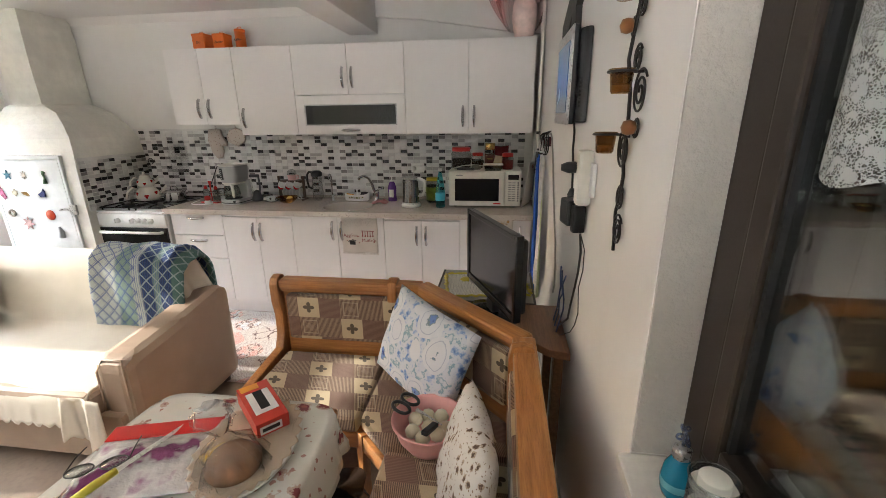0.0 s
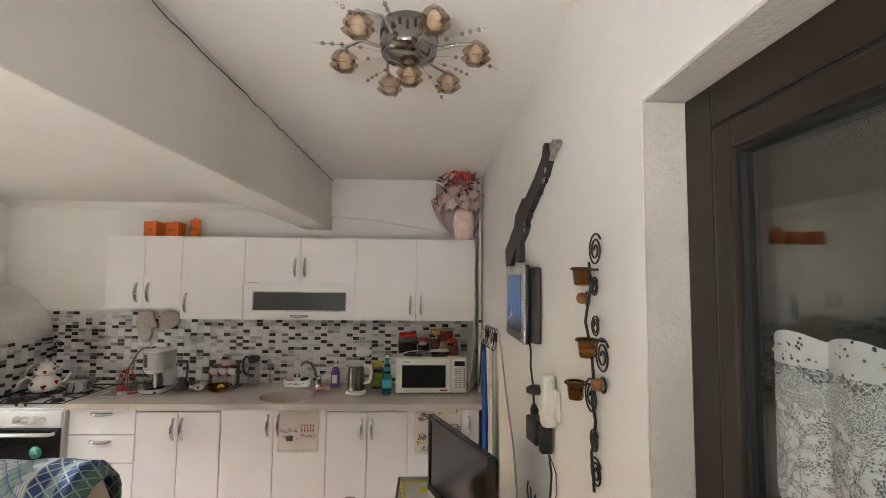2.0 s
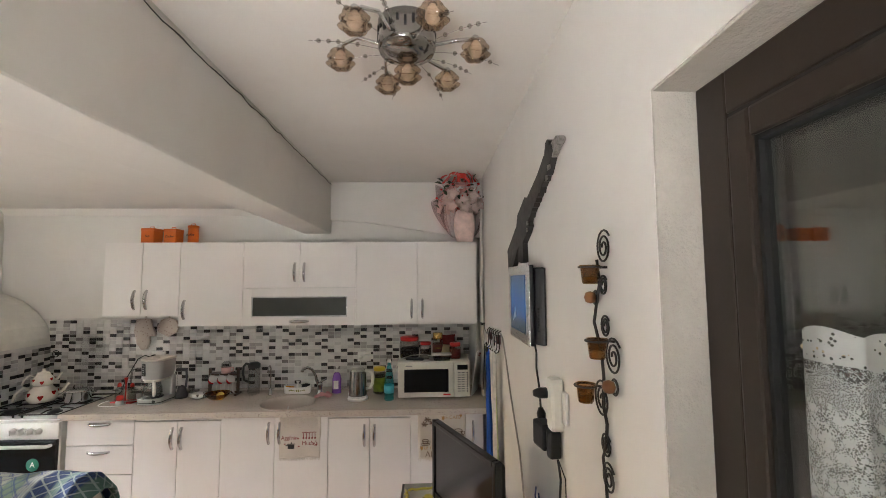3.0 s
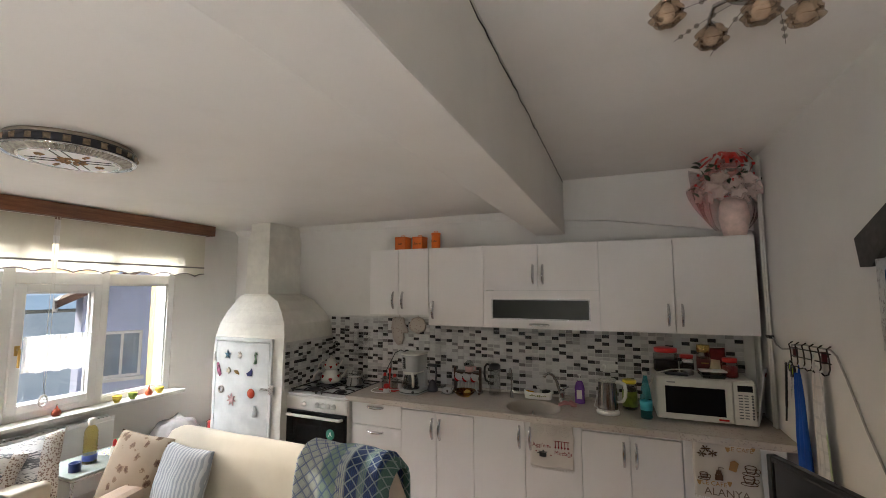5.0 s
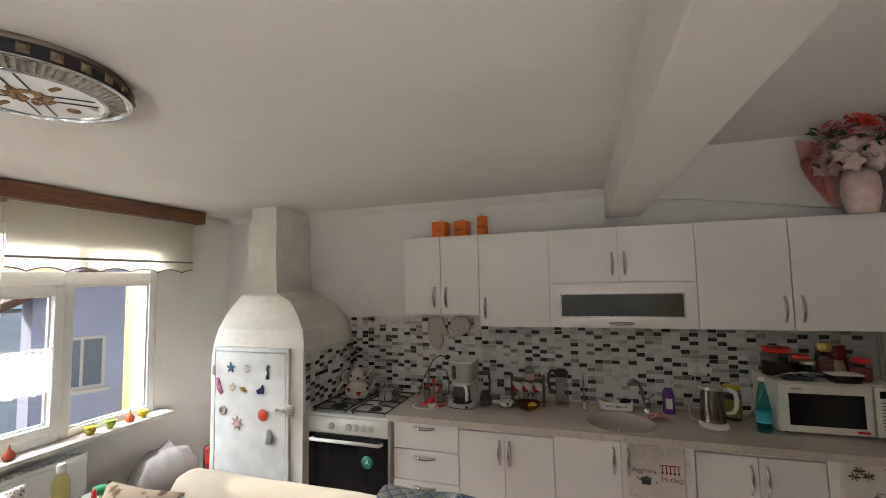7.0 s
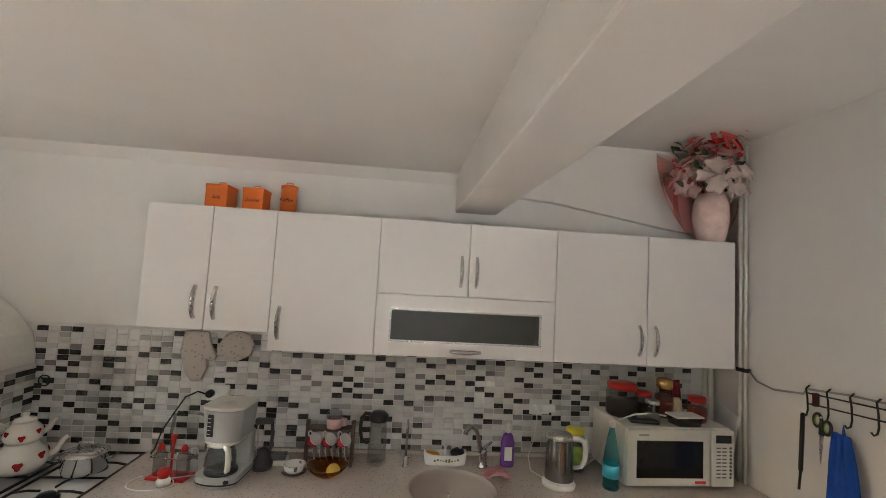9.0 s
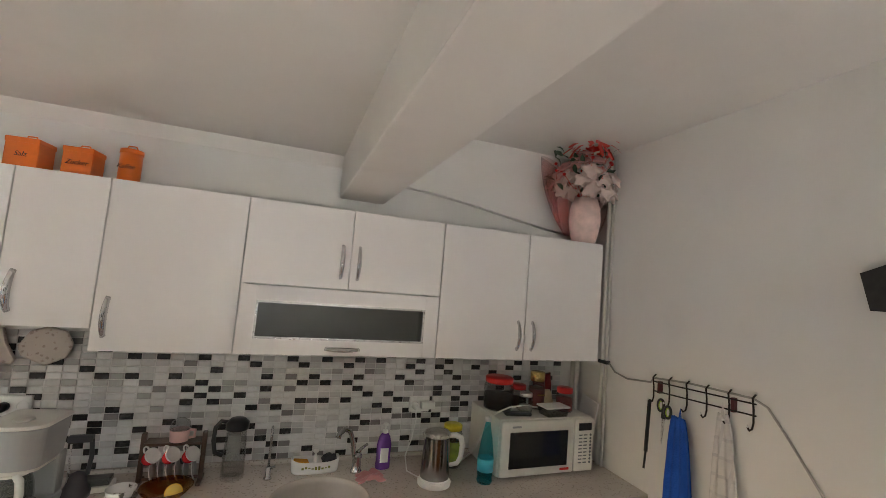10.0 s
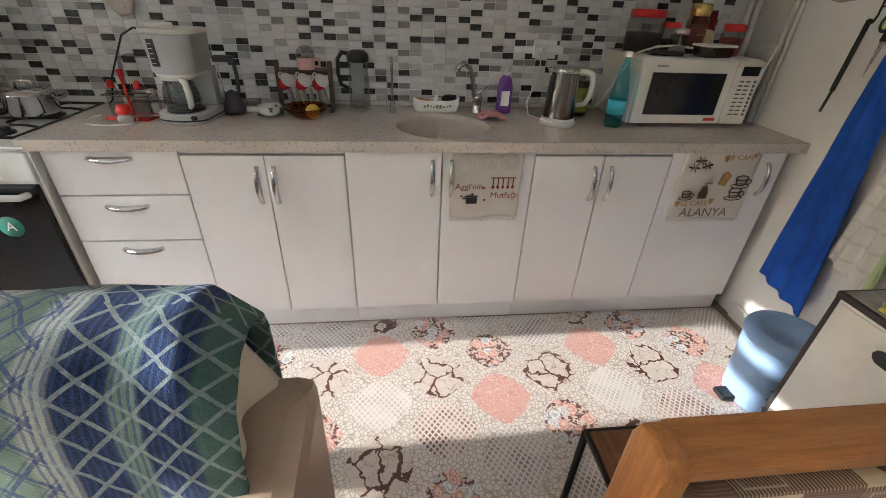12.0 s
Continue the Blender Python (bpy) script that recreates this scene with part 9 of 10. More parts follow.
def power_strip():
    th = thing("power_strip", (-0.002, -2.2, 1.37, 0, 0, -90), "white extension socket fixed to the wall", "power strip")
    part("body", bx(-0.03, -0.045, -0.085, 0.03, 0.0, 0.085, 0.012), M_CPLAST, th)
    part("plate", bx(0.04, -0.012, -0.05, 0.075, 0.0, 0.05, 0.003), M_WPLAST, th, "white wall plate")
    o = lathe([(0.018, 0), (0.018, 0.025), (0.01, 0.045), (0, 0.046)], 14)
    o.transform(pose(-0.02, -0.045, 0.03, 90, 0, 0))
    part("plug", o, M_BPLAST, th, "black plug")
    a = thing("power_adapter", (-0.012, -2.135, 1.24, 0, 0, -80), "black power adapter hanging from the socket", "adapter")
    part("block", bx(-0.055, -0.055, -0.035, 0.03, -0.005, 0.05, 0.008), M_BPLAST, a)
    part("block_end", bx(0.03, -0.045, -0.05, 0.065, -0.005, 0.04, 0.008), M_BPLAST, a)
    tagged(link("tablet_cable", tube([(-0.03, -1.96, 1.54), (-0.03, -1.99, 1.5), (-0.03, -1.985, 1.44), (-0.03, -2.02, 1.38), (-0.03, -2.035, 1.31)], 0.004, 8), M_BPLAST), "black tablet cable hanging on the wall", "cable")
    tagged(link("cable_plug", tube([(-0.03, -2.035, 1.31), (-0.03, -2.04, 1.29), (-0.03, -2.045, 1.265)], [0.008, 0.017, 0.014], 10), M_BPLAST), "black plug at the end of the tablet cable", "plug")
    tagged(link("adapter_cable", tube([(-0.02, -2.2, 1.19), (-0.015, -2.21, 1.13), (-0.014, -2.19, 1.05), (-0.012, -2.14, 0.97), (-0.012, -2.1, 0.9), (-0.014, -2.07, 0.82), (-0.03, -2.0, 0.757)], 0.004, 8), M_BPLAST), "black cable running down the wall", "cable")
    tagged(link("thin_cable", tube([(-0.02, -2.21, 1.19), (-0.012, -2.25, 1.15), (-0.01, -2.245, 1.08), (-0.01, -2.2, 1.0), (-0.01, -2.23, 0.92), (-0.012, -2.2, 0.86), (-0.014, -2.14, 0.8), (-0.04, -2.08, 0.754)], 0.0018, 6), M_BPLAST), "thin black cable on the wall", "cable")
    rnd = random.Random(9)
    for k in range(3):
        y = -1.95 - 0.05 * k
        pts = [(-0.03 - 0.01 * rnd.random(), y + rnd.uniform(-0.03, 0.03), 0.99 - 0.045 * i) for i in range(6)]
        pts[-1] = (-0.05, y, 0.75)
        tagged(link("antenna_lead", tube(pts, 0.003, 6), mat("blue_lead", (0.02, 0.04, 0.12), 0.5)), "tangled dark lead behind the television", "cable")


power_strip()


# ---- lace over the brown window ----
LACE_DROP = 0.214


def cafe_curtain():
    th = thing("lace_curtain", (0, 0, 0), "white lace café curtain on a rod over the window", "curtain")
    part("rod", tube([(0.0745, -3.045, 1.686), (0.0745, -4.12, 1.686)], 0.004, 8), mat("cream_rod", (0.6, 0.5, 0.3), 0.4), th)

    def f(u, v):
        y = -3.052 - 1.06 * u
        q = u * 1.06 / 0.085 % 1.0
        x = 0.068 - 0.014 * math.sin(math.pi * q) ** 0.7 - 0.003 * v
        drop = 0.012 * abs(math.sin(u * 40)) * (1 if v > 0.97 else 0)
        return (min(0.07, x), y, 1.709 - LACE_DROP * v - drop + (0.01 * abs(math.sin(u * 40)) if v < 0.01 else 0))
    part("lace", sheet(216, 20, f), M_LACE, th)


cafe_curtain()


def sill_things():
    th = thing("soap_dispenser", (0.048, -2.92, WZ0), "blue glass soap dispenser with a curly clear stopper", "soap dispenser")
    part("bottle", lathe([(0, 0), (0.021, 0), (0.0225, 0.001), (0.026, 0.012), (0.027, 0.04), (0.024, 0.06), (0.015, 0.078), (0.0135, 0.084), (0, 0.084)], 28), mat("blue_liquid_glass", (0.01, 0.16, 0.26), 0.08, var=0.1, bump=0.0), th)
    part("ring", lathe([(0.0262, 0.02), (0.0276, 0.022), (0.0276, 0.034), (0.0268, 0.036)], 28), mat("pale_blue_glass", (0.1, 0.34, 0.42), 0.1, bump=0.0), th, "paler blue band")
    part("collar", lathe([(0.0145, 0.082), (0.0155, 0.083), (0.0155, 0.1), (0.0145, 0.101), (0.009, 0.104), (0, 0.104)], 24), M_STEEL, th)
    glass = glass_mat("blue_glass_stopper", (0.62, 0.72, 0.98), 0.05, 0.9, 0.12)
    stop = part("stopper", tube([(0, 0, 0.103), (0, 0, 0.14)], 0.003, 8), glass, th, "curly clear blue stopper")
    for k in range(5):
        a = 2.4 * k
        c = (0.007 * math.cos(a), 0.007 * math.sin(a), 0.112 + 0.008 * k)
        part("curl", tube(circle(0.0062 - 0.0005 * k, 12, c, "xz" if k % 2 else "yz"), 0.0022, 6, closed=True), glass, stop)
    th = thing("plastic_tub", (0.045, -3.03, WZ0), "clear plastic tub with a cream lid", "tub")
    part("tub", lathe([(0, 0.001), (0.03, 0.001), (0.032, 0.003), (0.034, 0.143), (0.0325, 0.143), (0.031, 0.005), (0, 0.004)], 32), glass_mat("clear_tub", (0.86, 0.9, 0.9), 0.1, 0.85, 0.1), th)
    part("contents", lathe([(0, 0.005), (0.0295, 0.005), (0.0305, 0.085), (0.029, 0.087), (0, 0.087)], 28), M_CPLAST, th, "cream filling")
    part("rim", tube(circle(0.0342, 36, (0, 0, 0.144), "xy"), 0.0022, 8, closed=True), glass_mat("clear_rim", (0.9, 0.94, 0.94), 0.08, 0.9, 0.2), th, "clear raised rim")
    part("lid", lathe([(0.0322, 0.128), (0.0322, 0.13), (0.0225, 0.1305), (0.022, 0.131), (0.022, 0.146), (0.0205, 0.148), (0, 0.148)], 32), M_CPLAST, th, "cream lid")


sill_things()


# ---- ceiling lamps ----
def chandelier():
    th = thing("chandelier", (-0.512, -2.285, ZHIGH), "chrome ceiling lamp with smoked glass flower shades", "ceiling lamp")
    part("canopy", lathe([(0.0, 0.0), (0.095, 0.0), (0.095, -0.085), (0.088, -0.1), (0.05, -0.112), (0.02, -0.118), (0, -0.118)], 40), mat("dark_chrome", (0.3, 0.29, 0.28), 0.12, 1.0, bump=0.0), th)
    bm = None
    for k in range(24):
        a = 2 * math.pi * k / 24
        o = bx(-0.004, -0.0025, -0.06 + 0.01 * (k % 3), 0.004, 0.0025, -0.03 + 0.008 * (k % 2))
        bm = join(bm, o, Matrix.Rotation(a, 4, "Z") @ Matrix.Translation((0, -0.0945, 0)))
    part("slots", bm, M_BPLAST, th, "pierced dark slots")
    shade = glass_mat("smoked_petal_glass", (0.9, 0.8, 0.7), 0.1, 0.9)
    core = mat("frosted_bulb", (0.62, 0.54, 0.46), 0.25, var=0.2, scale=30)
    beadm = glass_mat("crystal_bead", (0.9, 0.88, 0.86), 0.03, 0.85)
    rnd = random.Random(12)
    ends = []
    for k in range(6):
        a = radians(-68.5 + 60 * k)
        ends.append((0.225 * math.cos(a), 0.225 * math.sin(a), -0.085, a))
    ends.append((0.0, 0.045, -0.125, 0.0))
    for ex, ey, ez, a in ends:
        if abs(ex) + abs(ey) > 0.05:
            pts = [(0.03 * math.cos(a), 0.03 * math.sin(a), -0.1), (0.09 * math.cos(a + 0.15), 0.09 * math.sin(a + 0.15), -0.07), (0.16 * math.cos(a + 0.18), 0.16 * math.sin(a + 0.18), -0.052), (0.21 * math.cos(a + 0.06), 0.21 * math.sin(a + 0.06), -0.06), (ex, ey, ez + 0.012)]
            part("arm", tube(pts, 0.0065, 10), M_CHROME, th)
        c = (ex, ey, ez)
        sh = part("shade", lathe([(0.012, 0.01), (0.03, 0.006), (0.042, -0.008), (0.04, -0.016), (0.03, -0.012), (0.036, -0.026), (0.046, -0.034), (0.04, -0.042), (0.028, -0.034), (0.03, -0.05), (0.018, -0.055), (0.0, -0.05)], 36, c, lobes=6, depth=0.1), shade, th, "smoked glass flower shade")
        part("bulb", lathe([(0.01, 0.008), (0.02, -0.008), (0.022, -0.03), (0.012, -0.044), (0, -0.046)], 16, c), core, sh)
        part("holder", lathe([(0.013, 0.008), (0.014, 0.022), (0.008, 0.028), (0, 0.028)], 14, c), M_CHROME, sh)
    for k in range(11):
        a = radians(33 * k + rnd.uniform(-8, 8))
        r1 = rnd.uniform(0.26, 0.33)
        drop = rnd.uniform(-0.02, 0.05)
        pts = [(r * math.cos(a + 0.3 * (r - 0.1)), r * math.sin(a + 0.3 * (r - 0.1)), -0.11 - drop * (r / r1) ** 2 + 0.02 * math.sin(9 * r)) for r in [0.04 + (r1 - 0.04) * q / 9 for q in range(10)]]
        w = part("spray", tube(pts, 0.0011, 5), M_CHROME, th)
        for i in (4, 6, 7, 8):
            part("bead", lathe([(0, -0.0075), (0.0055, -0.005), (0.0075, 0), (0.0055, 0.005), (0, 0.0075)], 10, pts[i]), beadm, w, "clear crystal bead")


chandelier()


def round_lamp():
    th = thing("ceiling_light", (-3.16, -2.465, ZLOW), "round flush ceiling light with dark crystal rim", "ceiling lamp")
    R = 0.24
    part("backplate", lathe([(0, 0), (R - 0.012, 0), (R - 0.012, -0.02), (0, -0.02)], 64), mat("bronze_plate", (0.3, 0.24, 0.19), 0.35, 0.5), th)
    part("rim", lathe([(R - 0.006, -0.018), (R, -0.02), (R, -0.056), (R - 0.006, -0.058), (R - 0.02, -0.056), (R - 0.02, -0.02)], 64), mat("black_glass_rim", (0.018, 0.018, 0.022), 0.08, bump=0.0), th, "black glass rim")
    stud_m = mat("crystal_stud", (0.26, 0.2, 0.13), 0.12, 0.5, var=0.3, scale=80, bump=0.0)
    for k in range(24):
        o = bmesh.new()
        bmesh.ops.create_cone(o, cap_ends=True, segments=4, radius1=0.019, radius2=0.007, depth=0.009, matrix=Matrix.Rotation(math.pi / 4, 4, "Z"))
        o.transform(Matrix.Rotation(2 * math.pi * k / 24, 4, "Z") @ Matrix.Translation((R + 0.0035, 0, -0.038)) @ Matrix.Rotation(math.pi / 2, 4, "Y"))
        part("crystal_stud", o, stud_m, th)
    cut_m = mat("cut_crystal", (0.42, 0.39, 0.34), 0.12, 0.3, var=0.35, scale=60, bump=0.0)
    for k in range(72):
        o = prism([(-0.008, 0), (0.008, 0), (0.004, 0.006), (-0.004, 0.006)], -0.026, 0.026, "y", 0)
        o.transform(Matrix.Rotation(2 * math.pi * k / 72, 4, "Z") @ Matrix.Translation((R - 0.034, 0, -0.061)) @ Matrix.Rotation(radians(-24), 4, "Y") @ Matrix.Rotation(math.pi / 2, 4, "Z") @ pose(0, 0, 0, 180, 0, 0))
        part("crystal_prism", o, cut_m, th)
    part("edge", lathe([(R - 0.004, -0.055), (R + 0.003, -0.06), (R - 0.004, -0.066), (R - 0.012, -0.06)], 64), M_CHROME, th)
    disc = bmesh.new()
    bmesh.ops.create_cone(disc, cap_ends=True, segments=64, radius1=R - 0.062, radius2=R - 0.058, depth=0.045, matrix=Matrix.Translation((0, 0, -0.0525)))
    part("diffuser", disc, mat("mirror_diffuser", (0.8, 0.81, 0.81), 0.3, 0.0, bump=0.0), th, "pale mirrored diffuser disc")
    part("edge", lathe([(R - 0.06, -0.07), (R - 0.055, -0.077), (R - 0.066, -0.08), (R - 0.07, -0.074)], 64), M_CHROME, th)
    bm = None
    for k in range(4):
        a = math.pi / 4 + k * math.pi / 2
        for s in (-0.02, 0.02):
            o = bx(0.02, s - 0.0025, -0.0775, 0.155, s + 0.0025, -0.0752)
            bm = join(bm, o, Matrix.Rotation(a, 4, "Z"))
    part("lines", bm, M_IRON, th, "dark inlaid lines")
    bm = None
    rnd = random.Random(6)
    for k in range(30):
        a, r = rnd.uniform(0, 6.283), 0.055 * math.sqrt(rnd.random())
        bm = lathe([(0, -0.009), (0.009, -0.004), (0.011, 0.0)], 6, (r * math.cos(a), r * math.sin(a), -0.075), bm)
    for k in range(4):
        a = k * math.pi / 2
        for q in range(5):
            lathe([(0, -0.008), (0.008, -0.003), (0.009, 0.0)], 6, ((0.115 + 0.01 * math.cos(q * 1.3)) * math.cos(a) + 0.01 * math.sin(q * 1.3), (0.115 + 0.01 * math.cos(q * 1.3)) * math.sin(a), -0.075), bm)
    part("crystals", bm, mat("amber_crystal", (0.4, 0.24, 0.12), 0.1, 0.3, var=0.4, scale=90, bump=0.0), th, "cluster of amber crystals")["kind"] = "stuff"


round_lamp()


# ---- left window dressing ----
def roller_blind(y0, y1):
    th = thing("roller_blind", (XL + 0.11, y1, 0), "cream roller blind with a scalloped, corded hem", "blind", "blinds on the wide window")
    w = y1 - y0
    n = int(round(w / 0.2))

    def hem(u):
        return 1.872 + 0.026 * abs(math.cos(math.pi * n * u)) ** 0.8

    part("fabric", sheet(120, 6, lambda u, v: (0.0, -w * u, 2.29 + (hem(u) - 2.29) * v)), M_BLIND, th)
    grey = mat("grey_braid", (0.2, 0.18, 0.17), 0.8)
    part("cord", tube([(0.003, -w * k / 119, hem(k / 119)) for k in range(120)], 0.0045, 6), grey, th, "grey braided hem")
    part("band", bx(0.001, -w, 1.952, 0.004, 0, 1.966), grey, th, "grey woven band")
    part("roller", tube([(0, 0, 2.3), (0, -w, 2.3)], 0.018, 10), M_PVC, th)


roller_blind(-1.72, -0.5)
roller_blind(-3.4, -1.76)
th = thing("blind_chain", (XL + 0.13, -1.745, 0), "white bead chain with a ring pull", "blind chain")
part("chain", tube([(0, 0.008, 2.3), (0.0, 0.01, 1.5), (0.0, 0.004, 0.98)], 0.002, 6), M_WPLAST, th)
part("chain", tube([(0, -0.008, 2.3), (0.0, -0.012, 1.5), (0.0, -0.004, 0.98)], 0.002, 6), M_WPLAST, th)
part("ring_pull", tube(circle(0.03, 24, (0, 0, 0.94), "yz", 0.8, 1.3), 0.007, 8, closed=True), M_WPLAST, th)


def small_curtain():
    th = thing("net_curtain", (XL + 0.022, -1.63, 0), "short gathered white net curtain on the sash", "curtain")
    part("rod", tube([(0.008, -0.215, 1.385), (0.008, 0.215, 1.385)], 0.004, 8), M_WPLAST, th)

    def f(u, v):
        return (0.012 + 0.007 * math.sin(u * 75), -0.215 + 0.43 * u, 1.4 - 0.26 * v - 0.02 * u * v + 0.006 * math.sin(u * 22) * v)
    part("net", sheet(140, 10, f), M_SHEER, th)


small_curtain()


def sill_pot(y, colour, label, gourd=False):
    th = thing("sill_gourd" if gourd else "sill_cup", (XL + 0.09, y, LZ0), label, "gourd" if gourd else "cup", "small things on the sill")
    if gourd:
        part("body", lathe([(0, 0), (0.022, 0.002), (0.032, 0.022), (0.022, 0.044), (0.008, 0.058), (0.005, 0.075), (0, 0.078)], 20), colour, th)
        part("stem", tube([(0, 0, 0.075), (0.003, 0, 0.088)], 0.003, 6), mat("dry_stem", (0.15, 0.09, 0.04), 0.8), th)
    else:
        part("cup", lathe([(0, 0), (0.02, 0), (0.018, 0.008), (0.03, 0.02), (0.034, 0.05), (0.03, 0.05), (0.026, 0.02), (0, 0.014)], 24), colour, th)
        part("rim", lathe([(0.033, 0.047), (0.036, 0.05), (0.033, 0.054), (0.03, 0.05)], 24), colour, th)


YEL, GRN, ORA = mat("yellow_glass_cup", (0.55, 0.42, 0.04), 0.2), mat("green_glass_cup", (0.22, 0.3, 0.04), 0.2), mat("orange_red_gourd", (0.5, 0.08, 0.02), 0.35, var=0.2)
sill_pot(-0.87, YEL, "small yellow glass cup on the sill")
sill_pot(-0.965, ORA, "small orange gourd on the sill", True)
sill_pot(-1.1, GRN, "small green glass cup on the sill")
sill_pot(-1.225, YEL, "small yellow glass cup on the sill")
sill_pot(-1.64, mat("dark_red_gourd", (0.3, 0.05, 0.02), 0.35, var=0.2), "dark red gourd on the sill", True)
sill_pot(-2.05, YEL, "small yellow glass cup on the sill")
sill_pot(-2.13, ORA, "small orange gourd on the sill", True)
sill_pot(-2.2, YEL, "small yellow glass cup on the sill")


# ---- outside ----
# glow above zero paints haze: tones emit, base colour goes nearly black
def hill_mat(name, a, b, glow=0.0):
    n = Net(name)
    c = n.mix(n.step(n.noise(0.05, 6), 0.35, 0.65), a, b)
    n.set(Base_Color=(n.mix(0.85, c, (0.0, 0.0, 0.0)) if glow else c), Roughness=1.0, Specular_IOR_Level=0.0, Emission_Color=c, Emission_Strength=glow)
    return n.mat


G_MAT = hill_mat("winter_grass", (0.1, 0.105, 0.095), (0.19, 0.19, 0.17))
fixed("ground", sheet(60, 60, lambda u, v: (-5.2 - 2600 * u ** 3, -1400 + 2800 * v, -5.5 - 34 * min(1, u * 1.6) + 3 * noise.noise((u * 9, v * 30, 0)))), G_MAT, "pale winter grassland falling away")


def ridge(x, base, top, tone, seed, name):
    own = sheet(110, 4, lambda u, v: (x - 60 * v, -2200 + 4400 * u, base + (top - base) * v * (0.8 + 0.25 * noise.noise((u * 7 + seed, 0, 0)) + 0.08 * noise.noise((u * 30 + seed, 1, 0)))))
    fixed(name, own, tone, "distant wooded hills with haze painted in as bluish glow")


# aerial haze is painted into these tones, paler and bluer with distance
ridge(-60, -26, 5.5, hill_mat("near_wood_haze_glow", (0.22, 0.28, 0.34), (0.34, 0.4, 0.46), 1.0), 1, "hills_near")
ridge(-1100, -90, 9, hill_mat("far_wood_haze_glow", (0.34, 0.47, 0.62), (0.39, 0.52, 0.67), 1.0), 5, "hills_middle")
ridge(-1900, -90, 34, hill_mat("ridge_haze_glow", (0.5, 0.63, 0.78), (0.54, 0.67, 0.82), 1.0), 9, "hills_far")


def neighbour():
    th = thing("neighbour_house", (-9.6, 0.72, -5.5, 0, 0, -26), "blue rendered house with white windows and a low roof", "house")
    blue = mat("blue_render", (0.5, 0.57, 0.82), 0.9, var=0.08, scale=2, bump=0.3, bscale=60)
    part("wall", bx(-7.0, 0.2, 0, 0, 7.5, 7.3), blue, th)
    part("gable", prism([(0.2, 7.3), (7.5, 7.3), (3.85, 9.2)], -7.0, 0.0, "x"), blue, th)
    tile = mat("brown_roof_tile", (0.16, 0.09, 0.07), 0.8, var=0.2, scale=3, bump=0.5, bscale=9, dist=0.05)
    for s in (-1, 1):
        poly = [(3.85, 9.3), (3.85 + s * 4.0, 7.06), (3.85 + s * 4.0, 6.94), (3.85, 9.18)]
        part("roof", prism(poly, -7.5, 0.6, "x"), tile, th)
        part("eaves_board", bx(-7.5, 3.85 + s * 4.0 - 0.03, 6.9, 0.6, 3.85 + s * 4.0 + 0.03, 7.08), M_PVC, th)
    part("chimney", bx(-3.2, 2.6, 8.2, -2.5, 3.3, 10.4), blue, th)
    glass = mat("sky_lit_pane", (0.16, 0.22, 0.3), 0.08, bump=0.0)
    for y, z, w2, h in ((0.78, 5.68, 0.3, 0.82), (1.75, 5.95, 0.15, 0.42), (3.4, 5.6, 0.4, 0.9), (0.78, 2.9, 0.4, 0.9), (3.4, 2.9, 0.4, 0.9)):
        w = part("window", bx(-0.02, y - w2, z, 0.04, y + w2, z + h, 0.01), M_PVC, th)
        part("pane", bx(0.041, y - w2 + 0.05, z + 0.05, 0.046, y - 0.02, z + h - 0.05), glass, w)
        part("pane", bx(0.041, y + 0.02, z + 0.05, 0.046, y + w2 - 0.05, z + h - 0.05), glass, w)
        part("sill", bx(0.0, y - w2 - 0.05, z - 0.06, 0.12, y + w2 + 0.05, z, 0.01), M_PVC, w)


neighbour()
fixed("outer_pier", bx(-5.42, -0.6, -5.5, -5.16, -0.3, 3.2), mat("ochre_render", (0.62, 0.36, 0.1), 0.9, var=0.08, bump=0.4), "ochre rendered pier of this house outside the window")
th = thing("railing", (-7.6, -1.6, -0.6), "white metal railing outside", "railing")
part("rail", tube([(0, -0.8, 0.9), (0, 1.2, 0.9)], 0.02, 8), M_PVC, th)
for k in range(18):
    part("bar", tube([(0, -0.78 + 0.115 * k, 0), (0, -0.78 + 0.115 * k, 0.9)], 0.01, 6), M_PVC, th)
part("parapet", bx(-0.08, -0.9, -4.9, 0.06, 1.3, 0.0), M_STUCCO, th)

# ---- mosaic tiles, last ----
TW, TH, TG = 0.0542, 0.0284, 0.0034
back = bpy.data.objects["wall_back"]
fixed("tile_bed", bx(-3.62, -0.004, 0.87, -0.125, 0.0, 1.485), M_GROUT, "pale grout bed of the mosaic splashback")
bed_side = fixed("tile_bed_side", bx(-3.55, -0.665, 0.868, -3.543, -0.012, 1.285), M_GROUT, "pale grout bed on the stove flank")


def tile_mesh(w, h, t):
    bm = bx(0, -t, 0, w, 0, h)
    bmesh.ops.bevel(bm, geom=[e for e in bm.edges if all(v.co.y < -t / 2 for v in e.verts)], offset=0.0014, segments=1, affect="EDGES")
    return bm


b = tile_mesh(TW - TG, TH - TG, 0.004)
tile_data = []
for m in M_TILES:
    me = bpy.data.meshes.new("tile")
    b.to_mesh(me)
    me.materials.append(m)
    tile_data.append(me)
base_v = [tuple(v.co) for v in b.verts]
base_f = [tuple(v.index for v in f.verts) for f in b.faces]
b.free()


def tone_of(rnd, taken, i, j):
    """Pick a tone; black pieces stay apart from one another."""
    near = taken.get((i - 1, j)) == 4 or taken.get((i, j - 1)) == 4
    k = rnd.choices((0, 1, 2, 3, 4), (0.46, 0.2, 0.13, 0.05, 0.05 if near else 0.3))[0]
    taken[(i, j)] = k
    return k


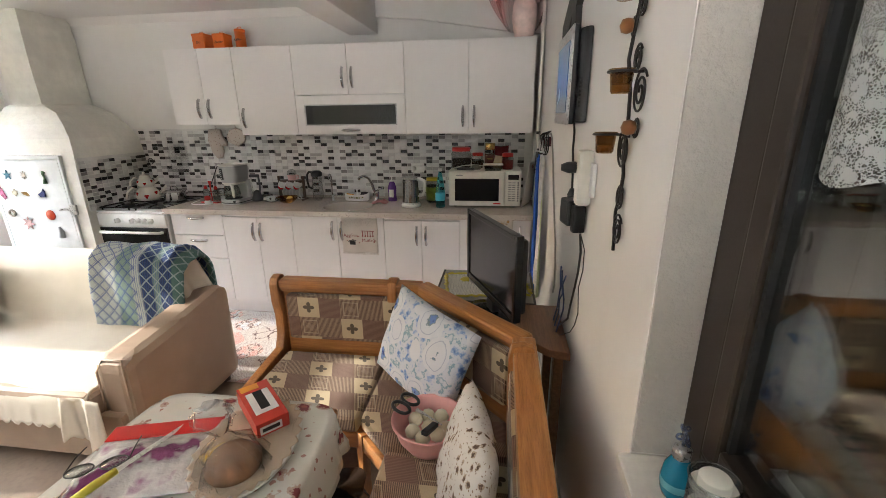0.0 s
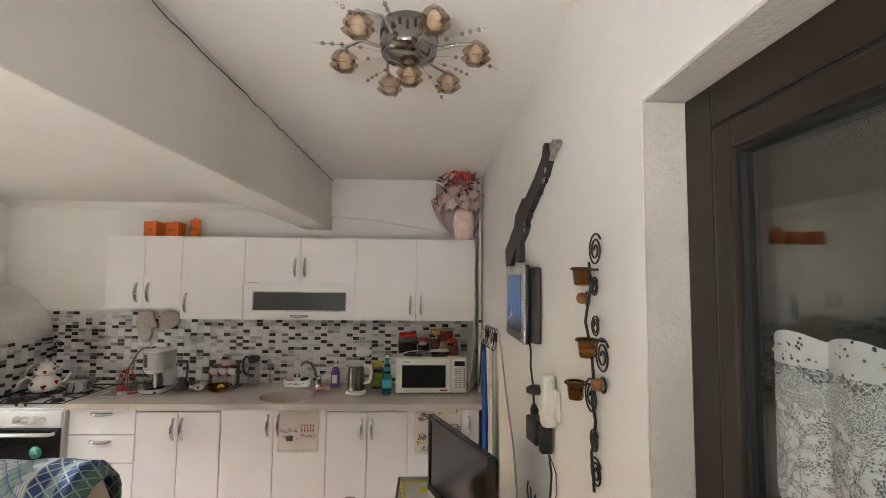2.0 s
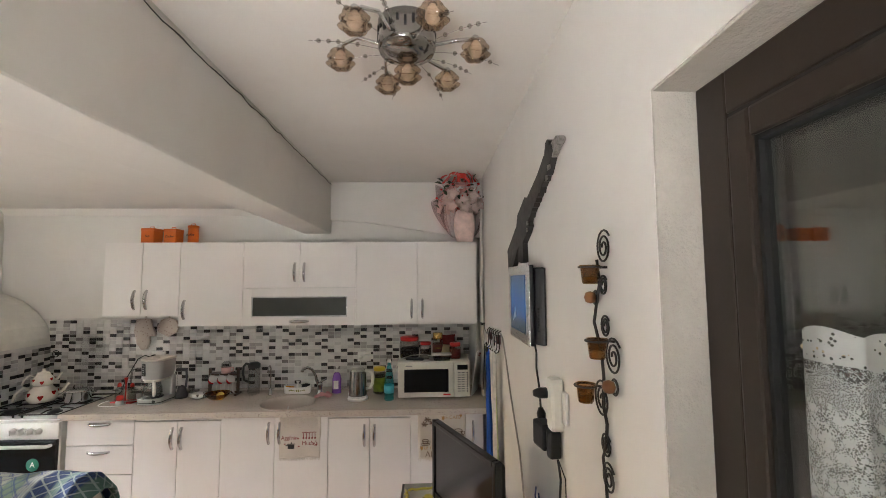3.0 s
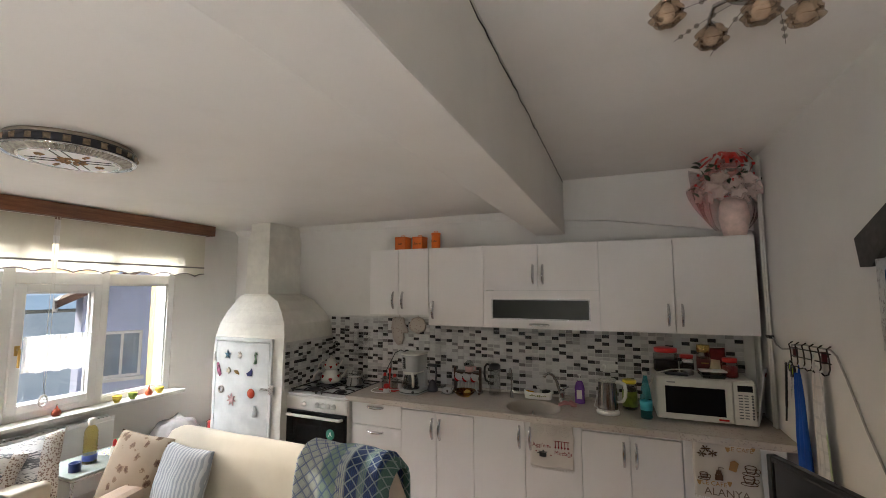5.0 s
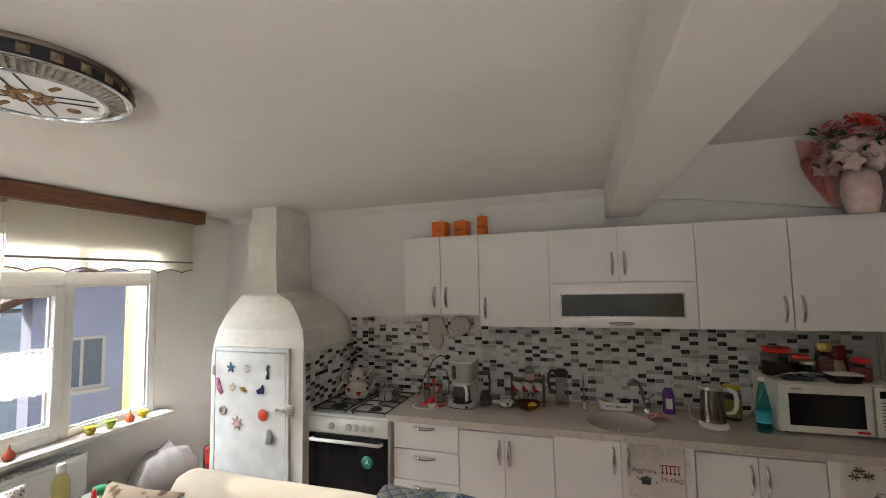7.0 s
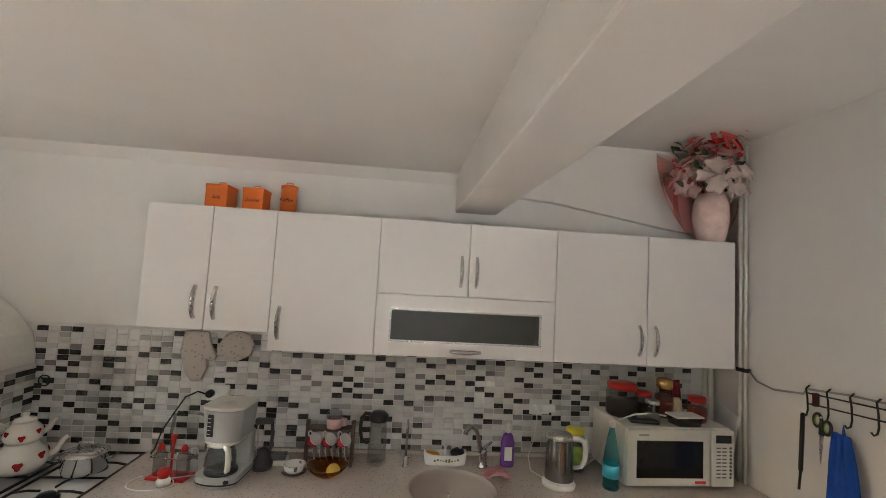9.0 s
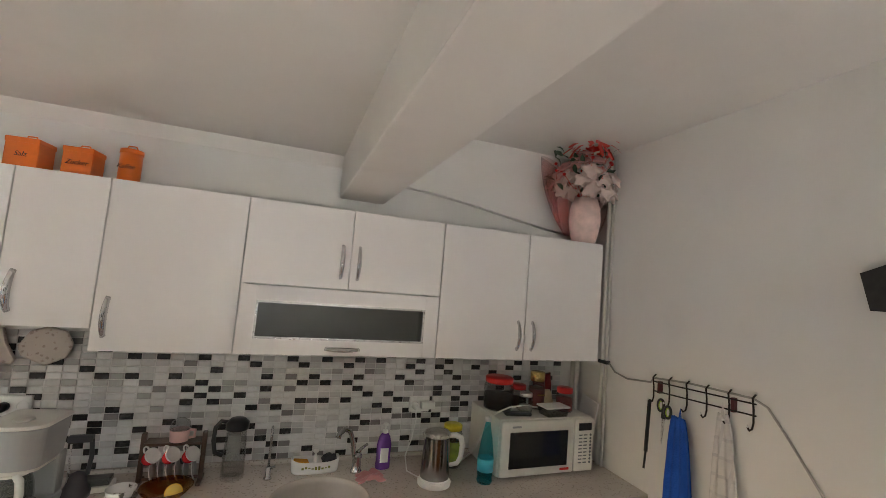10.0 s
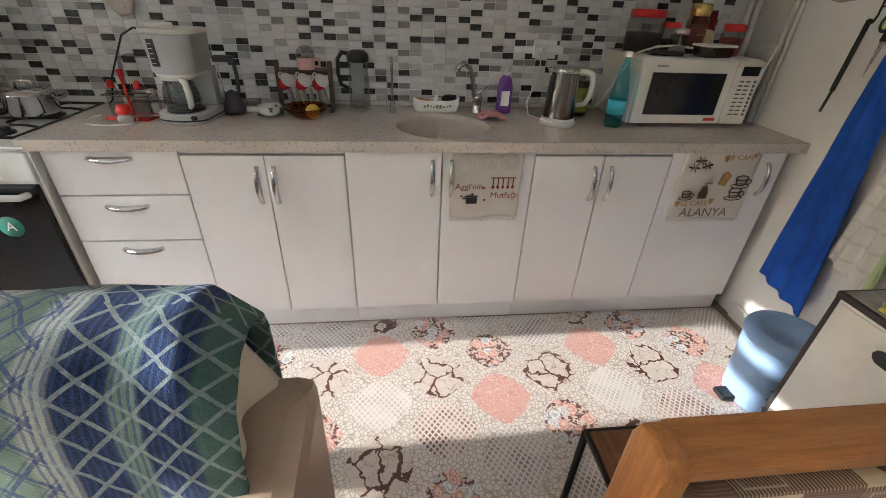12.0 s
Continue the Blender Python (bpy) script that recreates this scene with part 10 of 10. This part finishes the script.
verts, faces, tones, taken = [], [], [], {}
bed = bpy.data.objects["tile_bed"]
rnd = random.Random(77)
nx, nz = 64, 20
count = 0
for i in range(nx):
    for j in range(nz):
        x, z = -0.151 - (i + 1) * TW + TW, 0.9042 + j * TH
        if z + TH > 1.489 or x < -3.618:
            continue
        if x > -2.37 and z > 1.46:
            continue
        dx, dy = rnd.uniform(-0.0004, 0.0004), rnd.uniform(0, 0.0006)
        if -1.9 < x < -0.95 and count < 300:
            t = new("tile", tile_data[tone_of(rnd, taken, i, j)])
            t.parent = bed
            t.location = (x + dx, -0.004 - dy, z)
            count += 1
        else:
            o = len(verts)
            verts += [(v[0] + x + dx, v[1] - 0.004 - dy, v[2] + z) for v in base_v]
            faces += [tuple(k + o for k in f) for f in base_f]
            tones += [tone_of(rnd, taken, i, j)] * len(base_f)
rest = bpy.data.meshes.new("tiles")
rest.from_pydata(verts, [], faces)
for m in M_TILES:
    rest.materials.append(m)
rest.polygons.foreach_set("material_index", tones)
ob = new("tiles", rest)
ob.parent = bed
tagged(ob, "white, grey and black glazed mosaic tiles", kind="stuff")
verts, faces, tones, taken = [], [], [], {}
for i in range(12):
    for j in range(15):
        y, z = -0.012 - (i + 1) * TW, 0.866 + j * TH
        if z + TH > 1.289:
            continue
        o = len(verts)
        verts += [(-3.543 - v[1] + rnd.uniform(0, 0.0003), y + v[0], v[2] + z) for v in base_v]
        faces += [tuple(k + o for k in f) for f in base_f]
        tones += [tone_of(rnd, taken, i, j)] * len(base_f)
rest = bpy.data.meshes.new("tiles")
rest.from_pydata(verts, [], faces)
for m in M_TILES:
    rest.materials.append(m)
rest.polygons.foreach_set("material_index", tones)
ob = new("tiles", rest)
ob.parent = bed_side
tagged(ob, "white, grey and black glazed mosaic tiles", kind="stuff")
th = thing("splash_guard", (-3.2, -0.02, 1.08), "clear plastic splash sheet stuck on the tiles", "splash guard")
part("sheet", bx(-0.1, -0.002, 0, 0.1, 0, 0.26), glass_mat("clear_sheet", (1, 1, 1), 0.08, 0.97), th)
th = thing("wall_sticker", (-3.5, -0.0105, 1.2), "round no-smoking style ring sticker on the tiles", "sticker")
part("ring", tube(circle(0.026, 24, (0, 0, 0), "xz"), 0.003, 6, closed=True), M_INK, th)
part("bar", tube([(-0.018, 0, 0.018), (0.018, 0, -0.018)], 0.003, 6), M_INK, th)
